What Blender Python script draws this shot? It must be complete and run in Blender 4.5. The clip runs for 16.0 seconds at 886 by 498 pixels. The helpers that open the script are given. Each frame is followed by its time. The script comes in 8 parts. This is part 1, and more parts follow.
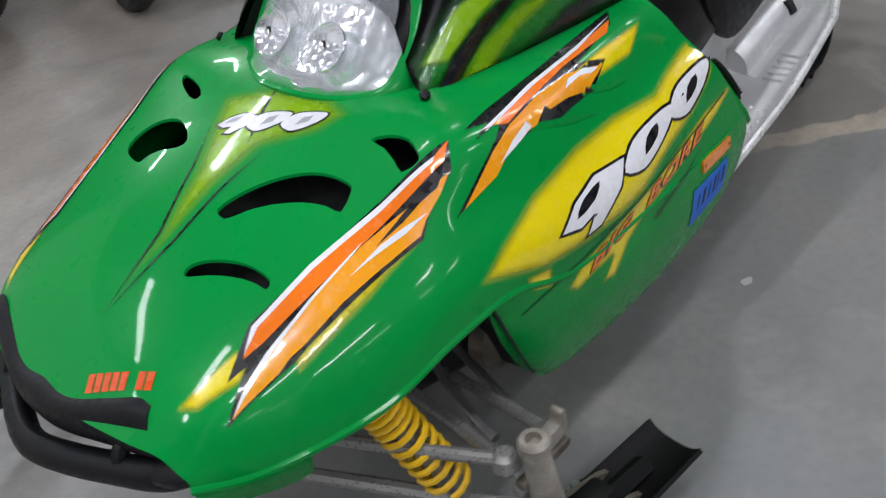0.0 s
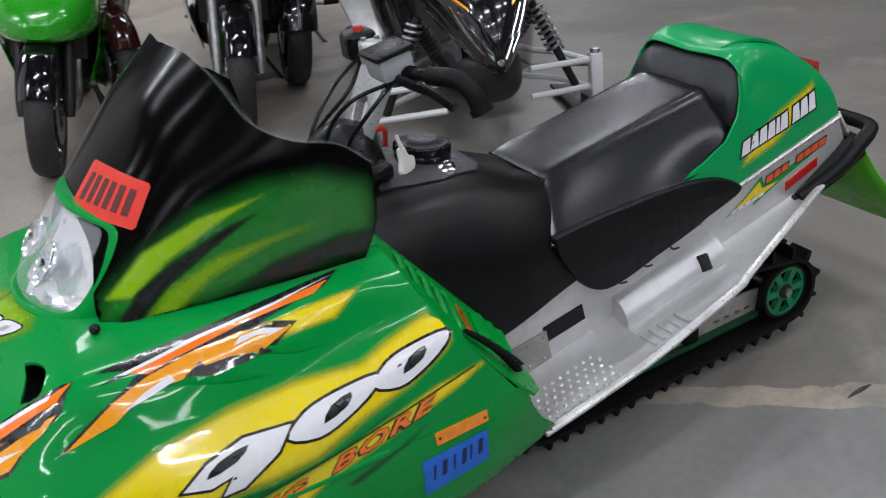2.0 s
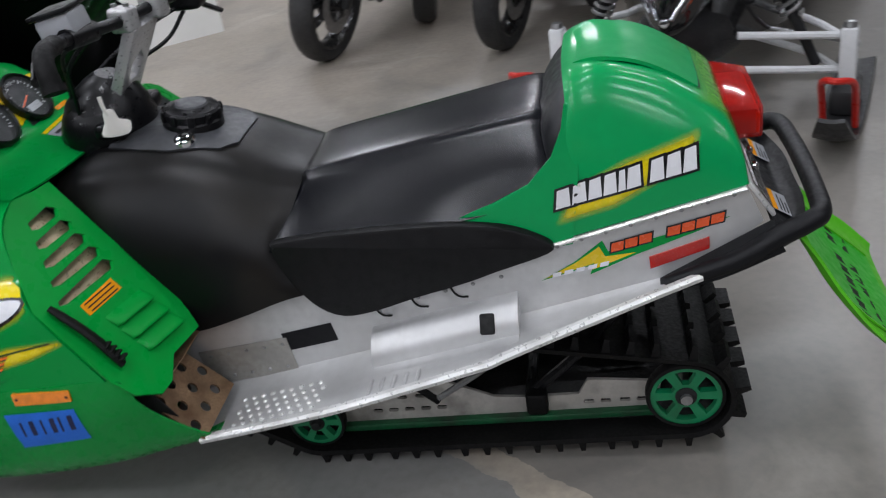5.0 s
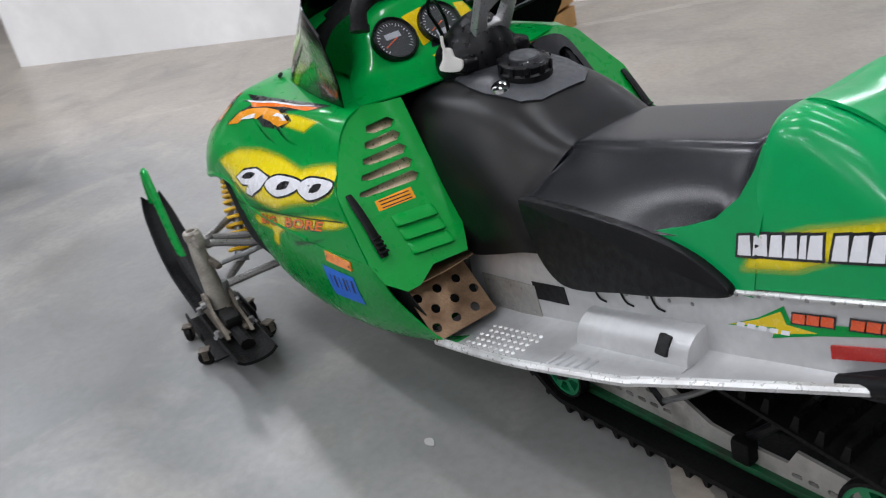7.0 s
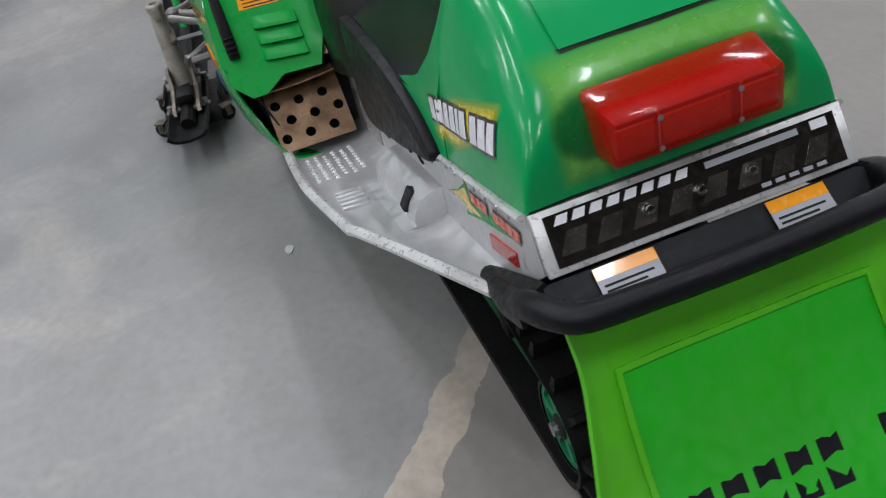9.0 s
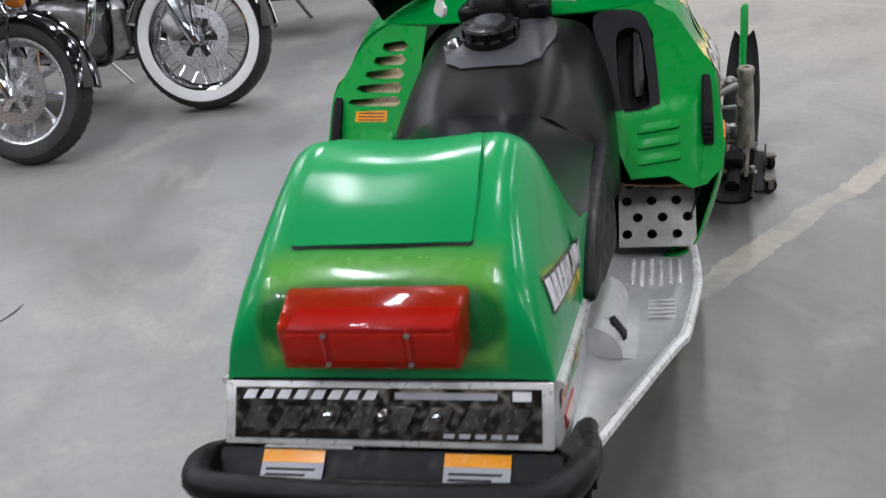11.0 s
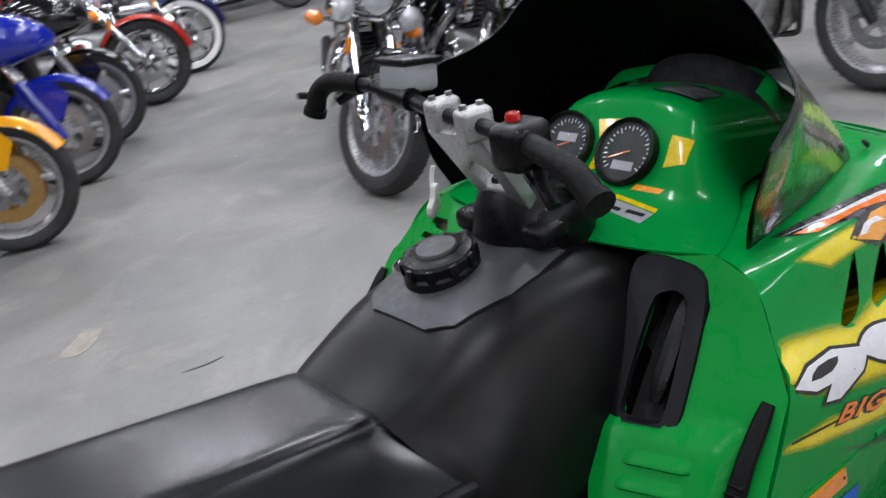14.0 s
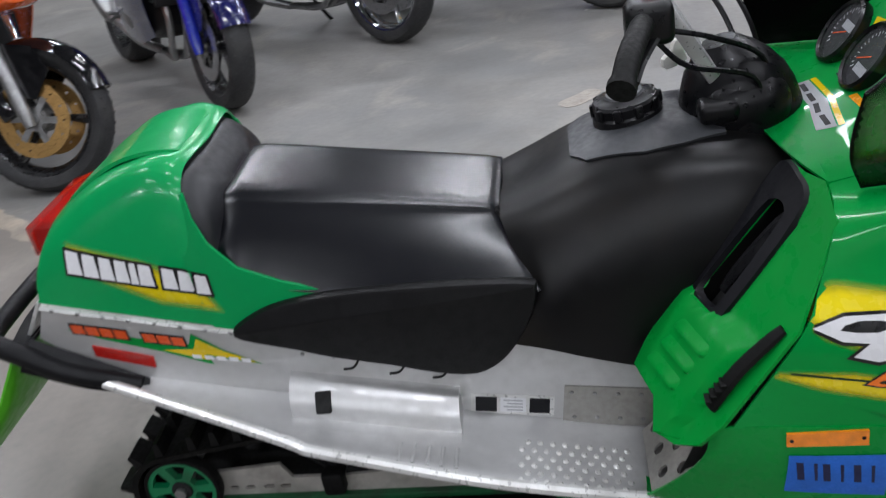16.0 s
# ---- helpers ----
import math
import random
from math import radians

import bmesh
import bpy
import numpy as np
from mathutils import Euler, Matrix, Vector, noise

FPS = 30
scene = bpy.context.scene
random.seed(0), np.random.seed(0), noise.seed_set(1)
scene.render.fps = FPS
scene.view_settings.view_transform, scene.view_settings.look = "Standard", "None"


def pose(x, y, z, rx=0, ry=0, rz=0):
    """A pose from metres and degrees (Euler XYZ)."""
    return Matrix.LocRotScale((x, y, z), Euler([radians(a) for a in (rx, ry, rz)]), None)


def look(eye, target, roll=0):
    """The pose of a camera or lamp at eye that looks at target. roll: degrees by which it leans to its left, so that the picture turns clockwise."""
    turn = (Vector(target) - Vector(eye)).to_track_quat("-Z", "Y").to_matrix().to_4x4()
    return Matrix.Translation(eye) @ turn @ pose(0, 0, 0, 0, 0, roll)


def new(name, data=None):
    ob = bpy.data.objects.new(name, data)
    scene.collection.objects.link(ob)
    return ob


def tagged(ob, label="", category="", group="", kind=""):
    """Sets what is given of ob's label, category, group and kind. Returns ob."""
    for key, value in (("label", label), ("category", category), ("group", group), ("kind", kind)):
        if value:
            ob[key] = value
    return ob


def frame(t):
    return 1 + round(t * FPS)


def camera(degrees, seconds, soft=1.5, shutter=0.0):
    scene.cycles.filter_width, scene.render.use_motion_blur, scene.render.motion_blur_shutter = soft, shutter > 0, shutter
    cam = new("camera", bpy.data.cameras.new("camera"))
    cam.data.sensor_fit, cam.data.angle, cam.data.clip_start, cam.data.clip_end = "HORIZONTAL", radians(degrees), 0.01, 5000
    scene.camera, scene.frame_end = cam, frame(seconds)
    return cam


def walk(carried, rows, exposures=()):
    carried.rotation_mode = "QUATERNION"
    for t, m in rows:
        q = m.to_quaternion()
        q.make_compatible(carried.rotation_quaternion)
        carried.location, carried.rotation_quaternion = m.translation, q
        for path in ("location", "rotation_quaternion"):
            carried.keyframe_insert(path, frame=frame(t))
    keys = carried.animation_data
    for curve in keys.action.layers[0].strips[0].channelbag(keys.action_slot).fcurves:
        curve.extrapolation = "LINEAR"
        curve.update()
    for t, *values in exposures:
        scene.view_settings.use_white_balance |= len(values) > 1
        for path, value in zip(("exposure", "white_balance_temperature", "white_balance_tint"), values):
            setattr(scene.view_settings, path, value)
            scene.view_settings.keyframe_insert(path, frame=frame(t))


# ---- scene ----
cam = camera(50.4, 16.0, soft=1.1, shutter=0.35)
PATH = [
    (0, (-2.685, -1.214, 1.381), (-1.566, -0.017, 0.235), -9.0),
    (0.5, (-2.52, -1.404, 1.414), (-1.497, -0.054, 0.35), -6.5),
    (1, (-2.342, -1.523, 1.459), (-1.359, -0.08, 0.484), -6.1),
    (1.5, (-2.106, -1.559, 1.474), (-1.182, -0.079, 0.496), -5.3),
    (2, (-1.857, -1.688, 1.494), (-1.064, -0.096, 0.581), -6.7),
    (2.5, (-1.608, -1.826, 1.504), (-1.032, -0.15, 0.579), -7.1),
    (3, (-1.35, -1.804, 1.477), (-0.85, -0.13, 0.502), -7.0),
    (3.2, (-1.254, -1.783, 1.478), (-0.793, -0.108, 0.487), -7.3),
    (5.3, (-0.067, -1.705, 1.379), (-0.649, -0.048, 0.423), -8.9),
    (5.5, (0.033, -1.716, 1.376), (-0.714, -0.126, 0.419), -8.9),
    (6, (0.185, -1.607, 1.357), (-0.907, -0.223, 0.413), -11.5),
    (6.5, (0.324, -1.435, 1.379), (-0.982, -0.244, 0.444), -11.9),
    (7, (0.559, -1.261, 1.378), (-0.988, -0.353, 0.493), -12.9),
    (7.5, (0.692, -1.082, 1.352), (-0.926, -0.313, 0.464), -12.9),
    (8, (0.722, -0.829, 1.299), (-0.823, -0.189, 0.202), -11.8),
    (8.2, (0.751, -0.751, 1.285), (-0.793, -0.163, 0.158), -12.8),
    (10.3, (0.954, 0.055, 1.243), (-0.712, -0.177, 0.161), -8.6),
    (10.5, (0.967, 0.157, 1.259), (-0.719, -0.141, 0.225), -7.6),
    (11, (0.9, 0.336, 1.28), (-0.824, -0.125, 0.378), -8.3),
    (11.5, (0.742, 0.48, 1.299), (-0.961, -0.084, 0.416), -7.6),
    (12, (0.597, 0.678, 1.311), (-1.073, -0.082, 0.516), -9.2),
    (12.5, (0.443, 0.849, 1.337), (-1.131, -0.128, 0.583), -9.5),
    (13, (0.194, 0.873, 1.341), (-1.321, -0.186, 0.578), -10.0),
    (13.5, (-0.077, 0.897, 1.362), (-1.494, -0.301, 0.617), -12.0),
    (14, (-0.286, 1.052, 1.341), (-1.366, -0.446, 0.572), -11.1),
    (14.5, (-0.427, 1.174, 1.419), (-1.25, -0.411, 0.519), -10.2),
    (15, (-0.59, 1.234, 1.358), (-1.166, -0.417, 0.386), -7.6),
    (15.5, (-0.783, 1.368, 1.374), (-0.804, -0.389, 0.419), -9.8),
    (16, (-0.951, 1.536, 1.383), (-0.652, -0.2, 0.435), -10.6),
]
walk(cam, [(t, look(eye, target, roll)) for t, eye, target, roll in PATH], ((0, -0.44), (3.0, -0.34), (5.5, -0.28), (7.0, -0.12), (7.6, -0.16), (8.2, -0.23), (9.3, -0.17), (10.5, -0.10), (11.0, -0.09), (11.5, -0.16), (12.5, -0.16), (14.5, -0.12), (16.0, -0.11)))

# ---- light: a closed hall with rows of ceiling tubes ----
world = bpy.data.worlds.new("world")
scene.world = world
world.use_nodes = True
world.node_tree.nodes["Background"].inputs[0].default_value = (0.75, 0.87, 1, 1)
world.node_tree.nodes["Background"].inputs[1].default_value = 0.004
CEILING = 4.6


def tube_lamp(x, y, length, turn, watts):
    lamp = bpy.data.lights.new("ceiling_lamp", "AREA")
    lamp.shape, lamp.size, lamp.size_y = "RECTANGLE", length, 0.22
    lamp.energy, lamp.color = watts, (0.935, 0.96, 1.05)
    ob = new("ceiling_lamp", lamp)
    ob.matrix_world = pose(x, y, CEILING - 0.12, 0, 0, turn)


NEAR = {-7.6: 1.6, -4.5: 1.2, -1.4: 0.87, 1.7: 0.85, 4.8: 1.1}
for lx in (-7.6, -4.5, -1.4, 1.7, 4.8):
    # the row at y = 4.2 is an added fill for the hood's right side
    for ly, watts in ((-10.2, 55), (-7.1, 92), (-4.0, 55), (-1.4, 58), (1.1, 50), (4.2, 38), (7.7, 140)):
        if lx < 3 or ly > 6 or -5 < ly < 0:
            tube_lamp(lx, ly, 1.25, 0, watts * (NEAR[lx] if abs(ly) < 5 else 1.0))

# ---- tools for building meshes ----
from mathutils.bvhtree import BVHTree


def part(name, bm, material, parent=None, label="", smooth=True, sharp=35):
    """Links a bmesh as one mesh object, a part of its parent."""
    bmesh.ops.recalc_face_normals(bm, faces=bm.faces)
    me = bpy.data.meshes.new(name)
    for f in bm.faces:
        f.smooth = smooth
    if smooth:
        for e in bm.edges:
            if len(e.link_faces) == 2 and e.calc_face_angle(0) > radians(sharp):
                e.smooth = False
    bm.to_mesh(me)
    bm.free()
    me.materials.append(material)
    ob = new(name, me)
    if parent:
        ob.parent = parent
    if label:
        ob["label"] = label
    return ob


def thing(name, label, category, m=None, group="", kind=""):
    ob = new(name)
    ob.empty_display_size = 0.1
    if m is not None:
        ob.matrix_world = m
    return tagged(ob, label, category, group, kind)


def spline(pts, n, closed=False):
    """n points a span along a smooth line through the given ones."""
    p = [np.array(q, float) for q in pts]
    k = len(p)
    out = []
    for i in range(k if closed else k - 1):
        a = p[(i - 1) % k] if closed or i > 0 else 2 * p[0] - p[1]
        b, c = p[i], p[(i + 1) % k]
        d = p[(i + 2) % k] if closed or i + 2 < k else 2 * p[-1] - p[-2]
        for s in range(n):
            t = s / n
            out.append(0.5 * (2 * b + (c - a) * t + (2 * a - 5 * b + 4 * c - d) * t * t + (3 * b - a - 3 * c + d) * t**3))
    if not closed:
        out.append(p[-1])
    return out


def surface(rows, nu=6, nv=5, mirror=True):
    """A smooth sheet through rows of points; mirror: the rows run from the middle (y = 0) outwards and are laid on both sides."""
    if mirror:
        rows = [[(x, -y, z) for x, y, z in r[:0:-1]] + list(r) for r in rows]
    lines = [spline(r, nv) for r in rows]
    cols = [spline([l[j] for l in lines], nu) for j in range(len(lines[0]))]
    bm = bmesh.new()
    grid = [[bm.verts.new(c[i]) for c in cols] for i in range(len(cols[0]))]
    for a, b in zip(grid, grid[1:]):
        for j in range(len(a) - 1):
            if (a[j].co - a[j + 1].co).length > 1e-6 or (b[j].co - b[j + 1].co).length > 1e-6:
                bm.faces.new((a[j], a[j + 1], b[j + 1], b[j]))
    return bm


def thick(bm, d):
    """Gives a sheet a thickness."""
    bmesh.ops.recalc_face_normals(bm, faces=bm.faces)
    bmesh.ops.solidify(bm, geom=bm.faces[:], thickness=d)
    return bm


def tube(pts, r, seg=10, n=4, closed=False, bm=None, flat=1.0):
    """A round bar along a smooth line; r may be a list with one radius for each given point."""
    bm = bm or bmesh.new()
    line = spline(pts, n, closed)
    rad = [r] * len(line) if not isinstance(r, (list, tuple)) else [float(v[0]) for v in spline([(q, 0, 0) for q in r], n, closed)]
    rings, up = [], Vector((0.13, 0.21, 0.97))
    for i, q in enumerate(line):
        a = line[(i - 1) % len(line)] if closed or i else q
        b = line[(i + 1) % len(line)] if closed or i + 1 < len(line) else q
        d = Vector(b - a).normalized()
        s = d.cross(up).normalized() if abs(d.dot(up)) < 0.98 else d.orthogonal().normalized()
        up = s.cross(d).normalized()
        rings.append([bm.verts.new(Vector(q) + rad[i] * (math.cos(w) * s + flat * math.sin(w) * up)) for w in (2 * math.pi * k / seg for k in range(seg))])
    for i in range(len(rings) if closed else len(rings) - 1):
        a, b = rings[i], rings[(i + 1) % len(rings)]
        for k in range(seg):
            bm.faces.new((a[k], a[(k + 1) % seg], b[(k + 1) % seg], b[k]))
    if not closed:
        bm.faces.new(rings[0][::-1])
        bm.faces.new(rings[-1])
    return bm


def block(x0, x1, y0, y1, z0, z1, bevel=0.0, bm=None, m=None, seg=2):
    """A box with rounded edges."""
    own = bmesh.new()
    bmesh.ops.create_cube(own, size=1)
    for v in own.verts:
        v.co = Vector(((x0 + x1) / 2 + v.co.x * (x1 - x0), (y0 + y1) / 2 + v.co.y * (y1 - y0), (z0 + z1) / 2 + v.co.z * (z1 - z0)))
    if bevel:
        bmesh.ops.bevel(own, geom=own.edges[:], offset=bevel, segments=seg, profile=0.5, affect="EDGES")
    if m is not None:
        own.transform(m)
    return merge(bm, own)


def merge(bm, own):
    if bm is None:
        return own
    me = bpy.data.meshes.new("temporary")
    own.to_mesh(me)
    own.free()
    bm.from_mesh(me)
    bpy.data.meshes.remove(me)
    return bm


def lathe(profile, seg=24, m=None, bm=None, caps=False):
    """Turns (radius, height) pairs round the z axis."""
    own = bmesh.new()
    rings = [[own.verts.new((r * math.cos(w), r * math.sin(w), h)) for w in (2 * math.pi * k / seg for k in range(seg))] for r, h in profile]
    for a, b in zip(rings, rings[1:]):
        for k in range(seg):
            own.faces.new((a[k], a[(k + 1) % seg], b[(k + 1) % seg], b[k]))
    if caps:
        own.faces.new(rings[0][::-1])
        own.faces.new(rings[-1])
    bmesh.ops.remove_doubles(own, verts=own.verts, dist=1e-6)
    if m is not None:
        own.transform(m)
    return merge(bm, own)


def plate(outline, depth, m=None, bevel=0.0, bm=None, hollow=()):
    """A flat piece with the given outline (u, v), depth thick, lying in the plane of m's x and y."""
    own = bmesh.new()
    loops = [own.verts.new((u, v, 0)) for u, v in outline]
    if hollow:
        edges = [own.edges.new((loops[i], loops[(i + 1) % len(loops)])) for i in range(len(loops))]
        for h in hollow:
            vs = [own.verts.new((u, v, 0)) for u, v in h]
            edges += [own.edges.new((vs[i], vs[(i + 1) % len(vs)])) for i in range(len(vs))]
        bmesh.ops.triangle_fill(own, use_beauty=True, use_dissolve=False, edges=edges)
    else:
        own.faces.new(loops)
    if depth:
        made = bmesh.ops.extrude_face_region(own, geom=own.faces[:])
        bmesh.ops.translate(own, vec=(0, 0, depth), verts=[g for g in made["geom"] if isinstance(g, bmesh.types.BMVert)])
    if bevel:
        rim = [e for e in own.edges if len(e.link_faces) == 2 and e.calc_face_angle(0) > 1.0]
        bmesh.ops.bevel(own, geom=rim, offset=bevel, segments=2, profile=0.5, affect="EDGES")
    if m is not None:
        own.transform(m)
    return merge(bm, own)


def rounded(outline, n=4):
    """A smooth closed outline through the given points."""
    return [(float(p[0]), float(p[1])) for p in spline([(u, v, 0) for u, v in outline], n, True)]


def circle(u, v, r, n=16, rv=None):
    return [(u + r * math.cos(2 * math.pi * k / n), v + (rv or r) * math.sin(2 * math.pi * k / n)) for k in range(n)]


def tree_of(*obs):
    """What decals are laid on."""
    verts, faces = [], []
    for ob in obs:
        base = len(verts)
        verts += [ob.matrix_world @ v.co for v in ob.data.vertices]
        faces += [[base + i for i in p.vertices] for p in ob.data.polygons]
    return BVHTree.FromPolygons(verts, faces)


def laid(outline, place, way, tree, lift=0.0015, size=0.016, holes=()):
    """A thin film with the given outline, laid on a curved surface. place(u, v) starts each ray, way is its direction."""
    own = bmesh.new()
    vs = [own.verts.new((u, v, 0)) for u, v in outline]
    edges = [own.edges.new((vs[i], vs[(i + 1) % len(vs)])) for i in range(len(vs))]
    for h in holes:
        ws = [own.verts.new((u, v, 0)) for u, v in h]
        edges += [own.edges.new((ws[i], ws[(i + 1) % len(ws)])) for i in range(len(ws))]
    bmesh.ops.triangle_fill(own, use_beauty=True, use_dissolve=False, edges=edges)
    for _ in range(6):
        long = [e for e in own.edges if e.calc_length() > size]
        if not long:
            break
        bmesh.ops.subdivide_edges(own, edges=long, cuts=1)
        bmesh.ops.triangulate(own, faces=own.faces[:])
        bmesh.ops.beautify_fill(own, faces=own.faces[:], edges=[e for e in own.edges if len(e.link_faces) == 2])
    return lay(own, place, way, tree, lift)


def lay(own, place, way, tree, lift):
    lost = []
    way = Vector(way).normalized()
    for v in own.verts:
        start = Vector(place(v.co.x, v.co.y))
        hit, normal, _, _ = tree.ray_cast(start, way)
        if hit is None:
            lost.append(v)
            continue
        if normal.dot(way) > 0:
            normal = -normal
        v.co = hit + lift * normal
    bmesh.ops.delete(own, geom=lost, context="VERTS")
    return own


def carve(ob, cutter):
    """Cuts openings into a closed mesh."""
    me = bpy.data.meshes.new("cutter")
    bmesh.ops.recalc_face_normals(cutter, faces=cutter.faces)
    cutter.to_mesh(me)
    cutter.free()
    tool = new("cutter", me)
    mod = ob.modifiers.new("cut", "BOOLEAN")
    mod.object, mod.operation, mod.solver = tool, "DIFFERENCE", "EXACT"
    mod.use_self = True
    bpy.context.view_layer.update()
    done = bpy.data.meshes.new_from_object(ob.evaluated_get(bpy.context.evaluated_depsgraph_get()))
    ob.modifiers.clear()
    ob.data = done
    bpy.data.objects.remove(tool)
    bpy.data.meshes.remove(me)


def lettering(text, height, slant=0.0, widen=1.0, gap=1.0, bold=0.0):
    """Letters as outlines in the plane, from the built-in font, standing on (0, 0)."""
    data = bpy.data.curves.new("letters", "FONT")
    data.body, data.size, data.resolution_u, data.space_character, data.offset = text, 1.0, 2, gap, bold
    ob = new("letters", data)
    bpy.context.view_layer.update()
    me = bpy.data.meshes.new_from_object(ob.evaluated_get(bpy.context.evaluated_depsgraph_get()))
    bm = bmesh.new()
    bm.from_mesh(me)
    bpy.data.objects.remove(ob)
    bpy.data.meshes.remove(me)
    k = height / 0.7
    for v in bm.verts:
        v.co = Vector((v.co.x * k * widen + slant * v.co.y * k, v.co.y * k, 0))
    return bm

# ---- materials ----


def material(name, colour, rough=0.4, metal=0.0, coat=0.0, coat_rough=0.04, vary=0.12, scale=6.0, bump=0.0, bump_scale=60.0, dirt_or_sheen=None, dirt_amount=0.0, dirt_scale=3.0, rough_vary=0.1, spec=0.5):
    """A surface with uneven colour at two scales, uneven gloss and fine relief."""
    ma = bpy.data.materials.new(name)
    ma.use_nodes = True
    t = ma.node_tree
    b = t.nodes["Principled BSDF"]
    n, l = t.nodes, t.links
    where = n.new("ShaderNodeTexCoord").outputs["Object"]

    def noise_of(s, detail=4.0):
        x = n.new("ShaderNodeTexNoise")
        x.inputs["Scale"].default_value, x.inputs["Detail"].default_value = s, detail
        l.new(where, x.inputs["Vector"])
        return x.outputs["Fac"]

    def ramp(fac, lo, hi, a=0.35, c=0.65):
        x = n.new("ShaderNodeMapRange")
        x.inputs["From Min"].default_value, x.inputs["From Max"].default_value = a, c
        x.inputs["To Min"].default_value, x.inputs["To Max"].default_value = lo, hi
        l.new(fac, x.inputs["Value"])
        return x.outputs["Result"]

    def mixed(fac, a, c, kind="MIX"):
        x = n.new("ShaderNodeMix")
        x.data_type, x.blend_type = "RGBA", kind
        for i, v in ((0, fac), (6, a), (7, c)):
            if hasattr(v, "links"):
                l.new(v, x.inputs[i])
            else:
                x.inputs[i].default_value = v if i == 0 else (*v, 1)
        return x.outputs[2]

    coarse, fine = noise_of(scale), noise_of(scale * 9)
    dark = tuple(c * (1 - vary) for c in colour)
    light = tuple(min(1, c * (1 + vary)) for c in colour)
    tone = mixed(ramp(coarse, 0, 1), dark, light)
    tone = mixed(ramp(fine, 0, 0.5), tone, dark)
    if dirt_or_sheen:
        tone = mixed(ramp(noise_of(dirt_scale, 8.0), 0, dirt_amount, 0.48, 0.7), tone, dirt_or_sheen)
    l.new(tone, b.inputs["Base Color"])
    l.new(ramp(fine, max(0.02, rough - rough_vary), min(1, rough + rough_vary)), b.inputs["Roughness"])
    b.inputs["Metallic"].default_value = metal
    b.inputs["Coat Weight"].default_value = coat
    b.inputs["Coat Roughness"].default_value = coat_rough
    b.inputs["Specular IOR Level"].default_value = spec
    if bump:
        x = n.new("ShaderNodeBump")
        x.inputs["Strength"].default_value, x.inputs["Distance"].default_value = bump, 0.002
        l.new(noise_of(bump_scale, 6.0), x.inputs["Height"])
        l.new(x.outputs["Normal"], b.inputs["Normal"])
    return ma


def film(name, colour, rough=0.25):
    """Sprayed paint that fades out at its rim."""
    ma = material(name, colour, rough, coat=0.6, vary=0.06)
    t = ma.node_tree
    a = t.nodes.new("ShaderNodeAttribute")
    a.attribute_name = "paint"
    t.links.new(a.outputs["Fac"], t.nodes["Principled BSDF"].inputs["Alpha"])
    return ma


GREEN = (0.0003, 0.262, 0.043)
green = material("green_paint", GREEN, 0.30, coat=0.27, spec=0.08, rough_vary=0.03, vary=0.06, scale=3, bump=0.02, bump_scale=300)
green_panel = material("green_panel_plastic", (0.0003, 0.275, 0.036), 0.34, spec=0.15, vary=0.06, scale=4, bump=0.05, bump_scale=260)
green_matt = material("green_plastic", (0.0004, 0.255, 0.038), 0.30, coat=0.3, coat_rough=0.12, spec=0.10, vary=0.08, scale=5, bump=0.05, bump_scale=220)
tail_green = material("green_tail_plastic", (0.0004, 0.30, 0.080), 0.42, coat=0.50, coat_rough=0.16, spec=0.1, vary=0.05, rough_vary=0.03, scale=4, bump=0.05, bump_scale=90)
flap_green = material("bright_green_rubber", (0.085, 0.46, 0.010), 0.45, vary=0.12, scale=4, bump=0.08, bump_scale=150, dirt_or_sheen=(0.05, 0.08, 0.01), dirt_amount=0.4)
wheel_green = material("green_wheel_plastic", (0.003, 0.19, 0.07), 0.4, vary=0.12, dirt_or_sheen=(0.02, 0.03, 0.02), dirt_amount=0.5, dirt_scale=12)
yellow = material("yellow_decal", (0.72, 0.52, 0.004), 0.22, coat=0.6, vary=0.06)
yellow_film = film("yellow_airbrush", (0.82, 0.66, 0.003))
lime_film = film("lime_airbrush", (0.25, 0.47, 0.004))
deep_green_film = film("deep_green_airbrush", (0.002, 0.15, 0.03))
black_film_solid = material("dark_green_seam", (0.002, 0.03, 0.008), 0.5)
black_film = film("black_airbrush", (0.004, 0.006, 0.004))
deep_orange = material("deep_orange_decal", (0.90, 0.19, 0.012), 0.22, coat=0.6, vary=0.08)
orange = material("orange_decal", (0.88, 0.34, 0.01), 0.22, coat=0.6, vary=0.08)
amber = material("amber_reflector", (0.85, 0.24, 0.005), 0.12, coat=1.0, vary=0.15, scale=60, bump=0.3, bump_scale=500)
red_orange = material("red_orange_decal", (0.75, 0.09, 0.015), 0.25, coat=0.5, vary=0.08)
red_decal = material("red_reflector", (0.42, 0.012, 0.008), 0.2, coat=0.6, vary=0.12, scale=40)
red_card = material("red_card", (0.72, 0.03, 0.012), 0.6, vary=0.06)
blue_tape = material("blue_tape", (0.012, 0.14, 0.62), 0.5, vary=0.12, scale=30, bump=0.2, bump_scale=250)
white_decal = material("white_decal", (0.78, 0.78, 0.8), 0.25, coat=0.5, vary=0.04)
black_decal = material("black_decal", (0.006, 0.006, 0.007), 0.3, coat=0.4, vary=0.1)
label_grey = material("label_grey", (0.35, 0.36, 0.38), 0.4, vary=0.1)
ink = material("ink", (0.004, 0.004, 0.006), 0.5, spec=0.25)
ink_blue = material("ink_blue", (0.008, 0.012, 0.06), 0.5)
vinyl = material("black_seat_vinyl", (0.0026, 0.0030, 0.0052), 0.25, spec=0.52, vary=0.1, scale=5, rough_vary=0.01)
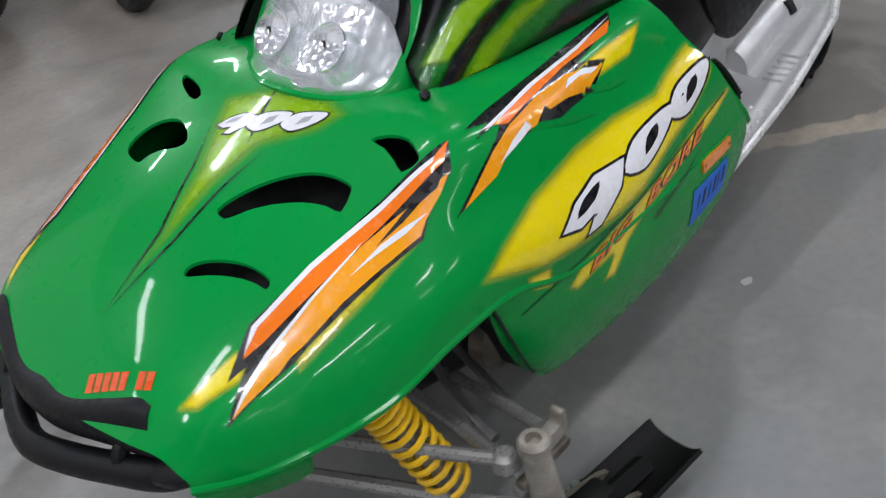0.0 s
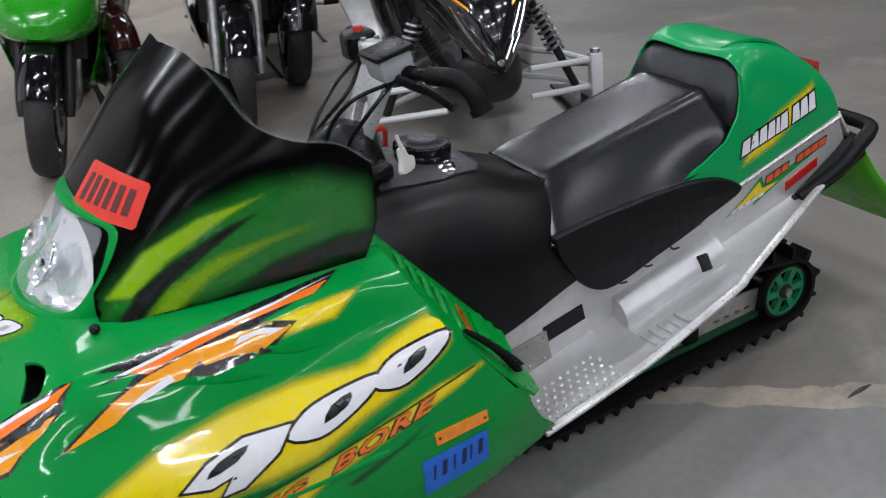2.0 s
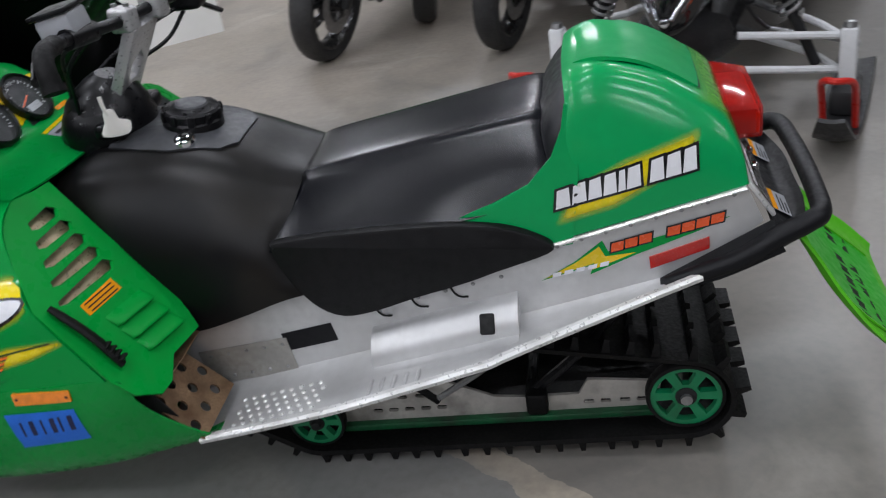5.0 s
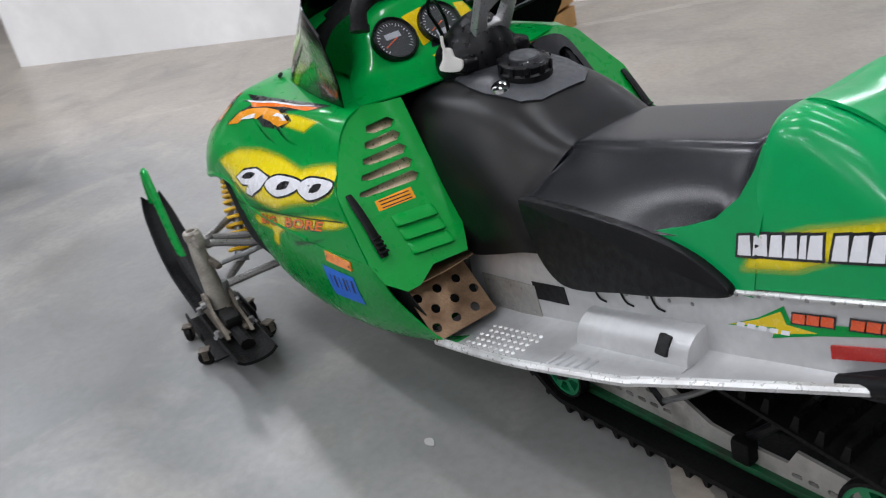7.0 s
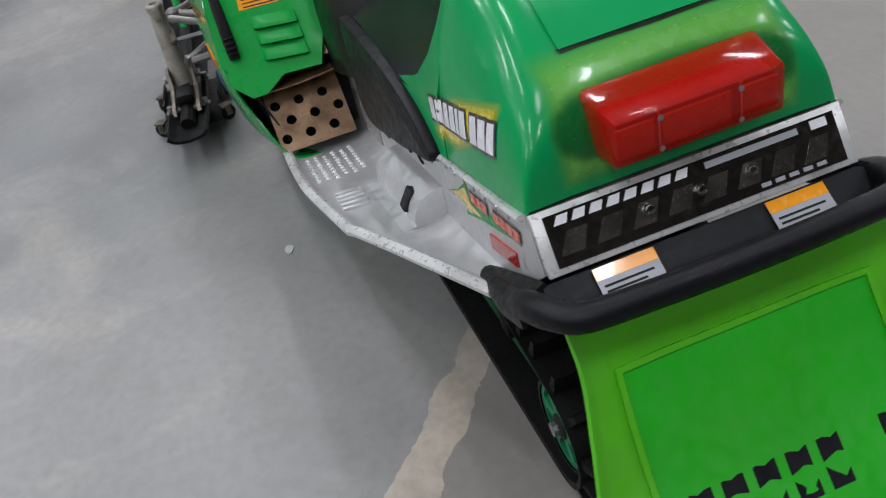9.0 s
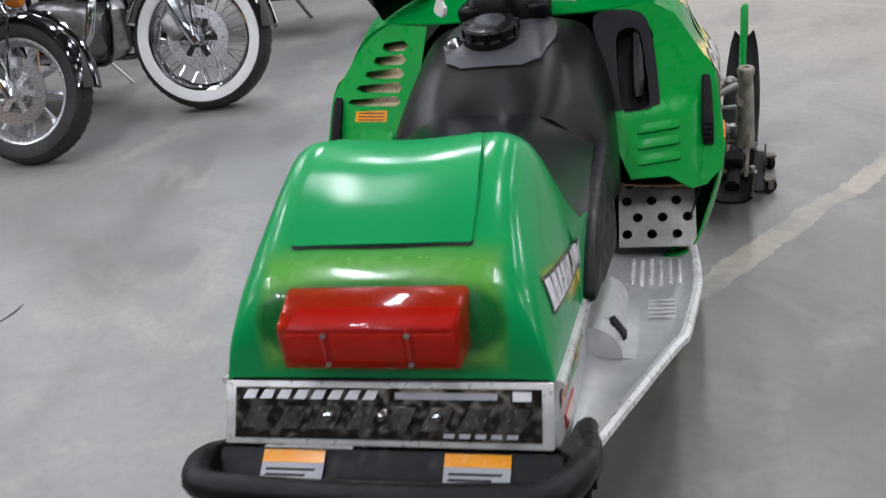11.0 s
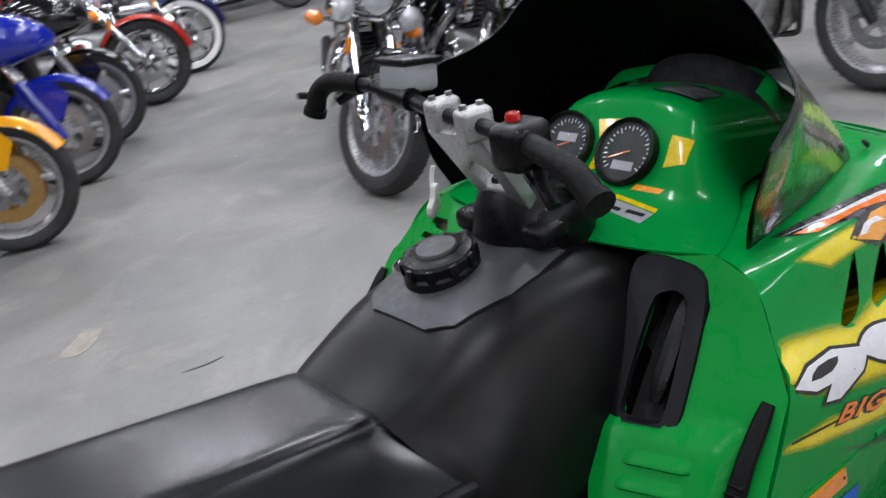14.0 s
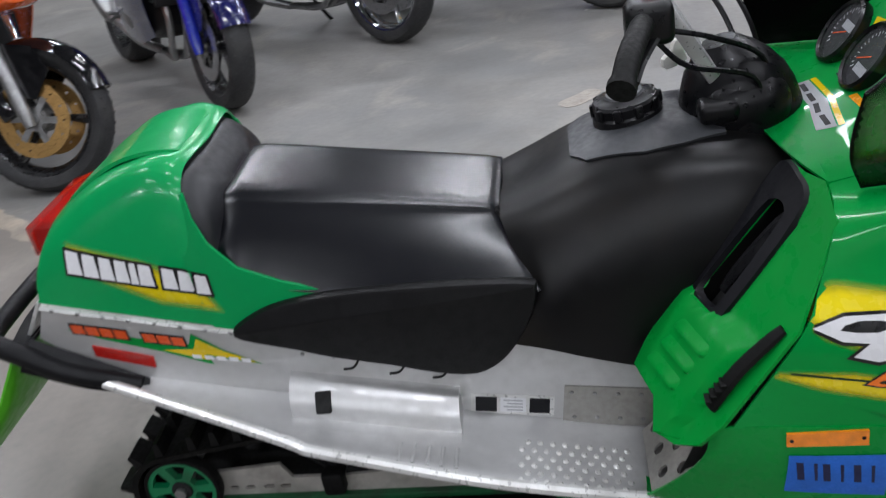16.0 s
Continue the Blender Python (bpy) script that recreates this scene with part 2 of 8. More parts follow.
backrest_vinyl = material("worn_backrest_vinyl", (0.012, 0.0125, 0.015), 0.42, spec=0.45, vary=0.15, scale=6, bump=0.08, bump_scale=240)
vinyl_matt = material("black_ribbed_vinyl", (0.004, 0.004, 0.0045), 0.5, spec=0.25, vary=0.2, scale=6, bump=0.2, bump_scale=260, dirt_or_sheen=(0.010, 0.0095, 0.009), dirt_amount=0.12, dirt_scale=3)
# the tank's brown mottling paints in a warm reflection
tank_black = material("black_tank_cover", (0.0028, 0.0028, 0.0032), 0.37, spec=0.26, vary=0.15, scale=4, bump=0.06, bump_scale=250, rough_vary=0.04, dirt_or_sheen=(0.030, 0.024, 0.015), dirt_amount=0.25, dirt_scale=5)
plastic = material("black_plastic", (0.0045, 0.0045, 0.0055), 0.36, spec=0.26, vary=0.2, scale=10, bump=0.03, bump_scale=300)
plastic_grey = material("grey_console_plastic", (0.046, 0.048, 0.053), 0.45, vary=0.15, scale=8, bump=0.1, bump_scale=300)
bumper_black = material("black_bumper_plastic", (0.0045, 0.0048, 0.006), 0.45, spec=0.24, vary=0.2, scale=10, bump=0.2, bump_scale=260)
rubber = material("black_rubber", (0.0035, 0.0035, 0.0035), 0.6, spec=0.2, vary=0.3, scale=14, bump=0.3, bump_scale=140, dirt_or_sheen=(0.014, 0.013, 0.012), dirt_amount=0.25, dirt_scale=9)
tyre_rubber = material("tyre_rubber", (0.016, 0.016, 0.017), 0.62, vary=0.25, scale=14, bump=0.2, bump_scale=120, dirt_or_sheen=(0.07, 0.067, 0.06), dirt_amount=0.25, dirt_scale=8)
engine_dark = material("oily_black_metal", (0.008, 0.008, 0.008), 0.5, spec=0.3, vary=0.3, scale=20, bump=0.2, bump_scale=80)
# near-black for black parts and for shade painted into recesses
dark = material("black_parts_and_shade", (0.006, 0.006, 0.006), 0.8)
alu = material("bare_aluminium", (0.60, 0.60, 0.595), 0.42, metal=0.55, vary=0.1, scale=5, bump=0.1, bump_scale=180, dirt_or_sheen=(0.45, 0.44, 0.42), dirt_amount=0.3, dirt_scale=6, rough_vary=0.12)
alu_worn = material("scuffed_aluminium", (0.40, 0.39, 0.36), 0.5, metal=0.55, vary=0.18, scale=9, bump=0.2, bump_scale=160, dirt_or_sheen=(0.25, 0.23, 0.20), dirt_amount=0.5, dirt_scale=9)
alu_white = material("pale_edge_trim", (0.70, 0.70, 0.68), 0.35, metal=0.4, vary=0.08, scale=12, dirt_or_sheen=(0.3, 0.29, 0.27), dirt_amount=0.5, dirt_scale=16)
machined = material("machined_alloy", (0.50, 0.50, 0.50), 0.36, metal=0.6, vary=0.08, scale=20, bump=0.03, bump_scale=160)
chrome = material("chrome", (0.82, 0.83, 0.85), 0.07, metal=1.0, vary=0.04, rough_vary=0.03)
steel = material("dull_steel", (0.38, 0.38, 0.38), 0.4, metal=0.9, vary=0.15, scale=20, bump=0.1, bump_scale=200, dirt_or_sheen=(0.1, 0.09, 0.08), dirt_amount=0.4, dirt_scale=14)
cast = material("dirty_cast_metal", (0.21, 0.18, 0.145), 0.5, metal=0.6, vary=0.25, scale=24, bump=0.4, bump_scale=120, dirt_or_sheen=(0.035, 0.026, 0.02), dirt_amount=0.85, dirt_scale=14)
cast_pale = material("pale_cast_metal", (0.36, 0.33, 0.28), 0.5, metal=0.35, vary=0.2, scale=24, bump=0.3, bump_scale=120, dirt_or_sheen=(0.07, 0.055, 0.045), dirt_amount=0.6, dirt_scale=18)
tan_metal = material("tan_coated_metal", (0.62, 0.50, 0.33), 0.35, metal=0.6, vary=0.25, scale=20, bump=0.2, bump_scale=120, dirt_or_sheen=(0.2, 0.1, 0.05), dirt_amount=0.4, dirt_scale=14)
rusty = material("rusty_heat_shield", (0.30, 0.19, 0.11), 0.5, metal=0.6, vary=0.25, scale=22, bump=0.2, bump_scale=150, dirt_or_sheen=(0.1, 0.045, 0.02), dirt_amount=0.7, dirt_scale=12)
spring_yellow = material("yellow_spring", (0.78, 0.47, 0.01), 0.35, coat=0.3, vary=0.1, dirt_or_sheen=(0.2, 0.12, 0.03), dirt_amount=0.3, dirt_scale=30)
arm_grey = material("silver_arm_paint", (0.30, 0.29, 0.275), 0.35, metal=0.5, vary=0.08, scale=20)
mirror = material("headlamp_reflector", (0.92, 0.93, 0.95), 0.17, metal=0.82, vary=0.04, rough_vary=0.05, bump=0.2, bump_scale=26)
white_plastic = material("white_plastic", (0.78, 0.76, 0.7), 0.4, vary=0.08)


def glassy(name, tint, alpha, rough=0.03, spec=0.4):
    ma = bpy.data.materials.new(name)
    ma.use_nodes = True
    b = ma.node_tree.nodes["Principled BSDF"]
    b.inputs["Base Color"].default_value = (*tint, 1)
    b.inputs["Roughness"].default_value = rough
    b.inputs["Alpha"].default_value = alpha
    b.inputs["Specular IOR Level"].default_value = spec
    return ma


clear = glassy("clear_lens", (0.9, 0.92, 0.95), 0.04)
hazy = glassy("hazed_lens", (0.86, 0.88, 0.92), 0.20, 0.03, 0.5)
smoke = glassy("smoked_screen", (0.002, 0.0019, 0.002), 0.985, 0.17, 0.05)
red_lens = glassy("red_lens", (0.42, 0.006, 0.003), 0.62, 0.08, 0.4)
red_bowl = material("red_inner_bowl", (0.40, 0.010, 0.004), 0.45, vary=0.2, scale=25)
red_cell = material("red_prism_cell", (0.95, 0.035, 0.008), 0.25, vary=0.25, scale=60, bump=0.5, bump_scale=400)

# ---- the hall ----


def floor_material():
    ma = bpy.data.materials.new("polished_concrete")
    ma.use_nodes = True
    t = ma.node_tree
    n, l, b = t.nodes, t.links, t.nodes["Principled BSDF"]
    where = n.new("ShaderNodeTexCoord").outputs["Object"]

    def noise_of(s, detail=6.0, rough=0.55, warp=0.0):
        x = n.new("ShaderNodeTexNoise")
        x.inputs["Scale"].default_value, x.inputs["Detail"].default_value, x.inputs["Roughness"].default_value, x.inputs["Distortion"].default_value = s, detail, rough, warp
        l.new(where, x.inputs["Vector"])
        return x.outputs["Fac"]

    def ramp(fac, a, c, lo=0.0, hi=1.0):
        x = n.new("ShaderNodeMapRange")
        for k, v in zip(("From Min", "From Max", "To Min", "To Max"), (a, c, lo, hi)):
            x.inputs[k].default_value = v
        l.new(fac, x.inputs["Value"])
        return x.outputs["Result"]

    def mixed(fac, a, c):
        x = n.new("ShaderNodeMix")
        x.data_type = "RGBA"
        l.new(fac, x.inputs[0])
        for i, v in ((6, a), (7, c)):
            if hasattr(v, "links"):
                l.new(v, x.inputs[i])
            else:
                x.inputs[i].default_value = (*v, 1)
        return x.outputs[2]

    tone = mixed(ramp(noise_of(0.7, 5, 0.6, 0.6), 0.35, 0.68), (0.186, 0.188, 0.184), (0.288, 0.276, 0.254))
    # one slab is warmer and paler than its neighbour; a pale, patched joint between them
    def across(ax, ay):
        x = n.new("ShaderNodeVectorMath")
        x.operation = "DOT_PRODUCT"
        x.inputs[1].default_value = (ax, ay, 0)
        l.new(where, x.inputs[0])
        return x.outputs["Value"]

    def added(a, fac, k):
        x = n.new("ShaderNodeMath")
        x.operation = "MULTIPLY_ADD"
        l.new(fac, x.inputs[0])
        x.inputs[1].default_value = k
        l.new(a, x.inputs[2])
        return x.outputs[0]

    def band(value, at, half):
        x = n.new("ShaderNodeMath")
        x.operation = "COMPARE"
        l.new(value, x.inputs[0])
        x.inputs[1].default_value, x.inputs[2].default_value = at, half
        return x.outputs[0]

    def product(a, c, k=1.0):
        x = n.new("ShaderNodeMath")
        x.operation = "MULTIPLY"
        l.new(a, x.inputs[0])
        l.new(c, x.inputs[1])
        y = n.new("ShaderNodeMath")
        y.operation = "MULTIPLY"
        l.new(x.outputs[0], y.inputs[0])
        y.inputs[1].default_value = k
        return y.outputs[0]

    ragged = noise_of(5.0, 6, 0.6)
    side_w, side_u = added(across(0.616, 0.788), ragged, 0.12), added(across(0.81, -0.58), ragged, 0.12)
    tone = mixed(ramp(side_w, -0.45, -0.41, 0.0, 0.62), tone, (0.215, 0.19, 0.16))
    tone = mixed(ramp(added(across(-0.556, 0.831), ragged, 0.9), 2.5, 3.3, 0.0, 0.75), tone, (0.37, 0.32, 0.262))
    tone = mixed(product(band(side_w, -0.405, 0.042), ramp(noise_of(2.2, 5), 0.30, 0.52), 0.85), tone, (0.50, 0.43, 0.34))
    tone = mixed(product(band(side_u, -3.93, 0.035), ramp(noise_of(1.4, 5), 0.45, 0.62), 0.6), tone, (0.46, 0.43, 0.37))
    tone = mixed(ramp(noise_of(1.6, 8, 0.65, 1.0), 0.48, 0.74, 0, 0.62), tone, (0.135, 0.130, 0.120))
    tone = mixed(ramp(noise_of(2.3, 9, 0.6, 0.8), 0.54, 0.72, 0, 0.5), tone, (0.40, 0.37, 0.325))
    tone = mixed(ramp(noise_of(38, 4), 0.4, 0.7, 0, 0.28), tone, (0.14, 0.137, 0.13))
    spots = n.new("ShaderNodeTexVoronoi")
    spots.inputs["Scale"].default_value = 1.9
    l.new(where, spots.inputs["Vector"])
    tone = mixed(ramp(spots.outputs["Distance"], 0.028, 0.012, 0, 0.75), tone, (0.55, 0.54, 0.50))
    l.new(tone, b.inputs["Base Color"])
    l.new(ramp(noise_of(1.3, 7, 0.6, 0.5), 0.35, 0.7, 0.30, 0.52), b.inputs["Roughness"])
    x = n.new("ShaderNodeBump")
    x.inputs["Strength"].default_value, x.inputs["Distance"].default_value = 0.12, 0.003
    l.new(noise_of(22, 8), x.inputs["Height"])
    l.new(x.outputs["Normal"], b.inputs["Normal"])
    return ma


concrete = floor_material()
wall_white = material("white_wall_paint", (0.84, 0.83, 0.81), 0.6, vary=0.05, scale=1.2, bump=0.1, bump_scale=60, dirt_or_sheen=(0.4, 0.38, 0.34), dirt_amount=0.2, dirt_scale=1.5)
wall_grey = material("grey_wall_paint", (0.07, 0.07, 0.07), 0.7, vary=0.08, scale=1.2, bump=0.1, bump_scale=60)
ceiling_paint = material("ceiling_sheet", (0.03, 0.03, 0.031), 0.8, vary=0.06, scale=1)

tagged(part("floor", block(-12, 8, -13, 12, -0.25, 0), concrete, smooth=False), "grey polished concrete hall floor with stains and scuffs", "floor", kind="structure")
tagged(part("ceiling", block(-12, 8, -13, 12, CEILING, CEILING + 0.2), ceiling_paint, smooth=False), "plain dark ceiling of the hall", "ceiling", kind="structure")
tagged(part("wall_east", block(7.8, 8, -13, 12, 0, CEILING), wall_grey, smooth=False), "plain grey hall wall", "wall", kind="structure")
tagged(part("wall_south", block(-12, 7.8, -13, -12.8, 0, CEILING), wall_grey, smooth=False), "plain grey hall wall", "wall", kind="structure")
tagged(part("wall_west", block(-12, -11.8, -12.8, 12, 0, CEILING), wall_grey, smooth=False), "plain grey hall wall", "wall", kind="structure")
tagged(part("wall_north", block(-11.8, 7.8, 11.8, 12, 0, CEILING), wall_grey, smooth=False), "plain grey hall wall", "wall", kind="structure")
slant = Matrix.Translation((-7.55, 0.08, 0)) @ Matrix.Rotation(math.atan2(1.37, 2.05), 4, "Z")
tagged(part("wall_white", block(0, 6.2, 0, 0.2, 0.0, 2.4, m=slant), wall_white, smooth=False), "white painted partition wall with a bare foot", "wall", kind="structure")
tagged(part("pillar", block(-6.05, -5.75, -1.25, -0.95, 0, CEILING, 0.01), wall_white), "white painted square pillar", "pillar", kind="structure")
tagged(part("floor_curb", block(-6.66, -6.54, -1.40, -0.80, 0, 0.10, 0.01), material("red_floor_paint", (0.42, 0.03, 0.02), 0.45, vary=0.15, dirt_or_sheen=(0.15, 0.03, 0.02), dirt_amount=0.5)), "low red painted curb beside the pillar", "curb", kind="structure")
paint_white = material("dried_white_paint", (0.42, 0.41, 0.39), 0.6, vary=0.1)
scuff = material("dark_floor_scuff", (0.05, 0.048, 0.045), 0.6, vary=0.2)
pale = material("pale_floor_patch", (0.34, 0.31, 0.275), 0.35, vary=0.2, scale=20)
for line, ma, label in (([(-1.08, -0.465), (-1.07, -0.452), (-1.052, -0.457), (-1.043, -0.466), (-1.062, -0.475)], paint_white, "small splash of dried white paint"),
                        ([(-1.25, -1.575), (-1.19, -1.572), (-1.12, -1.60), (-1.19, -1.582)], scuff, "thin dark scratch on the concrete floor"),
                        ([(-0.18, -0.455), (-0.13, -0.445), (-0.09, -0.452), (-0.13, -0.458)], scuff, "thin dark scratch on the concrete floor"),
                        ([(-1.08, -2.20), (-1.00, -2.09), (-0.93, -2.07), (-0.90, -2.13), (-0.98, -2.20), (-1.03, -2.25)], pale, "pale worn patch on the concrete floor")):
    own = plate(rounded(line, 3), 0.0015)
    own.transform(Matrix.Translation((0, 0, 0.0005)))
    tagged(part("floor_mark", own, ma, smooth=False), label, "floor mark", kind="structure")

# ---- the green snowmobile: nose towards -x, left side towards -y ----
sled = thing("snowmobile", "green snowmobile with yellow and orange lightning decals on concrete floor", "snowmobile")


def both(y):
    return (-1, 1) if y else (1,)


def flipped(bm, s):
    """The same piece for the other side (s = -1: left, 1: right)."""
    if s < 0:
        bm.transform(Matrix.Diagonal((1, -1, 1, 1)))
        bmesh.ops.reverse_faces(bm, faces=bm.faces)
    return bm


def rear_x(y, z):
    """The sloping rear panel of the hood."""
    return -1.021 - 0.80 * (z - 0.427) - 0.32 * max(0, abs(y) - 0.25)


HOOD = [
    [(-2.405, 0, 0.492), (-2.402, 0.10, 0.492), (-2.388, 0.20, 0.49), (-2.372, 0.26, 0.482), (-2.366, 0.288, 0.462), (-2.362, 0.303, 0.448), (-2.36, 0.307, 0.428)],
    [(-2.31, 0, 0.562), (-2.31, 0.10, 0.56), (-2.305, 0.20, 0.556), (-2.295, 0.29, 0.540), (-2.29, 0.335, 0.515), (-2.285, 0.361, 0.470), (-2.28, 0.368, 0.432)],
    [(-2.12, 0, 0.660), (-2.12, 0.12, 0.655), (-2.12, 0.26, 0.633), (-2.12, 0.345, 0.605), (-2.12, 0.400, 0.552), (-2.12, 0.426, 0.497), (-2.12, 0.434, 0.452)],
    [(-1.98, 0, 0.715), (-1.98, 0.13, 0.708), (-1.98, 0.27, 0.690), (-1.98, 0.36, 0.665), (-1.98, 0.420, 0.608), (-1.98, 0.455, 0.552), (-1.98, 0.462, 0.490)],
    [(-1.85, 0, 0.755), (-1.85, 0.14, 0.745), (-1.85, 0.27, 0.738), (-1.85, 0.37, 0.718), (-1.85, 0.440, 0.635), (-1.85, 0.484, 0.560), (-1.85, 0.488, 0.495)],
    [(-1.72, 0, 0.765), (-1.72, 0.15, 0.755), (-1.72, 0.268, 0.742), (-1.72, 0.378, 0.715), (-1.72, 0.463, 0.620), (-1.72, 0.508, 0.540), (-1.72, 0.500, 0.455)],
    [(-1.55, 0, 0.765), (-1.55, 0.15, 0.755), (-1.55, 0.28, 0.745), (-1.55, 0.388, 0.722), (-1.55, 0.456, 0.630), (-1.55, 0.507, 0.550), (-1.55, 0.503, 0.450)],
    [(-1.40, 0, 0.760), (-1.40, 0.15, 0.752), (-1.40, 0.30, 0.748), (-1.40, 0.380, 0.732), (-1.40, 0.436, 0.655), (-1.40, 0.492, 0.575), (-1.40, 0.502, 0.450)],
    [(-1.30, 0, 0.755), (-1.30, 0.15, 0.750), (-1.295, 0.30, 0.750), (-1.285, 0.37, 0.718), (-1.255, 0.44, 0.650), (-1.225, 0.478, 0.600), (-1.13, 0.492, 0.460)],
]


def drawn_in(x, y, z):
    """The sides behind the nose stand a little closer than their first lines."""
    k = max(0, min(1, (y - 0.36) / 0.09)) * max(0, min(1, (x + 2.05) / 0.25))
    return (x, y - 0.026 * k * k * (3 - 2 * k), z)


HOOD = [[drawn_in(*p) for p in row] for row in HOOD]
own = surface(HOOD, 6, 5)
for v in own.verts:
    if v.co.y > 0:
        k = max(0, min(1, (-1.45 - v.co.x) / 0.45))
        v.co.y -= 0.042 * k * k * (3 - 2 * k) * min(1, v.co.y / 0.33)
hood = part("hood", thick(own, 0.005), green, sled, "glossy green hood with cut cooling slots")


for s in (-1, 1):
    line = []
    for x, y, z in [row[6] for row in HOOD[:8]]:
        k = max(0, min(1, (-1.45 - x) / 0.45)) if s > 0 else 0
        line.append((x, s * (y - 0.006) - 0.042 * k * k * (3 - 2 * k) * min(1, y / 0.33), z + 0.004))
    part("hood_lip", tube(line, 0.0095, 10, 5), green, hood, "rounded lower lip of the hood")


def slot(outline, base=0.45, top=0.9):
    own = plate([(u, v) for u, v in outline], top - base)
    own.transform(Matrix.Translation((0, 0, base)))
    return own


SLOTS = [
    [(-2.093, -0.108), (-2.067, -0.117), (-2.034, -0.138), (-2.002, -0.168), (-1.978, -0.203), (-1.967, -0.239), (-1.966, -0.270), (-1.974, -0.282), (-2.006, -0.290), (-2.010, -0.264), (-2.023, -0.226), (-2.048, -0.185), (-2.073, -0.156), (-2.099, -0.132)],
    [(-2.187, -0.132), (-2.173, -0.135), (-2.154, -0.160), (-2.138, -0.198), (-2.131, -0.231), (-2.132, -0.264), (-2.145, -0.269), (-2.147, -0.247), (-2.157, -0.211), (-2.173, -0.173), (-2.190, -0.143)],
    [(-1.894, -0.251), (-1.876, -0.270), (-1.868, -0.300), (-1.879, -0.330), (-1.891, -0.343), (-1.917, -0.332), (-1.908, -0.310), (-1.898, -0.281)],
]
cuts = bmesh.new()
FAR_SLOTS = [
    [(-2.062, 0.188), (-2.046, 0.206), (-2.016, 0.204), (-1.990, 0.178), (-1.981, 0.135), (-1.991, 0.099), (-2.014, 0.064), (-2.032, 0.070), (-2.044, 0.101), (-2.060, 0.123), (-2.075, 0.130), (-2.072, 0.158)],
    [(-1.902, 0.227), (-1.890, 0.230), (-1.896, 0.199), (-1.909, 0.162), (-1.925, 0.138), (-1.936, 0.143), (-1.931, 0.169), (-1.918, 0.200)],
]
for line in SLOTS + FAR_SLOTS:
    merge(cuts, slot(rounded(line, 2)))
for dx in (0.0, 0.085):
    merge(cuts, slot([(dx + u, v) for u, v in rounded([(-1.575, 0.398), (-1.545, 0.405), (-1.505, 0.418), (-1.475, 0.432), (-1.50, 0.434), (-1.54, 0.424)], 2)]))
for line in ([(-1.618, -0.390), (-1.566, -0.401), (-1.507, -0.408), (-1.450, -0.409), (-1.507, -0.4118), (-1.566, -0.4048)], [(-1.720, -0.398), (-1.644, -0.410), (-1.560, -0.419), (-1.600, -0.418), (-1.644, -0.4132)]):
    merge(cuts, slot(rounded(line, 2)))
carve(hood, cuts)
for p in hood.data.polygons:
    p.use_smooth = True
hood.data.set_sharp_from_angle(angle=radians(38))

# near-black sheet added below the slots in place of the shade there
part("engine_cover", surface([[(-2.30, 0, 0.47), (-2.30, 0.15, 0.46), (-2.28, 0.24, 0.40)], [(-2.05, 0, 0.60), (-2.05, 0.20, 0.57), (-2.05, 0.33, 0.44)], [(-1.80, 0, 0.66), (-1.80, 0.25, 0.64), (-1.80, 0.40, 0.44)], [(-1.45, 0, 0.68), (-1.45, 0.25, 0.66), (-1.45, 0.40, 0.44)], [(-1.22, 0, 0.66), (-1.22, 0.22, 0.62), (-1.16, 0.38, 0.44)]], 3, 3), dark, sled, "near-black sheet standing in for the shade under the hood slots")

# belly pan: the lower side lobes and the bottom
BELLY = [
    [(-1.905, 0.470, 0.500), (-1.882, 0.470, 0.42), (-1.835, 0.462, 0.33), (-1.785, 0.450, 0.262), (-1.745, 0.405, 0.218), (-1.74, 0.15, 0.200)],
    [(-1.84, 0.489, 0.490), (-1.815, 0.487, 0.40), (-1.770, 0.475, 0.30), (-1.725, 0.452, 0.226), (-1.700, 0.38, 0.190), (-1.70, 0.15, 0.178)],
    [(-1.70, 0.501, 0.455), (-1.68, 0.497, 0.38), (-1.65, 0.483, 0.29), (-1.62, 0.452, 0.208), (-1.61, 0.36, 0.172), (-1.64, 0.15, 0.16)],
    [(-1.50, 0.503, 0.450), (-1.49, 0.503, 0.39), (-1.46, 0.492, 0.31), (-1.43, 0.460, 0.215), (-1.43, 0.34, 0.17), (-1.43, 0.15, 0.16)],
    [(-1.30, 0.501, 0.455), (-1.29, 0.503, 0.40), (-1.26, 0.492, 0.33), (-1.23, 0.458, 0.240), (-1.24, 0.34, 0.19), (-1.24, 0.15, 0.17)],
    [(-1.13, 0.491, 0.462), (-1.135, 0.492, 0.41), (-1.13, 0.480, 0.35), (-1.10, 0.442, 0.262), (-1.10, 0.34, 0.222), (-1.10, 0.15, 0.2)],
    [(-1.10, 0.480, 0.440), (-1.09, 0.478, 0.40), (-1.06, 0.458, 0.345), (-1.005, 0.412, 0.275), (-1.01, 0.34, 0.245), (-1.01, 0.15, 0.23)],
]
BELLY = [[drawn_in(*p) for p in row] for row in BELLY]
for s in (-1, 1):
    part("belly_pan", flipped(thick(surface(BELLY, 5, 4, False), 0.004), s), green_matt, sled, "green plastic belly pan side")
    # inner face coloured near-black for the shade behind the green edge
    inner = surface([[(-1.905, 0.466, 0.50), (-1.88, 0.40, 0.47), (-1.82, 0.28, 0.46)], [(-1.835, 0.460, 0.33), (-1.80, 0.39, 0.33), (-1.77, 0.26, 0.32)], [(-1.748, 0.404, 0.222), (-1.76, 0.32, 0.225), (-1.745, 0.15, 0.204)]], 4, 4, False)
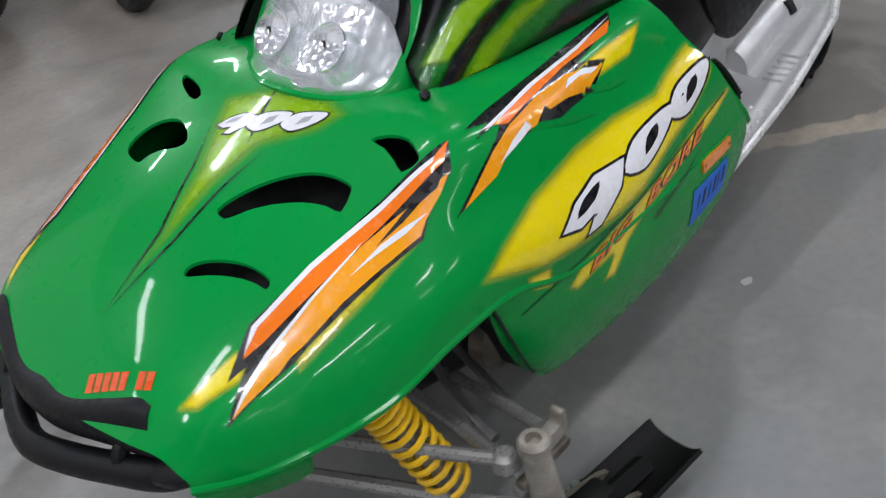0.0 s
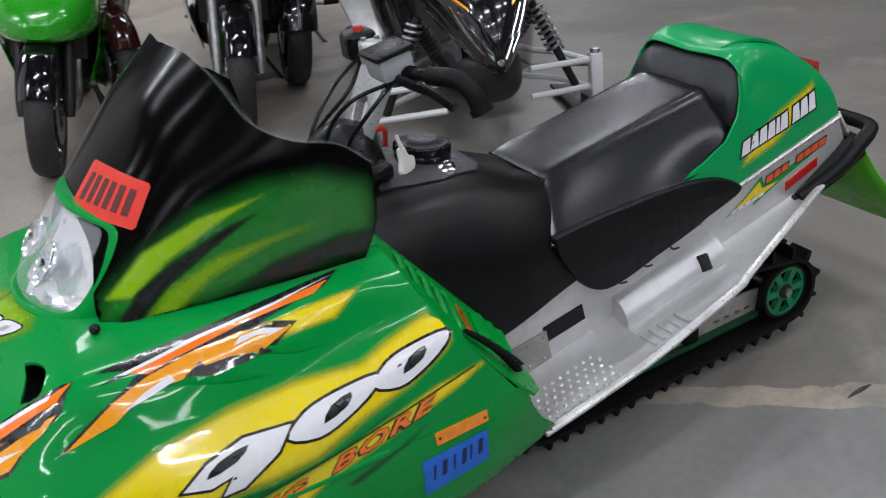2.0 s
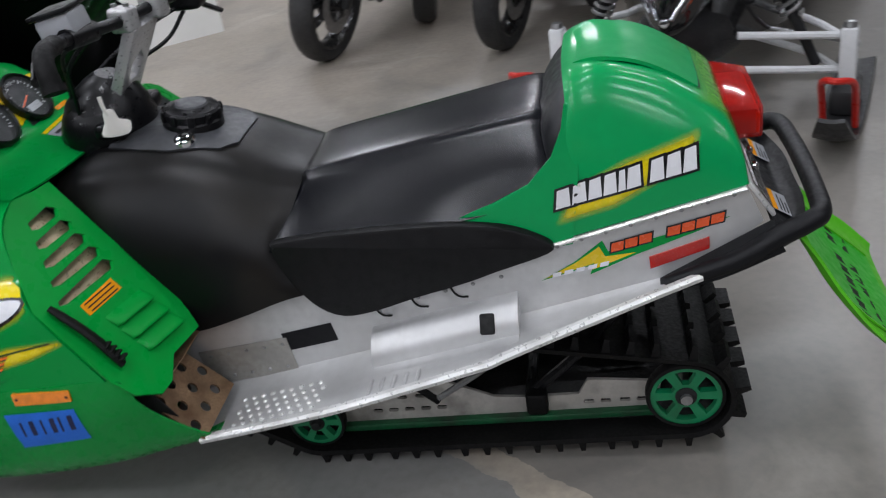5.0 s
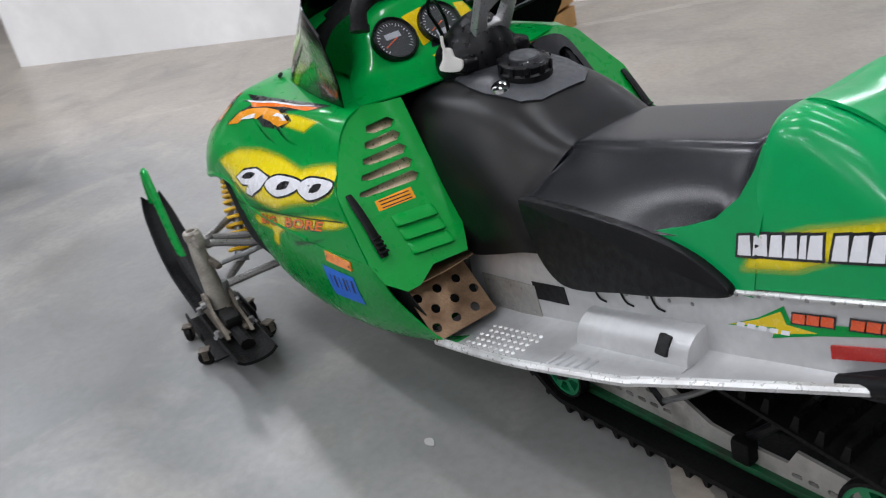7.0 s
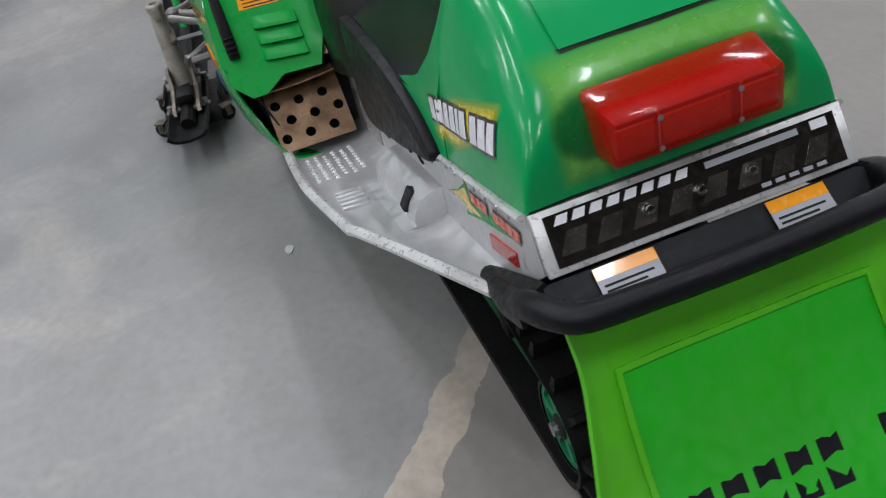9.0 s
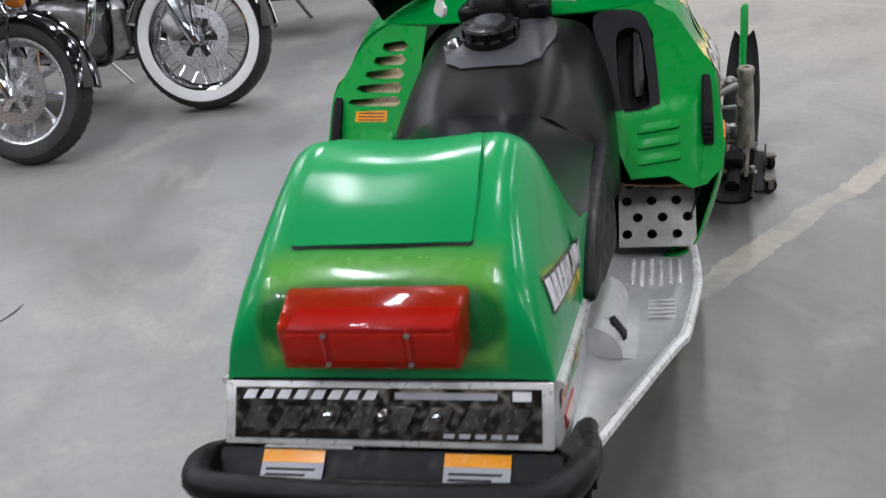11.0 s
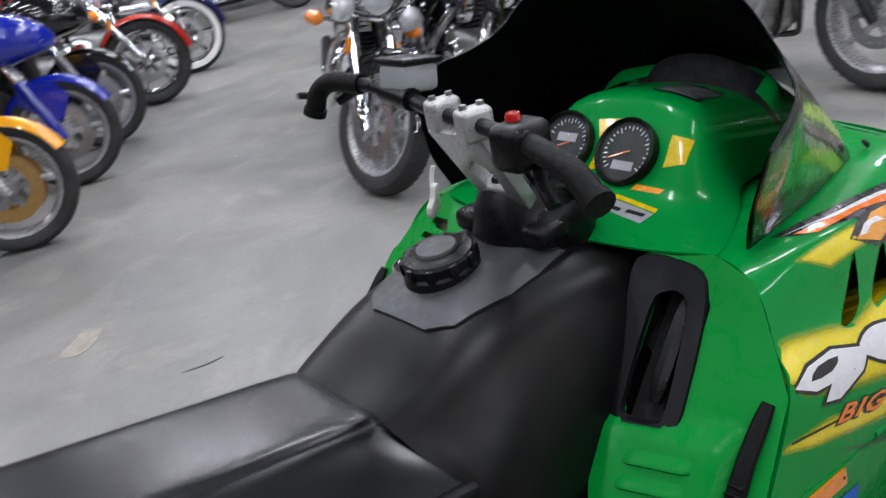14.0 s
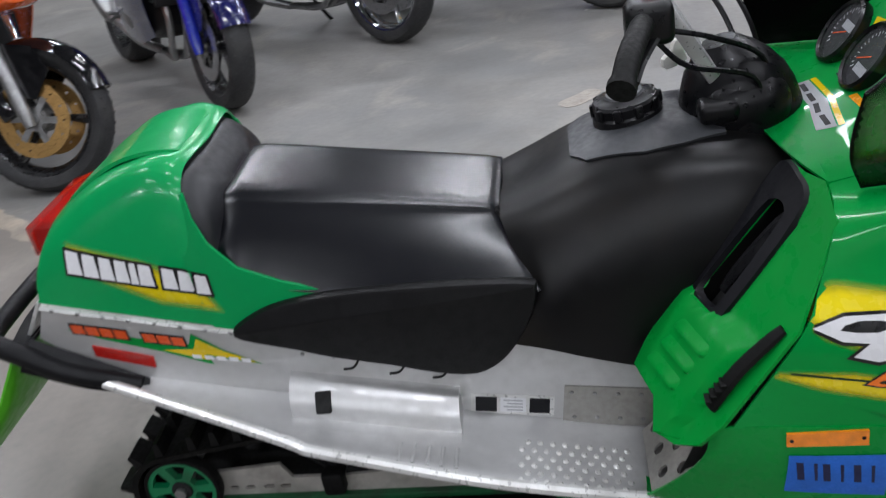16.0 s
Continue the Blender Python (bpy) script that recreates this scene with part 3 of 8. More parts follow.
    part("belly_front", flipped(thick(inner, 0.004), s), dark, sled, "inner face of the belly pan, its shade painted near-black")

# rear side panels of the hood; the right one has a raised louver box at its foot
def box_out(y, z):
    a, b = max(0, min(1, (0.562 - z) / 0.016)), max(0, min(1, (0.415 - y) / 0.014))
    return 0.020 * a * a * (3 - 2 * a) * b * b * (3 - 2 * b)


PANEL = [drawn_in(-1.1, y, z)[1:] for y, z in ((0.205, 0.742), (0.30, 0.750), (0.365, 0.722), (0.44, 0.652), (0.476, 0.603), (0.493, 0.462), (0.485, 0.425), (0.45, 0.400), (0.405, 0.404), (0.345, 0.432), (0.264, 0.437), (0.234, 0.50), (0.222, 0.63))]
for s in (-1, 1):
    own = bmesh.new()
    edge = [own.verts.new((u, v, 0)) for u, v in PANEL]
    bmesh.ops.triangle_fill(own, use_beauty=True, edges=[own.edges.new((edge[i], edge[(i + 1) % len(edge)])) for i in range(len(edge))])
    for _ in range(5):
        bmesh.ops.subdivide_edges(own, edges=[e for e in own.edges if e.calc_length() > (0.03 if s < 0 else 0.018)], cuts=1)
        bmesh.ops.triangulate(own, faces=own.faces[:])
    for v in own.verts:
        y, z = v.co.x, v.co.y
        v.co = Vector((rear_x(y, z) + (box_out(y, z) if s > 0 else 0), s * y, z))
    panel = part("side_panel", thick(own, 0.006), green_panel, sled, "green rear hood panel")
    cut = bmesh.new()

    def through_panel(outline, cut=cut, s=s):
        own = plate([(s * y, z) for y, z in outline], 0.16)
        own.transform(Matrix(((0, 0, 1, 0), (1, 0, 0, 0), (0, 1, 0, 0), (0, 0, 0, 1))))
        for v in own.verts:
            v.co.x = v.co.x - 0.08 + rear_x(v.co.y, v.co.z)
        merge(cut, own)

    if s < 0:
        for k in range(5):
            z, y0 = 0.706 - 0.0275 * k, 0.250 + 0.004 * k
            y1 = 0.315 + 0.022 * k
            through_panel([(y0, z), (y0 + 0.012, z + 0.011), (y1, z + 0.004 - 0.005 * k / 4), (y1 + 0.006, z - 0.008), (y1 - 0.012, z - 0.014), (y0 + 0.012, z - 0.011)])
    else:
        through_panel([(0.236, 0.700), (0.255, 0.722), (0.30, 0.722), (0.318, 0.695), (0.325, 0.575), (0.31, 0.556), (0.255, 0.556), (0.24, 0.575)])
    for k in range(3):
        z = 0.522 - 0.028 * k
        through_panel([(0.282, z), (0.282, z + 0.005), (0.368, z + 0.004), (0.370, z - 0.004), (0.366, z - 0.006), (0.286, z - 0.006)])
    carve(panel, cut)
    own = bmesh.new()
    grid = [[own.verts.new((rear_x(y, z) - 0.013 + (0.020 if s > 0 else 0), s * y, z)) for y in (0.262, 0.30, 0.34, 0.385)] for z in (0.452, 0.48, 0.51, 0.534)]
    for a, b in zip(grid, grid[1:]):
        for j in range(3):
            own.faces.new((a[j], a[j + 1], b[j + 1], b[j]))
    for k in range(3):
        z, out = 0.522 - 0.028 * k, 0.020 if s > 0 else 0
        rows = [[(rear_x(y, z + h) + out + d * (0.4 if y in (0.280, 0.372) else 1), s * y, z + h - (0.002 if y in (0.280, 0.372) else 0)) for y in (0.280, 0.288, 0.326, 0.364, 0.372)] for h, d in ((0.016, 0.001), (0.011, 0.006), (0.004, 0.012), (-0.001, 0.013), (-0.003, 0.008))]
        part("louver", thick(surface(rows, 2, 2, False), 0.0015), green_panel, panel)
    part("louver_back", own, dark, panel, "dark louver back")
    # mesh and shade behind the openings
    own = bmesh.new()
    grid = [[own.verts.new((rear_x(y, z) - 0.035, s * y, z)) for y in (0.24, 0.29, 0.35, 0.43 - 0.9 * max(0, z - 0.63))] for z in (0.44, 0.52, 0.60, 0.66, 0.715)]
    for a, b in zip(grid, grid[1:]):
        for j in range(3):
            own.faces.new((a[j], a[j + 1], b[j + 1], b[j]))
    part("inner_shield", own, tan_metal if s < 0 else dark, sled, "perforated tan heat shield" if s < 0 else "inside of the starter recess, its shade put into near-black colour")
    # hood latch strap
    own = bmesh.new()
    path = [(rear_x(0.432, z) + 0.012 + 0.01 * math.sin((z - 0.475) / 0.125 * math.pi), s * 0.432, z) for z in (0.475, 0.50, 0.54, 0.58, 0.60)]
    strap = part("latch_strap", tube(path, [0.012, 0.014, 0.013, 0.012, 0.009], 8, 4, flat=0.55), rubber, sled, "black rubber hood latch")
    own = bmesh.new()
    for k in range(4):
        z = 0.488 + 0.009 * k
        block(rear_x(0.432, z) + 0.022, rear_x(0.432, z) + 0.031, s * 0.432 - 0.011, s * 0.432 + 0.011, z, z + 0.004, 0.001, own)
    part("strap_rib", own, rubber, strap)

# starter recess frame on the right
ring = [(0.186, 0.722), (0.212, 0.746), (0.280, 0.740), (0.312, 0.705), (0.328, 0.60), (0.328, 0.535), (0.30, 0.530), (0.238, 0.530), (0.225, 0.60)]
hole = [(0.238, 0.688), (0.254, 0.710), (0.280, 0.708), (0.294, 0.684), (0.308, 0.580), (0.300, 0.560), (0.258, 0.560), (0.245, 0.58)]
own = plate(rounded(ring, 3), 0.012, hollow=[rounded(hole, 3)])
own.transform(Matrix(((0, 0, 1, 0), (1, 0, 0, 0), (0, 1, 0, 0), (0, 0, 0, 1))))
for v in own.verts:
    v.co.x += rear_x(v.co.y, v.co.z) + 0.004
frame_ob = part("starter_frame", own, ink, sled, "black plastic starter recess frame")
part("starter_handle", tube([(rear_x(0.28, z) - 0.004, 0.283, z) for z in (0.575, 0.60, 0.64, 0.68, 0.70)], [0.010, 0.015, 0.016, 0.014, 0.008], 8, 4), plastic, frame_ob, "black recoil starter handle")

# dash pod
POD = [
    [(-1.235, 0, 0.752), (-1.25, 0.10, 0.752), (-1.27, 0.20, 0.749), (-1.295, 0.302, 0.752)],
    [(-1.345, 0, 0.772), (-1.345, 0.10, 0.771), (-1.345, 0.185, 0.762), (-1.345, 0.285, 0.751)],
    [(-1.395, 0, 0.790), (-1.395, 0.10, 0.788), (-1.395, 0.175, 0.778), (-1.41, 0.255, 0.752)],
    [(-1.425, 0, 0.820), (-1.425, 0.10, 0.816), (-1.425, 0.170, 0.804), (-1.45, 0.235, 0.756)],
    [(-1.470, 0, 0.880), (-1.470, 0.10, 0.874), (-1.470, 0.158, 0.846), (-1.49, 0.210, 0.762)],
    [(-1.510, 0, 0.906), (-1.510, 0.09, 0.897), (-1.510, 0.147, 0.866), (-1.53, 0.195, 0.762)],
    [(-1.600, 0, 0.894), (-1.600, 0.08, 0.886), (-1.600, 0.140, 0.852), (-1.61, 0.190, 0.760)],
    [(-1.680, 0, 0.872), (-1.680, 0.08, 0.865), (-1.680, 0.140, 0.835), (-1.68, 0.190, 0.755)],
]
pod = part("dash_pod", thick(surface(POD, 5, 5), 0.004), green, sled, "green instrument pod behind the screen")

part("pod_back", thick(surface([[(-1.655, 0, 0.868), (-1.655, 0.08, 0.861), (-1.66, 0.138, 0.831), (-1.67, 0.188, 0.750)], [(-1.675, 0, 0.905), (-1.675, 0.085, 0.892), (-1.70, 0.155, 0.842), (-1.73, 0.215, 0.748)], [(-1.690, 0, 0.924), (-1.692, 0.09, 0.906), (-1.730, 0.168, 0.840), (-1.756, 0.234, 0.745)]], 4, 4), 0.003), dark, pod, "black cowl between pod and screen")

# ---- headlamp, screen, nose ----
lamp_up = Vector((0.63, 0, 0.776))
lamp_out = Vector((-0.776, 0, 0.63))
lamp_mid = Vector((-1.805, -0.024, 0.822))
LAMP_BEND = 2.0
LAMP = [(-0.06, 0.084), (-0.13, 0.092), (-0.170, 0.098), (-0.188, 0.084), (-0.196, 0.025), (-0.188, -0.036), (-0.155, -0.068), (-0.09, -0.088), (0, -0.094)]
LAMP = [(y * 0.89, v) for y, v in LAMP]
LAMP = rounded([(0, 0.082)] + LAMP + [(-y, v) for y, v in LAMP[-2::-1]], 4)


def lamp_shell(profile):
    """Rings of the headlamp: share of the way from its middle to its rim, and how far it stands out."""
    own = bmesh.new()
    rings = [[own.verts.new(lamp_mid + Vector((0, y * k, 0)) + lamp_up * ((v if k >= 1 else -0.005 + (v + 0.005) * k) + (0 if k <= 1 else math.copysign((k - 1) * 0.13, v))) + lamp_out * (max(out, -0.035 if v > 0.03 else -1) - LAMP_BEND * (y * k) ** 2 + 0.004)) for y, v in LAMP] for k, out in profile]
    seg = len(LAMP)
    for a, b in zip(rings, rings[1:]):
        for j in range(seg):
            own.faces.new((a[j], a[(j + 1) % seg], b[(j + 1) % seg], b[j]))
    bmesh.ops.remove_doubles(own, verts=own.verts, dist=1e-6)
    return own


headlamp = part("headlamp", lamp_shell([(1.15, -0.15), (1.15, -0.06), (1.14, -0.012), (1.11, 0.006), (1.06, 0.011), (1.01, 0.008), (0.985, -0.006)]), green, sled, "green headlamp bezel")
own = lamp_shell([(1.0, -0.004), (0.95, -0.008), (0.86, -0.011), (0.76, -0.014), (0.66, -0.016), (0.56, -0.017), (0.46, -0.018), (0.36, -0.018), (0.26, -0.019), (0.14, -0.019), (0.001, -0.019)])
dice = random.Random(5)
for v in own.verts:
    v.co += lamp_out * (0.0022 * math.sin(v.co.y * 260) + dice.uniform(-0.0010, 0.0010))
part("reflector", own, mirror, headlamp, "faceted chrome reflector", sharp=60)
part("lens", lamp_shell([(0.995, -0.002), (0.96, 0.003), (0.85, 0.008), (0.65, 0.012), (0.35, 0.014), (0.001, 0.015)]), hazy, headlamp, "clear headlamp lens")
for y in (-0.068, 0.068):
    m = Matrix.Translation(lamp_mid + Vector((0, y, 0)) - lamp_up * 0.015 - lamp_out * 0.004) @ lamp_out.to_track_quat("Z", "Y").to_matrix().to_4x4() @ Matrix.Diagonal((0.8, 0.8, 0.6, 1))
    part("lamp_bowl", lathe([(0.052, 0.012), (0.050, 0.016), (0.042, -0.004), (0.022, -0.018), (0.0, -0.02)], 24, m), mirror, headlamp, "chrome reflector bowl")
    part("bulb_cap", lathe([(0.0, 0.03), (0.010, 0.026), (0.013, 0.01), (0.013, -0.02)], 14, m), chrome, headlamp)

# windscreen: columns from the middle to the rear corner, each from its foot to its rim
SCREEN = [
    [(-1.740, 0, 0.890), (-1.662, 0, 0.972), (-1.590, 0, 1.045), (-1.515, 0, 1.105)],
    [(-1.744, 0.09, 0.878), (-1.664, 0.095, 0.962), (-1.585, 0.10, 1.045), (-1.505, 0.105, 1.102)],
    [(-1.745, 0.172, 0.840), (-1.665, 0.18, 0.930), (-1.580, 0.19, 1.010), (-1.490, 0.20, 1.070)],
    [(-1.765, 0.240, 0.742), (-1.650, 0.245, 0.870), (-1.560, 0.255, 0.950), (-1.465, 0.262, 1.005)],
    [(-1.640, 0.280, 0.744), (-1.565, 0.285, 0.850), (-1.490, 0.293, 0.920), (-1.415, 0.300, 0.965)],
    [(-1.480, 0.312, 0.748), (-1.435, 0.318, 0.830), (-1.395, 0.322, 0.895), (-1.350, 0.326, 0.945)],
    [(-1.330, 0.328, 0.750), (-1.305, 0.332, 0.800), (-1.298, 0.334, 0.850), (-1.300, 0.334, 0.905)],
]
rows = [[c[i] for c in SCREEN] for i in range(4)]


def flared(p):
    """The rear corners spread outwards, the right one more."""
    a, b = max(0, min(1, (p[0] + 1.58) / 0.22)), max(0, min(1, (p[2] - 0.75) / 0.19))
    d = (0.060 if p[1] > 0 else 0.024) * a * a * (3 - 2 * a) * b
    return Vector((p[0] - 0.25 * d, p[1] + math.copysign(d, p[1]), p[2] + (0.1 if p[1] > 0 else 1.15) * d))


own = surface(rows, 10, 8)
for v in own.verts:
    v.co = flared(v.co)
bmesh.ops.recalc_face_normals(own, faces=own.faces)
screen = part("windscreen", thick(own, 0.003), smoke, sled, "dark smoked windscreen with airbrushed green foot")
screen_tree = tree_of(screen)
part("screen_rim", tube([flared((x, -y, z + 0.001)) for x, y, z in rows[3][:0:-1]] + [flared((x, y, z + 0.001)) for x, y, z in rows[3]], 0.0028, 6, 6), clear, screen)

for s in (-1, 1):
    part("screen_bolt", lathe([(0, 0.005), (0.006, 0.0045), (0.009, 0.001), (0.009, -0.004)], 14, Matrix.Translation((-1.782, s * 0.262, 0.752)) @ Vector((-0.55, s * 0.55, 0.62)).to_track_quat("Z", "Y").to_matrix().to_4x4()), plastic, screen)

# black nose bumper: a bent bar on two posts below a moulded guard
BAR = [(-2.312, 0.288, 0.436), (-2.362, 0.232, 0.418), (-2.398, 0.150, 0.412), (-2.430, 0.070, 0.412)]
own = tube([(x, -y, z) for x, y, z in BAR] + [(-2.446, 0, 0.413)] + BAR[::-1], 0.0225, 14, 6, flat=1.15)
bumper = part("front_bumper", own, bumper_black, sled, "black plastic nose bumper")
nose = surface([[(-2.385, 0, 0.504), (-2.385, 0.045, 0.501), (-2.379, 0.085, 0.505), (-2.362, 0.140, 0.519), (-2.341, 0.195, 0.532), (-2.334, 0.222, 0.530)],
                [(-2.408, 0, 0.502), (-2.407, 0.045, 0.500), (-2.400, 0.085, 0.503), (-2.382, 0.140, 0.515), (-2.363, 0.195, 0.526), (-2.352, 0.227, 0.522)],
                [(-2.421, 0, 0.486), (-2.419, 0.045, 0.485), (-2.411, 0.085, 0.486), (-2.393, 0.140, 0.494), (-2.374, 0.198, 0.500), (-2.362, 0.236, 0.497)],
                [(-2.420, 0, 0.452), (-2.418, 0.045, 0.452), (-2.409, 0.085, 0.450), (-2.390, 0.140, 0.448), (-2.374, 0.202, 0.452), (-2.360, 0.243, 0.456)],
                [(-2.400, 0, 0.438), (-2.398, 0.045, 0.438), (-2.390, 0.085, 0.436), (-2.372, 0.140, 0.434), (-2.358, 0.202, 0.436), (-2.346, 0.246, 0.438)],
                [(-2.372, 0, 0.400), (-2.370, 0.045, 0.400), (-2.363, 0.085, 0.398), (-2.350, 0.140, 0.396), (-2.338, 0.204, 0.398), (-2.330, 0.250, 0.405)]], 4, 4)
part("nose_guard", thick(nose, 0.006), bumper_black, bumper)
for s in (-1, 1):
    part("bumper_post", tube([(-2.368, s * 0.160, 0.456), (-2.386, s * 0.166, 0.440), (-2.394, s * 0.168, 0.418)], 0.013, 8, 4), bumper_black, bumper)
    part("bumper_foot", tube([(-2.364, s * 0.232, 0.428), (-2.348, s * 0.262, 0.434), (-2.318, s * 0.292, 0.438)], [0.024, 0.030, 0.026], 12, 4, flat=0.8), bumper_black, bumper)
    own = surface([[(-2.362, 0.300, 0.436), (-2.358, 0.304, 0.410), (-2.345, 0.296, 0.374)], [(-2.29, 0.354, 0.436), (-2.285, 0.352, 0.410), (-2.275, 0.336, 0.366)], [(-2.225, 0.388, 0.440), (-2.222, 0.382, 0.412), (-2.215, 0.364, 0.370)], [(-2.212, 0.370, 0.442), (-2.208, 0.364, 0.414), (-2.204, 0.346, 0.374)]], 4, 4, False)
    if s > 0:
        for v in own.verts:
            v.co.y -= 0.036
    part("nose_skirt", flipped(thick(own, 0.004), s), green_matt, sled, "green lower edge of the nose")

# ---- front suspension, both sides ----
SKI_LIFT = 0.042
for s in (-1, 1):
    def at(x, y, z, s=s):
        return (x, s * y, z)

    arm = part("upper_arm", tube([at(-2.15, 0.27, 0.335), at(-2.08, 0.40, 0.326), at(-2.005, 0.532, 0.316)], 0.0115, 10, 4), arm_grey, sled, "silver tubular suspension arm")
    part("arm_leg", tube([at(-1.93, 0.27, 0.250), at(-1.965, 0.41, 0.283), at(-2.000, 0.525, 0.312)], 0.0115, 10, 4), arm_grey, arm)
    part("arm_knuckle", lathe([(0.0, 0.020), (0.012, 0.020), (0.020, 0.012), (0.021, -0.012), (0.013, -0.022), (0, -0.022)], 14, Matrix.Translation(at(-1.998, 0.540, 0.312))), arm_grey, arm, "silver ball joint end")
    part("radius_rod", tube([at(-1.85, 0.30, 0.240), at(-1.888, 0.43, 0.286), at(-1.926, 0.555, 0.330)], 0.0105, 10, 4), arm_grey, sled, "silver tubular radius rod")
    arm = part("lower_arm", tube([at(-2.16, 0.24, 0.235), at(-2.06, 0.40, 0.205), at(-1.965, 0.545, 0.175)], 0.013, 8, 4), arm_grey, sled, "silver tubular suspension arm")
    part("arm_leg", tube([at(-1.83, 0.24, 0.215), at(-1.90, 0.40, 0.195), at(-1.955, 0.54, 0.175)], 0.013, 8, 4), arm_grey, arm)
    part("tie_rod", tube([at(-1.80, 0.2, 0.29), at(-1.86, 0.40, 0.28), at(-1.90, 0.55, 0.27)], 0.008, 8, 3), steel, sled, "steel steering tie rod")
    top, foot = Vector(at(-2.10, 0.365, 0.455)), Vector(at(-2.015, 0.452, 0.195))
    shock = part("shock_absorber", tube([top, top.lerp(foot, 0.5), foot], 0.015, 12, 3), steel, sled, "steel shock absorber with a yellow spring")
    axis = (foot - top).normalized()
    u = axis.orthogonal().normalized()
    w = axis.cross(u)
    coil = []
    for k in range(133):
        turn = k / 12
        way = 0.10 + (0.052 * turn if turn < 4.5 else 0.234 + 0.085 * (turn - 4.5))
        a = 2 * math.pi * turn
        coil.append(top.lerp(foot, way) + 0.034 * (math.cos(a) * u + math.sin(a) * w))
    part("coil_spring", tube(coil, 0.0058, 6, 1), spring_yellow, shock, "yellow coil spring")
    part("spring_cup", tube([top - axis * 0.005, top + axis * 0.028], 0.036, 18, 1), spring_yellow, shock)
    part("shock_body", tube([top.lerp(foot, 0.80), foot], 0.021, 14, 1), steel, shock)
    # spindle: a slim tapered casting with a small ring and a lug on its head
    sp = part("spindle", tube([at(-1.978, 0.583, 0.352), at(-1.968, 0.583, 0.285), at(-1.957, 0.582, 0.21), at(-1.948, 0.580, 0.125)], [0.020, 0.024, 0.027, 0.031], 14, 4), cast_pale, sled, "worn cast steering spindle")
    part("spindle_ring", lathe([(0.0, -0.004), (0.011, -0.004), (0.013, 0.012), (0.021, 0.012), (0.025, 0.007), (0.025, -0.012), (0.018, -0.02), (0, -0.02)], 18, Matrix.Translation(at(-1.978, 0.583, 0.356))), cast_pale, sp)
    part("spindle_lug", plate(rounded([(0.0, -0.016), (0.056, -0.018), (0.072, -0.004), (0.070, 0.030), (0.058, 0.034), (0.052, 0.012), (0.0, 0.010)], 3), 0.024, Matrix.Translation(at(-1.982, 0.583 - s * 0.012, 0.346)) @ Matrix(((1, 0, 0, 0), (0, 0, 1, 0), (0, 1, 0, 0), (0, 0, 0, 1))), 0.005), cast_pale, sp)
    part("steering_lever", block(-2.0, -1.88, s * 0.565 - 0.010, s * 0.565 + 0.010, 0.262, 0.280, 0.006), cast, sp)
    part("ball_joint", lathe([(0.0, 0.024), (0.018, 0.018), (0.021, 0.0), (0.018, -0.018), (0, -0.024)], 12, Matrix.Translation(at(-1.955, 0.552, 0.175))), steel, sp)
    # ski
    line = [(-1.635, 0.032), (-1.80, 0.022), (-2.0, 0.020), (-2.2, 0.022), (-2.36, 0.045), (-2.48, 0.105), (-2.565, 0.19), (-2.60, 0.245)]
    wide = [0.060, 0.062, 0.062, 0.062, 0.062, 0.058, 0.048, 0.034]
    skin = [[(x, -w, z + 0.020), (x, -w * 0.7, z + 0.006), (x, -0.014, z), (x, 0.014, z), (x, w * 0.7, z + 0.006), (x, w, z + 0.020)] for (x, z), w in zip(line, wide)]
    own = thick(surface(skin, 5, 2, False), 0.009)
    own.transform(Matrix.Translation((0, s * 0.575, 0)))
    ski = part("ski", own, rubber, sled, "scuffed black plastic ski")
    part("ski_rib", tube([at(-1.72, 0.575, 0.048), at(-2.0, 0.575, 0.05), at(-2.25, 0.575, 0.055), at(-2.42, 0.575, 0.105)], 0.022, 8, 4, flat=0.8), rubber, ski)
    part("ski_runner", tube([at(-1.75, 0.575, 0.011), at(-2.0, 0.575, 0.0075), at(-2.25, 0.575, 0.011)], 0.0065, 6, 4), steel, ski)
    loop = [at(-2.36, 0.575, 0.075), at(-2.44, 0.575, 0.185), at(-2.515, 0.575, 0.30), at(-2.545, 0.575, 0.350), at(-2.575, 0.575, 0.345), at(-2.60, 0.575, 0.28), at(-2.595, 0.575, 0.235)]
    part("ski_loop", tube(loop, 0.0125, 8, 5, flat=1.5), green_matt, ski, "green plastic ski tip loop")
    own = bmesh.new()
    for d in (-0.036, 0.036):
        q = plate(rounded([(-2.06, 0.045), (-1.80, 0.045), (-1.80, 0.066), (-1.90, 0.085), (-1.925, 0.128), (-1.975, 0.128), (-2.00, 0.085), (-2.06, 0.066)], 2), 0.010)
        q.transform(Matrix(((1, 0, 0, 0), (0, 0, 1, s * 0.575 + d - 0.005), (0, 1, 0, 0), (0, 0, 0, 1))))
        merge(own, q)
    block(-2.05, -1.81, s * 0.575 - 0.034, s * 0.575 + 0.034, 0.044, 0.056, 0.003, bm=own)
    part("ski_saddle", own, cast, ski, "dirty metal ski saddle")
    part("saddle_rubber", block(-1.90, -1.82, s * 0.575 - 0.026, s * 0.575 + 0.026, 0.056, 0.095, 0.012), rubber, ski, "black rubber damper block")
    for d in (-0.052, 0.052):
        for x in (-2.03, -1.84):
            part("saddle_nut", lathe([(0, 0.016), (0.009, 0.016), (0.010, 0.012), (0.010, 0), (0.016, 0), (0.016, -0.004)], 6, Matrix.Translation(at(x, 0.575 + d, 0.046))), steel, ski)
    part("saddle_bolt", tube([at(-1.95, 0.52, 0.10), at(-1.95, 0.63, 0.10)], 0.011, 8, 1), steel, ski)
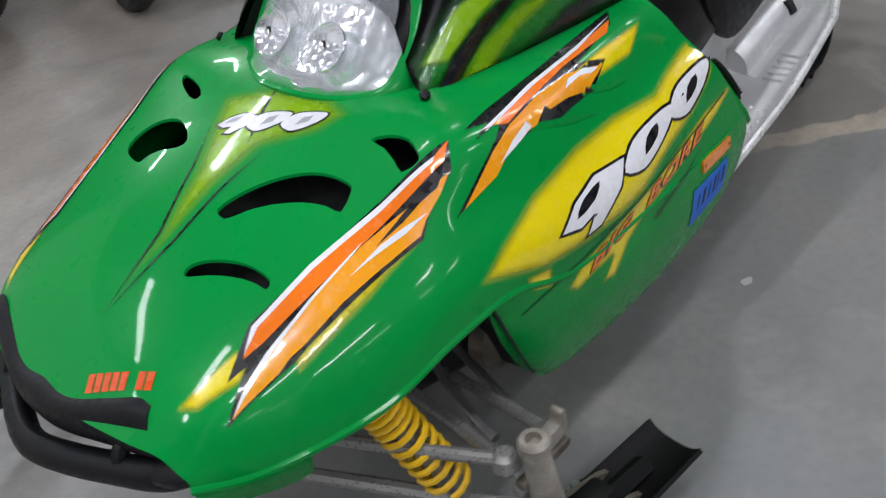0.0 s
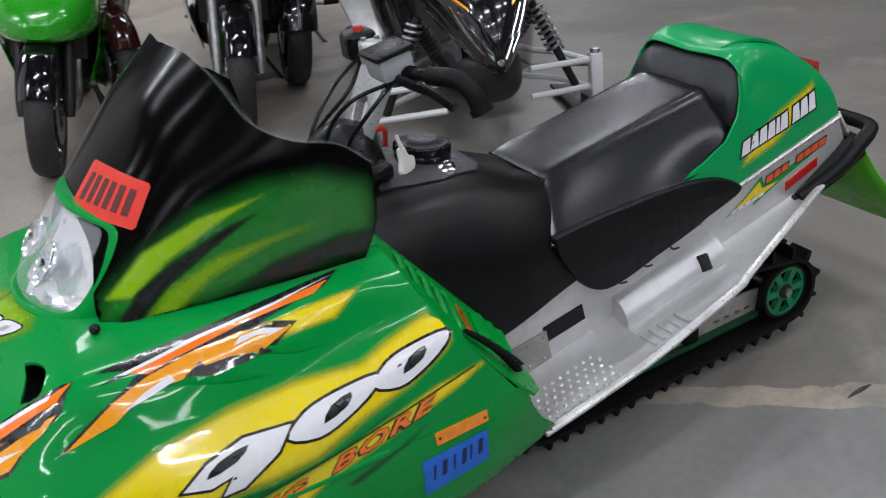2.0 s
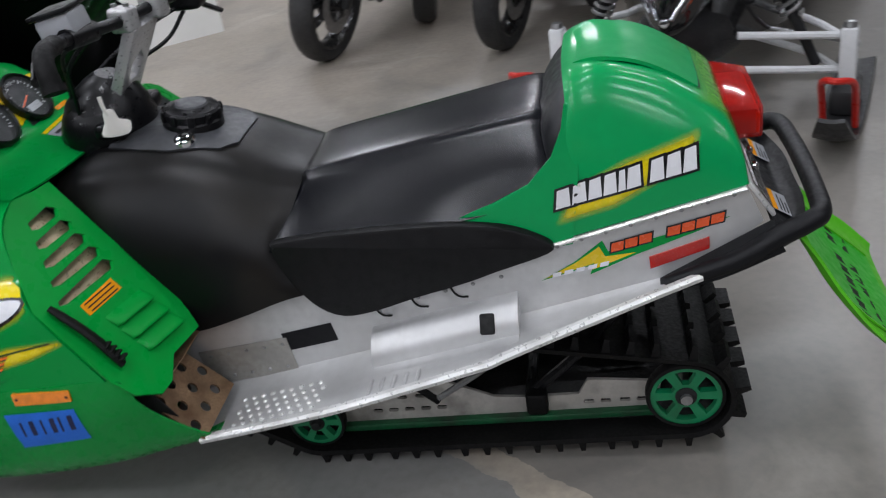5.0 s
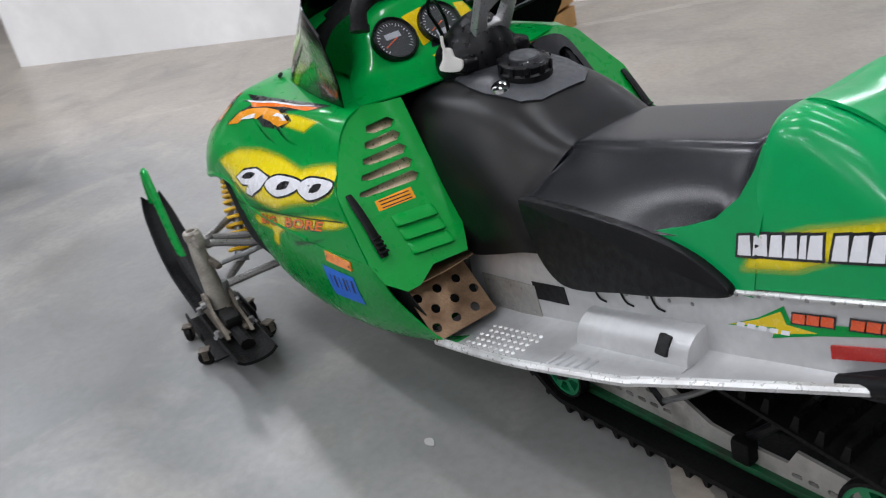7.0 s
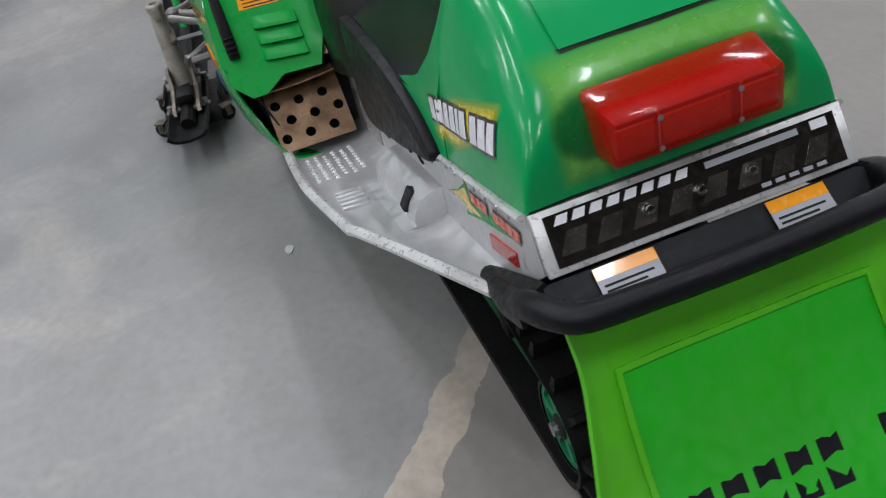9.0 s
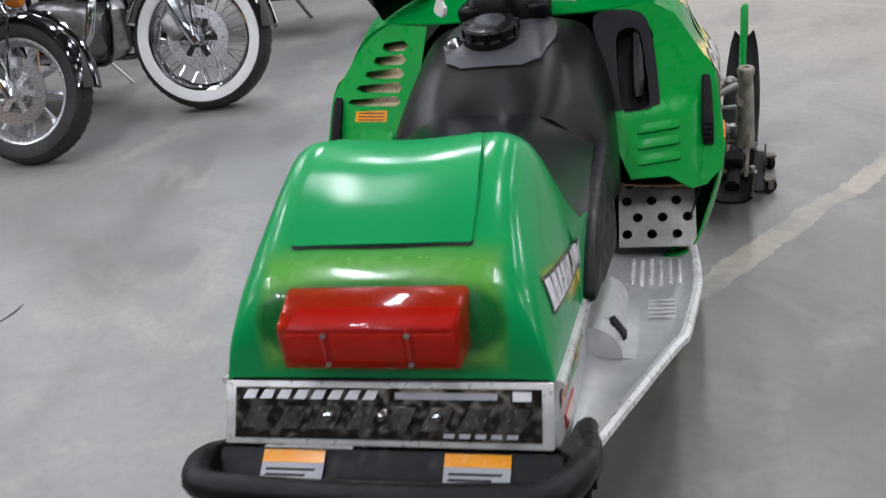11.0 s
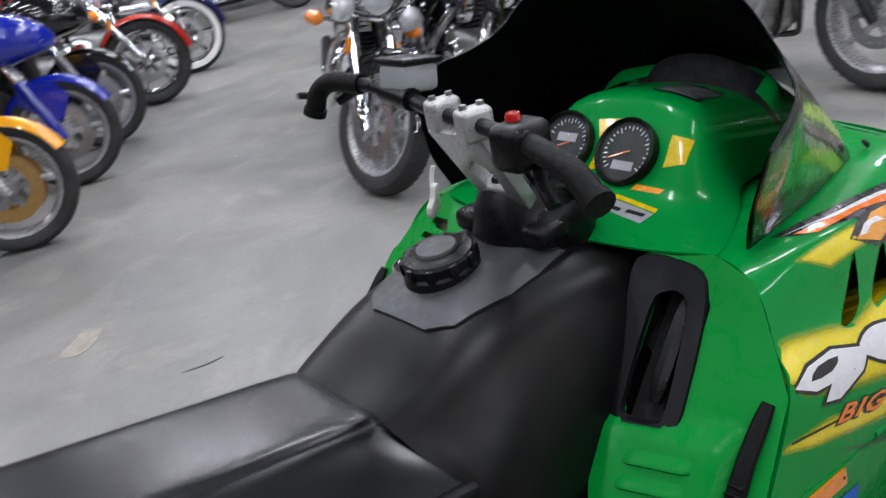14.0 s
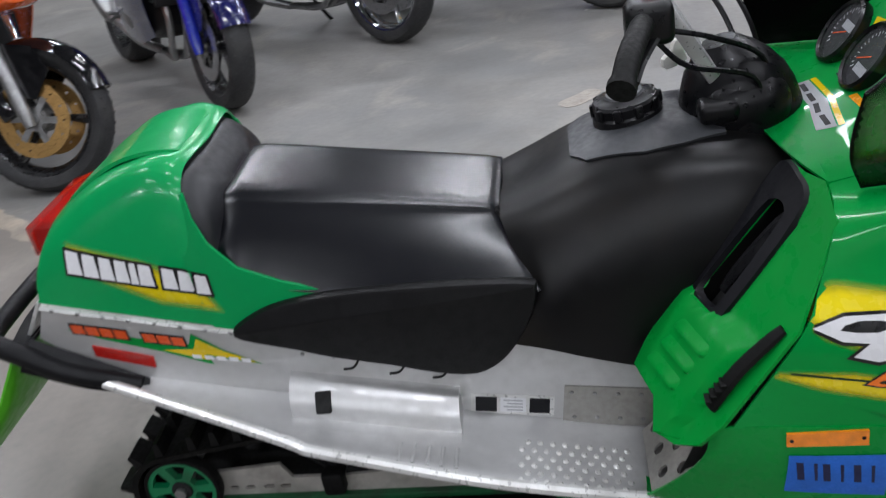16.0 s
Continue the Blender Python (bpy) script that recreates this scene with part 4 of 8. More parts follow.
    ski.matrix_basis = Matrix.Translation((-1.95, -0.58 if s < 0 else 0.555, SKI_LIFT)) @ Matrix.Rotation(radians(-6.5), 4, "Z") @ Matrix.Translation((1.95, -s * 0.575, 0))


def ski_dolly(y):
    """A low steel cradle on four castors that carries a ski."""
    ob = thing("ski_dolly", "scuffed black steel ski dolly on four small castors", "dolly", Matrix.Translation((-1.95, y, 0)) @ Matrix.Rotation(radians(-6.5), 4, "Z"), group="dollies under the skis")
    part("cradle", block(-0.15, 0.16, -0.088, 0.088, 0.040, 0.047, 0.002), rubber, ob, "dirty black steel cradle")
    for d in (-1, 1):
        part("cradle_side", block(-0.15, 0.02, d * 0.086 - 0.003, d * 0.086 + 0.003, 0.040, 0.072, 0.002), rubber, ob)
        for x in (-0.11, 0.075):
            m = Matrix.Translation((x, d * 0.100, 0.024)) @ Matrix.Rotation(radians(25 * d + 90 * (x > 0)), 4, "Z")
            castor = part("castor", block(-0.016, 0.016, -0.016, 0.016, 0.022, 0.027, 0.001, m=m), cast, ob, "steel castor with a black wheel")
            for e in (-0.0135, 0.0135):
                part("castor_fork", block(-0.008, 0.010, e - 0.0015, e + 0.0015, -0.006, 0.024, 0.0005, m=m), cast, castor)
            part("castor_wheel", lathe([(0, -0.010), (0.020, -0.010), (0.024, -0.006), (0.024, 0.006), (0.020, 0.010), (0, 0.010)], 18, m @ Matrix.Rotation(radians(90), 4, "X")), rubber, castor, "black castor wheel")
    return ob


for y in (-0.58, 0.555):
    ski_dolly(y)

# dark bulkhead and drive parts behind the front suspension
own = bmesh.new()
rings = []
for x, w, z0, z1 in ((-2.16, 0.13, 0.30, 0.44), (-2.05, 0.19, 0.20, 0.46), (-1.85, 0.25, 0.15, 0.46), (-1.62, 0.30, 0.13, 0.44)):
    rings.append([own.verts.new(c) for c in ((x, -w, z0 + 0.06), (x, -w * 0.8, z0), (x, w * 0.8, z0), (x, w, z0 + 0.06), (x, w, z1), (x, -w, z1))])
for a, b in zip(rings, rings[1:]):
    for k in range(6):
        own.faces.new((a[k], a[(k + 1) % 6], b[(k + 1) % 6], b[k]))
own.faces.new(rings[0])
own.faces.new(rings[-1])
bulkhead = part("front_bulkhead", own, engine_dark, sled, "black front bulkhead with dark drive parts")
for s in (-1, 1):
    part("steering_rod", tube([(-1.84, s * 0.20, 0.30), (-1.90, s * 0.34, 0.27), (-1.93, s * 0.46, 0.25)], 0.009, 8, 3), steel, bulkhead)
    part("shock_mount", block(-2.03, -1.93, s * 0.20 - 0.03, s * 0.20 + 0.03, 0.38, 0.47, 0.012), engine_dark, bulkhead)
    part("drive_housing", lathe([(0, 0.05), (0.05, 0.05), (0.07, 0.03), (0.075, 0)], 20, Matrix.Translation((-1.72, s * 0.285, 0.25)) @ Matrix.Rotation(radians(-90 * s), 4, "X")), cast, bulkhead)

# ---- tank, seat, tail ----


def board_z(x):
    return 0.265 + 0.222 * (x + 1.004)


def rail_z(x):
    return 0.631 + 0.262 * x


TANK = [
    [(-1.29, 0, 0.735), (-1.29, 0.09, 0.732), (-1.285, 0.17, 0.712), (-1.27, 0.212, 0.62), (-1.24, 0.228, 0.50), (-1.22, 0.235, 0.41)],
    [(-1.20, 0, 0.762), (-1.20, 0.09, 0.758), (-1.20, 0.175, 0.722), (-1.18, 0.222, 0.62), (-1.15, 0.236, 0.50), (-1.14, 0.240, 0.41)],
    [(-1.08, 0, 0.768), (-1.08, 0.10, 0.757), (-1.08, 0.178, 0.704), (-1.07, 0.226, 0.60), (-1.06, 0.240, 0.50), (-1.05, 0.242, 0.41)],
    [(-0.97, 0, 0.742), (-0.97, 0.11, 0.730), (-0.965, 0.180, 0.676), (-0.96, 0.228, 0.59), (-0.955, 0.243, 0.50), (-0.95, 0.245, 0.44)],
    [(-0.87, 0, 0.692), (-0.87, 0.110, 0.688), (-0.875, 0.172, 0.645), (-0.89, 0.222, 0.575), (-0.88, 0.240, 0.51), (-0.86, 0.242, 0.47)],
    [(-0.815, 0, 0.668), (-0.812, 0.106, 0.666), (-0.83, 0.165, 0.622), (-0.86, 0.212, 0.565), (-0.83, 0.225, 0.51), (-0.785, 0.228, 0.48)],
]
tank = part("tank_cover", thick(surface(TANK, 6, 5), 0.008), tank_black, sled, "black padded fuel tank cover")
# console plate, filler cap, key switch
CONSOLE = [(-0.942, -0.062), (-0.942, 0.062), (-0.968, 0.098), (-1.06, 0.120), (-1.12, 0.118), (-1.19, 0.104), (-1.19, -0.104), (-1.12, -0.118), (-1.06, -0.120), (-0.968, -0.098)]
own = laid(CONSOLE, lambda u, v: (u, v, 1.2), (0, 0, -1), tree_of(tank), 0.0045, 0.02)
console = part("console_plate", thick(own, 0.005), plastic_grey, sled, "grey console plate round the filler")
tilt = Matrix.Rotation(radians(7), 4, "Y")
cap = part("filler_cap", lathe([(0.0, 0.033), (0.034, 0.033), (0.038, 0.030), (0.054, 0.028), (0.058, 0.023), (0.056, 0.008), (0.060, 0.004), (0.062, -0.012), (0, -0.012)], 36, Matrix.Translation((-1.045, -0.012, 0.769)) @ tilt), plastic, sled, "black ribbed filler cap")
for k in range(10):
    a = 2 * math.pi * k / 10
    part("cap_grip", block(0.054, 0.062, -0.007, 0.007, 0.005, 0.026, 0.003, m=Matrix.Translation((-1.045, -0.012, 0.769)) @ tilt @ Matrix.Rotation(a, 4, "Z")), plastic, cap)
part("cap_disc", lathe([(0.0, 0.0365), (0.031, 0.0365), (0.0335, 0.0335)], 28, Matrix.Translation((-1.045, -0.012, 0.769)) @ tilt), plastic_grey, cap, "grey cap centre")
key = part("key_switch", lathe([(0, 0.012), (0.012, 0.012), (0.019, 0.008), (0.022, 0.0), (0.022, -0.01)], 20, Matrix.Translation((-1.035, -0.095, 0.757)) @ Matrix.Rotation(radians(22), 4, "X")), chrome, sled, "round chrome key switch")
part("key_slot", block(-0.008, 0.008, -0.0012, 0.0012, 0.012, 0.0132, m=Matrix.Translation((-1.035, -0.095, 0.757)) @ Matrix.Rotation(radians(22), 4, "X")), ink, key)

# seat: crisp top edges, then a rounded rise to the backrest
SEAT = [
    [(-0.812, 0, 0.664), (-0.812, 0.088, 0.664), (-0.812, 0.104, 0.660), (-0.815, 0.113, 0.648), (-0.84, 0.160, 0.608), (-0.868, 0.212, 0.560)],
    [(-0.795, 0, 0.680), (-0.795, 0.088, 0.680), (-0.795, 0.106, 0.675), (-0.80, 0.118, 0.662), (-0.825, 0.168, 0.622), (-0.85, 0.222, 0.572)],
    [(-0.62, 0, 0.714), (-0.62, 0.090, 0.713), (-0.62, 0.109, 0.707), (-0.62, 0.123, 0.692), (-0.62, 0.175, 0.640), (-0.62, 0.222, 0.590)],
    [(-0.48, 0, 0.740), (-0.48, 0.090, 0.739), (-0.48, 0.110, 0.733), (-0.48, 0.127, 0.717), (-0.48, 0.175, 0.664), (-0.478, 0.214, 0.606)],
    [(-0.40, 0, 0.7545), (-0.40, 0.090, 0.7535), (-0.40, 0.112, 0.747), (-0.40, 0.130, 0.730), (-0.40, 0.175, 0.680), (-0.398, 0.209, 0.626)],
    [(-0.358, 0, 0.761), (-0.358, 0.089, 0.760), (-0.358, 0.113, 0.752), (-0.358, 0.132, 0.734), (-0.358, 0.175, 0.690), (-0.358, 0.205, 0.650)],
    [(-0.325, 0, 0.756), (-0.325, 0.087, 0.755), (-0.325, 0.111, 0.747), (-0.325, 0.130, 0.729), (-0.325, 0.172, 0.688), (-0.325, 0.200, 0.650)],
]
seat = part("seat", thick(surface(SEAT, 5, 4), 0.01), vinyl, sled, "black vinyl seat with stitched edges")
RIM = [(0, 0.820), (0.080, 0.822), (0.130, 0.817), (0.162, 0.790), (0.180, 0.745), (0.194, 0.690), (0.199, 0.640)]
rows = []
for k, x in ((0.02, -0.350), (0.35, -0.349), (0.65, -0.346), (0.86, -0.338), (0.96, -0.325), (1.0, -0.305), (1.0, -0.275)):
    rows.append([(x + 0.62 * max(0, 0.735 + (z - 0.735) * k - 0.755), y * k, 0.735 + (z - 0.735) * k) for y, z in RIM])
part("backrest", surface(rows, 4, 4), backrest_vinyl, seat, "grey-black padded backrest")
part("seat_piping", tube([(-0.862, -0.218, 0.562), (-0.836, -0.165, 0.612), (-0.812, -0.115, 0.656), (-0.808, -0.09, 0.670), (-0.808, 0.09, 0.670), (-0.812, 0.115, 0.656), (-0.836, 0.165, 0.612), (-0.862, 0.218, 0.562)], 0.004, 6, 5), vinyl_matt, seat, "black piping at the seat front")
FLAP = [(-0.866, 0.578), (-0.856, 0.590), (-0.78, 0.598), (-0.68, 0.603), (-0.54, 0.605), (-0.45, 0.597), (-0.395, 0.583), (-0.350, 0.560), (-0.336, 0.546), (-0.345, 0.531), (-0.41, 0.509), (-0.52, 0.477), (-0.60, 0.457), (-0.68, 0.434), (-0.745, 0.426), (-0.792, 0.446), (-0.828, 0.486), (-0.855, 0.535)]
for s in (-1, 1):
    own = plate(rounded(FLAP, 3), 0.026, bevel=0.009)
    own.transform(Matrix(((1, 0, 0, 0), (0, 0, 1, 0), (0, 1, 0, 0), (0, 0, 0, 1))))
    for v in own.verts:
        v.co.y += 0.205 + 0.10 * max(0, 0.56 - v.co.z) * (1 if v.co.x < -0.45 else 0.4)
    part("side_bolster", flipped(own, s), vinyl_matt, seat, "matt black side bolster")

# tail cover
TAIL = [
    [(-0.304, 0, 0.823), (-0.302, 0.08, 0.826), (-0.300, 0.132, 0.822), (-0.298, 0.165, 0.796), (-0.300, 0.187, 0.742), (-0.312, 0.205, 0.66), (-0.325, 0.21, 0.548)],
    [(-0.284, 0, 0.831), (-0.283, 0.08, 0.836), (-0.280, 0.133, 0.836), (-0.278, 0.167, 0.81), (-0.278, 0.190, 0.744), (-0.280, 0.207, 0.66), (-0.285, 0.211, 0.560)],
    [(-0.235, 0, 0.835), (-0.235, 0.085, 0.84), (-0.235, 0.138, 0.844), (-0.232, 0.169, 0.812), (-0.23, 0.19, 0.748), (-0.23, 0.207, 0.67), (-0.23, 0.211, 0.574)],
    [(-0.15, 0, 0.822), (-0.15, 0.09, 0.823), (-0.15, 0.142, 0.819), (-0.148, 0.17, 0.789), (-0.145, 0.192, 0.736), (-0.145, 0.206, 0.67), (-0.145, 0.21, 0.596)],
    [(-0.078, 0, 0.785), (-0.078, 0.095, 0.785), (-0.078, 0.148, 0.778), (-0.076, 0.176, 0.753), (-0.074, 0.194, 0.717), (-0.074, 0.205, 0.665), (-0.074, 0.209, 0.614)],
    [(-0.03, 0, 0.75), (-0.03, 0.1, 0.749), (-0.03, 0.152, 0.74), (-0.028, 0.179, 0.722), (-0.026, 0.195, 0.694), (-0.026, 0.204, 0.658), (-0.026, 0.208, 0.626)],
    [(-0.006, 0, 0.7), (-0.006, 0.1, 0.699), (-0.006, 0.155, 0.695), (-0.005, 0.182, 0.687), (-0.003, 0.196, 0.672), (-0.003, 0.203, 0.652), (-0.003, 0.207, 0.632)],
    [(0.004, 0, 0.637), (0.004, 0.1, 0.637), (0.004, 0.155, 0.637), (0.004, 0.183, 0.636), (0.004, 0.196, 0.636), (0.004, 0.202, 0.635), (0.004, 0.206, 0.634)],
]
own = surface(TAIL, 6, 5)
tail = part("tail_cover", thick(own, 0.004), tail_green, sled, "green plastic tail cover")
tail_tree = tree_of(tail)
LID = [
    [(-0.292, 0, 0.822), (-0.291, 0.045, 0.827), (-0.289, 0.085, 0.833)],
    [(-0.27, 0, 0.835), (-0.268, 0.055, 0.839), (-0.266, 0.098, 0.845)],
    [(-0.235, 0, 0.843), (-0.235, 0.06, 0.846), (-0.235, 0.106, 0.85)],
    [(-0.19, 0, 0.842), (-0.19, 0.06, 0.844), (-0.19, 0.111, 0.845)],
    [(-0.15, 0, 0.831), (-0.15, 0.06, 0.832), (-0.15, 0.113, 0.832)],
    [(-0.11, 0, 0.813), (-0.11, 0.06, 0.813), (-0.11, 0.114, 0.81)],
    [(-0.066, 0, 0.784), (-0.066, 0.06, 0.784), (-0.069, 0.112, 0.782)],
]
part("storage_lid", thick(surface(LID, 4, 4), 0.007), tail_green, tail, "raised green storage lid")
own = laid([(-0.0725, -0.116), (-0.0725, 0.116), (-0.0665, 0.112), (-0.0645, 0), (-0.0665, -0.112)], lambda u, v: (u, v, 1.2), (0, 0, -1), tail_tree, 0.002, 0.015)
part("lid_gap", own, dark, tail, "dark gap under the lid")
WEDGE = [(-0.300, 0.792), (-0.308, 0.752), (-0.328, 0.708), (-0.372, 0.663), (-0.44, 0.630), (-0.515, 0.603), (-0.45, 0.590), (-0.40, 0.570), (-0.34, 0.535), (-0.302, 0.54), (-0.285, 0.66), (-0.276, 0.745), (-0.282, 0.792)]
for s in (-1, 1):
    own = plate(WEDGE, 0.006)
    own.transform(Matrix(((1, 0, 0, 0), (0, 0, 1, 0), (0, 1, 0, 0), (0, 0, 0, 1))))
    for v in own.verts:
        v.co.y += 0.2062 - 0.5 * max(0, v.co.z - 0.655) ** 1.25
    part("tail_side", flipped(own, s), tail_green, tail)

# tail light
own = block(-0.03, 0.042, -0.113, 0.113, 0.674, 0.748, 0.007, seg=3)
for v in own.verts:
    if v.co.x > 0.0:
        v.co.y *= 0.955
        v.co.z = 0.674 + (v.co.z - 0.674) * 0.82
light = part("tail_light", own, red_lens, sled, "red plastic tail light")
own = block(-0.02, 0.034, -0.1, 0.1, 0.679, 0.726, 0.004)
part("light_bowl", own, red_bowl, light, "red inner reflector")
for y, w in ((-0.078, 0.024), (-0.002, 0.044), (0.078, 0.024)):
    part("light_cell", block(0.030, 0.0375, y - w, y + w, 0.681, 0.720, 0.003), red_cell, light)
for y in (-0.052, 0.050):
    part("lens_divider", block(0.0412, 0.0428, y - 0.0015, y + 0.0015, 0.678, 0.731, 0.0006), red_decal, light)
for y in (-0.05, 0.05):
    for z in (0.683, 0.722):
        part("lens_screw", lathe([(0, 0.003), (0.0035, 0.002), (0.0035, 0)], 10, Matrix.Translation((0.0415, y, z)) @ Matrix.Rotation(radians(90), 4, "Y")), steel, light)

# rear plate under the tail
slope = Matrix.Translation((0.005, 0, 0.633)) @ Matrix.Rotation(math.atan2(0.042, 0.064), 4, "Y").inverted()
own = block(-0.004, 0.004, -0.206, 0.206, -0.078, 0.0, 0.002, m=slope)
print_brown = material("faded_label_print", (0.10, 0.09, 0.078), 0.2, metal=0.6, vary=0.4, scale=20, dirt_or_sheen=(0.03, 0.028, 0.025), dirt_amount=0.6, dirt_scale=30)
rear_plate = part("rear_plate", own, alu_white, sled, "aluminium tunnel end plate with a dark label")
part("end_label", block(0.0045, 0.0055, -0.192, 0.192, -0.070, -0.008, m=slope), material("mirror_label", (0.22, 0.195, 0.17), 0.12, metal=0.95, vary=0.25, scale=9, dirt_or_sheen=(0.06, 0.05, 0.043), dirt_amount=0.35, dirt_scale=5), rear_plate, "worn mirror-finish label with dark print")
part("label_bar", block(0.006, 0.0066, 0.015, 0.140, -0.021, -0.013, m=slope), label_grey, rear_plate)
part("label_bar", block(0.006, 0.0066, 0.158, 0.180, -0.022, -0.011, m=slope), white_decal, rear_plate)
TURNED = Matrix(((0, 0, 1, 0), (1, 0, 0, 0), (0, 1, 0, 0), (0, 0, 0, 1)))
for k in range(8):
    y = -0.182 + 0.0222 * k
    part("label_shape", plate([(y, -0.022), (y + 0.016, -0.022), (y + 0.021, -0.011), (y + 0.007, -0.011)], 0.0006, slope @ Matrix.Translation((0.006, 0, 0)) @ TURNED), white_decal, rear_plate, smooth=False)
for k in range(8):
    y = -0.185 + 0.046 * k
    line = [(y, -0.058), (y + 0.030, -0.058), (y + 0.042, -0.031), (y + 0.016, -0.031)]
    part("label_shape", plate(line, 0.0004, slope @ Matrix.Translation((0.0056, 0, 0)) @ TURNED), print_brown, rear_plate, smooth=False)
for k in range(5):
    part("label_shape", block(0.0058, 0.0062, 0.075 + 0.019 * k, 0.088 + 0.019 * k, -0.066, -0.061, m=slope), label_grey, rear_plate)
for y in (-0.068, 0.0, 0.068):
    part("plate_bolt", lathe([(0, 0.010), (0.005, 0.009), (0.008, 0.004), (0.008, 0)], 12, slope @ Matrix.Translation((0.0055, y, -0.042)) @ Matrix.Rotation(radians(90), 4, "Y")), chrome, rear_plate)

# rear bumper, black tray with warning labels
bar = [(-0.14, 0.226, 0.455), (-0.02, 0.236, 0.50), (0.055, 0.234, 0.545), (0.100, 0.224, 0.562), (0.126, 0.198, 0.567), (0.133, 0.11, 0.568), (0.135, 0.04, 0.568)]
own = tube([(x, -y, z) for x, y, z in bar] + bar[::-1], [0.014, 0.019, 0.020, 0.019, 0.0185, 0.018, 0.018, 0.018, 0.018, 0.0185, 0.019, 0.020, 0.019, 0.014], 12, 6)
rear_bumper = part("rear_bumper", own, bumper_black, sled, "black plastic rear grab bumper")
part("bumper_tray", thick(surface([[(0.045, 0, 0.560), (0.045, 0.10, 0.560), (0.045, 0.215, 0.560)], [(0.085, 0, 0.535), (0.085, 0.10, 0.535), (0.08, 0.215, 0.535)], [(0.115, 0, 0.548), (0.115, 0.10, 0.548), (0.095, 0.215, 0.545)]], 3, 3), 0.005), bumper_black, rear_bumper)
for s in (-1, 1):
    own = surface([[(-0.150, 0.212, 0.458), (-0.150, 0.224, 0.447), (-0.145, 0.226, 0.436)], [(-0.06, 0.212, 0.508), (-0.052, 0.243, 0.494), (-0.05, 0.248, 0.470)], [(0.045, 0.212, 0.566), (0.05, 0.248, 0.545), (0.06, 0.252, 0.522)]], 4, 3, False)
    part("bumper_side", flipped(thick(own, 0.006), s), bumper_black, rear_bumper)
    lie = Matrix.Translation((0.068, s * 0.115, 0.5485)) @ Matrix.Rotation(radians(32), 4, "Y")
    lab = part("warning_label", block(-0.022, 0.022, -0.040, 0.040, 0.0, 0.0008, m=lie), label_grey, rear_bumper, "orange and grey warning label")
    part("label_band", block(-0.022, -0.006, -0.040, 0.040, 0.0010, 0.0014, m=lie), orange, lab)
    for k in range(3):
        part("label_bar", block(0.001 + 0.007 * k, 0.004 + 0.007 * k, -0.034, 0.03 - 0.012 * k, 0.0010, 0.0014, m=lie), ink, lab)

# snow flap
own = surface([[(0.088, 0, 0.533), (0.088, 0.12, 0.533), (0.088, 0.19, 0.533), (0.092, 0.213, 0.535)],
               [(0.118, 0, 0.470), (0.118, 0.12, 0.470), (0.120, 0.19, 0.474), (0.128, 0.212, 0.480)],
               [(0.155, 0, 0.405), (0.155, 0.12, 0.405), (0.158, 0.20, 0.409), (0.168, 0.226, 0.415)],
               [(0.210, 0, 0.335), (0.210, 0.12, 0.335), (0.212, 0.215, 0.340), (0.222, 0.247, 0.346)],
               [(0.275, 0, 0.275), (0.275, 0.12, 0.275), (0.278, 0.225, 0.279), (0.288, 0.258, 0.285)],
               [(0.335, 0, 0.215), (0.335, 0.12, 0.215), (0.338, 0.228, 0.218), (0.346, 0.262, 0.224)]], 5, 5)
flap = part("snow_flap", thick(own, 0.006), flap_green, sled, "bright green snow flap hanging behind the track")
flap_tree = tree_of(flap)
flap_inner = material("green_flap_panel", (0.015, 0.40, 0.012), 0.45, vary=0.10, scale=5, bump=0.08, bump_scale=150, dirt_or_sheen=(0.05, 0.25, 0.01), dirt_amount=0.3)
part("flap_panel", laid([(-0.164, 0.466), (0.164, 0.466), (0.181, 0.236), (-0.181, 0.236)], lambda u, v: (0.6, u, v), (-1, 0, 0), flap_tree, 0.0015, 0.03), flap_inner, flap, "darker green middle of the flap")
# moulded ridges that frame the flap
for line in ([(-0.165, 0.470), (0.165, 0.470), (0.165, 0.463), (-0.165, 0.463)], [(-0.172, 0.470), (-0.164, 0.470), (-0.180, 0.240), (-0.188, 0.240)], [(0.164, 0.470), (0.172, 0.470), (0.188, 0.240), (0.180, 0.240)]):
    part("flap_ridge", thick(laid(line, lambda u, v: (0.6, u, v), (-1, 0, 0), flap_tree, 0.005, 0.03), 0.006), flap_green, flap)
for k in range(9):
    y = -0.172 + 0.043 * k
    if k == 6:
        continue
    own = laid([(y - 0.015, 0.288), (y + 0.015, 0.288), (y + 0.019, 0.330), (y - 0.011, 0.330)], lambda u, v: (0.6, u, v), (-1, 0, 0), flap_tree, 0.0015, 0.03)
    part("flap_mark", own, ink, flap)

# ---- tunnel, running boards ----
own = bmesh.new()
for s in (-1, 1):
    side = [(-1.22, 0.20), (-1.0, board_z(-1.0) - 0.026), (-0.46, board_z(-0.46) - 0.026), (-0.08, board_z(-0.08) - 0.012), (0.03, 0.56), (0.0, rail_z(0)), (-0.34, rail_z(-0.34)), (-0.80, 0.52), (-1.22, 0.46)]
    p = plate(side, 0.004)
    p.transform(Matrix(((1, 0, 0, 0), (0, 0, 1, 0), (0, 1, 0, 0), (0, 0, 0, 1))))
    p.transform(Matrix.Translation((0, s * 0.203 - 0.002, 0)))
    merge(own, p)
merge(own, thick(surface([[(x, 0, z), (x, 0.1, z), (x, 0.2, z)] for x, z in ((-1.22, 0.455), (-0.80, 0.515), (-0.34, rail_z(-0.34) - 0.005), (0.0, rail_z(0) - 0.005))], 2, 2), 0.004))
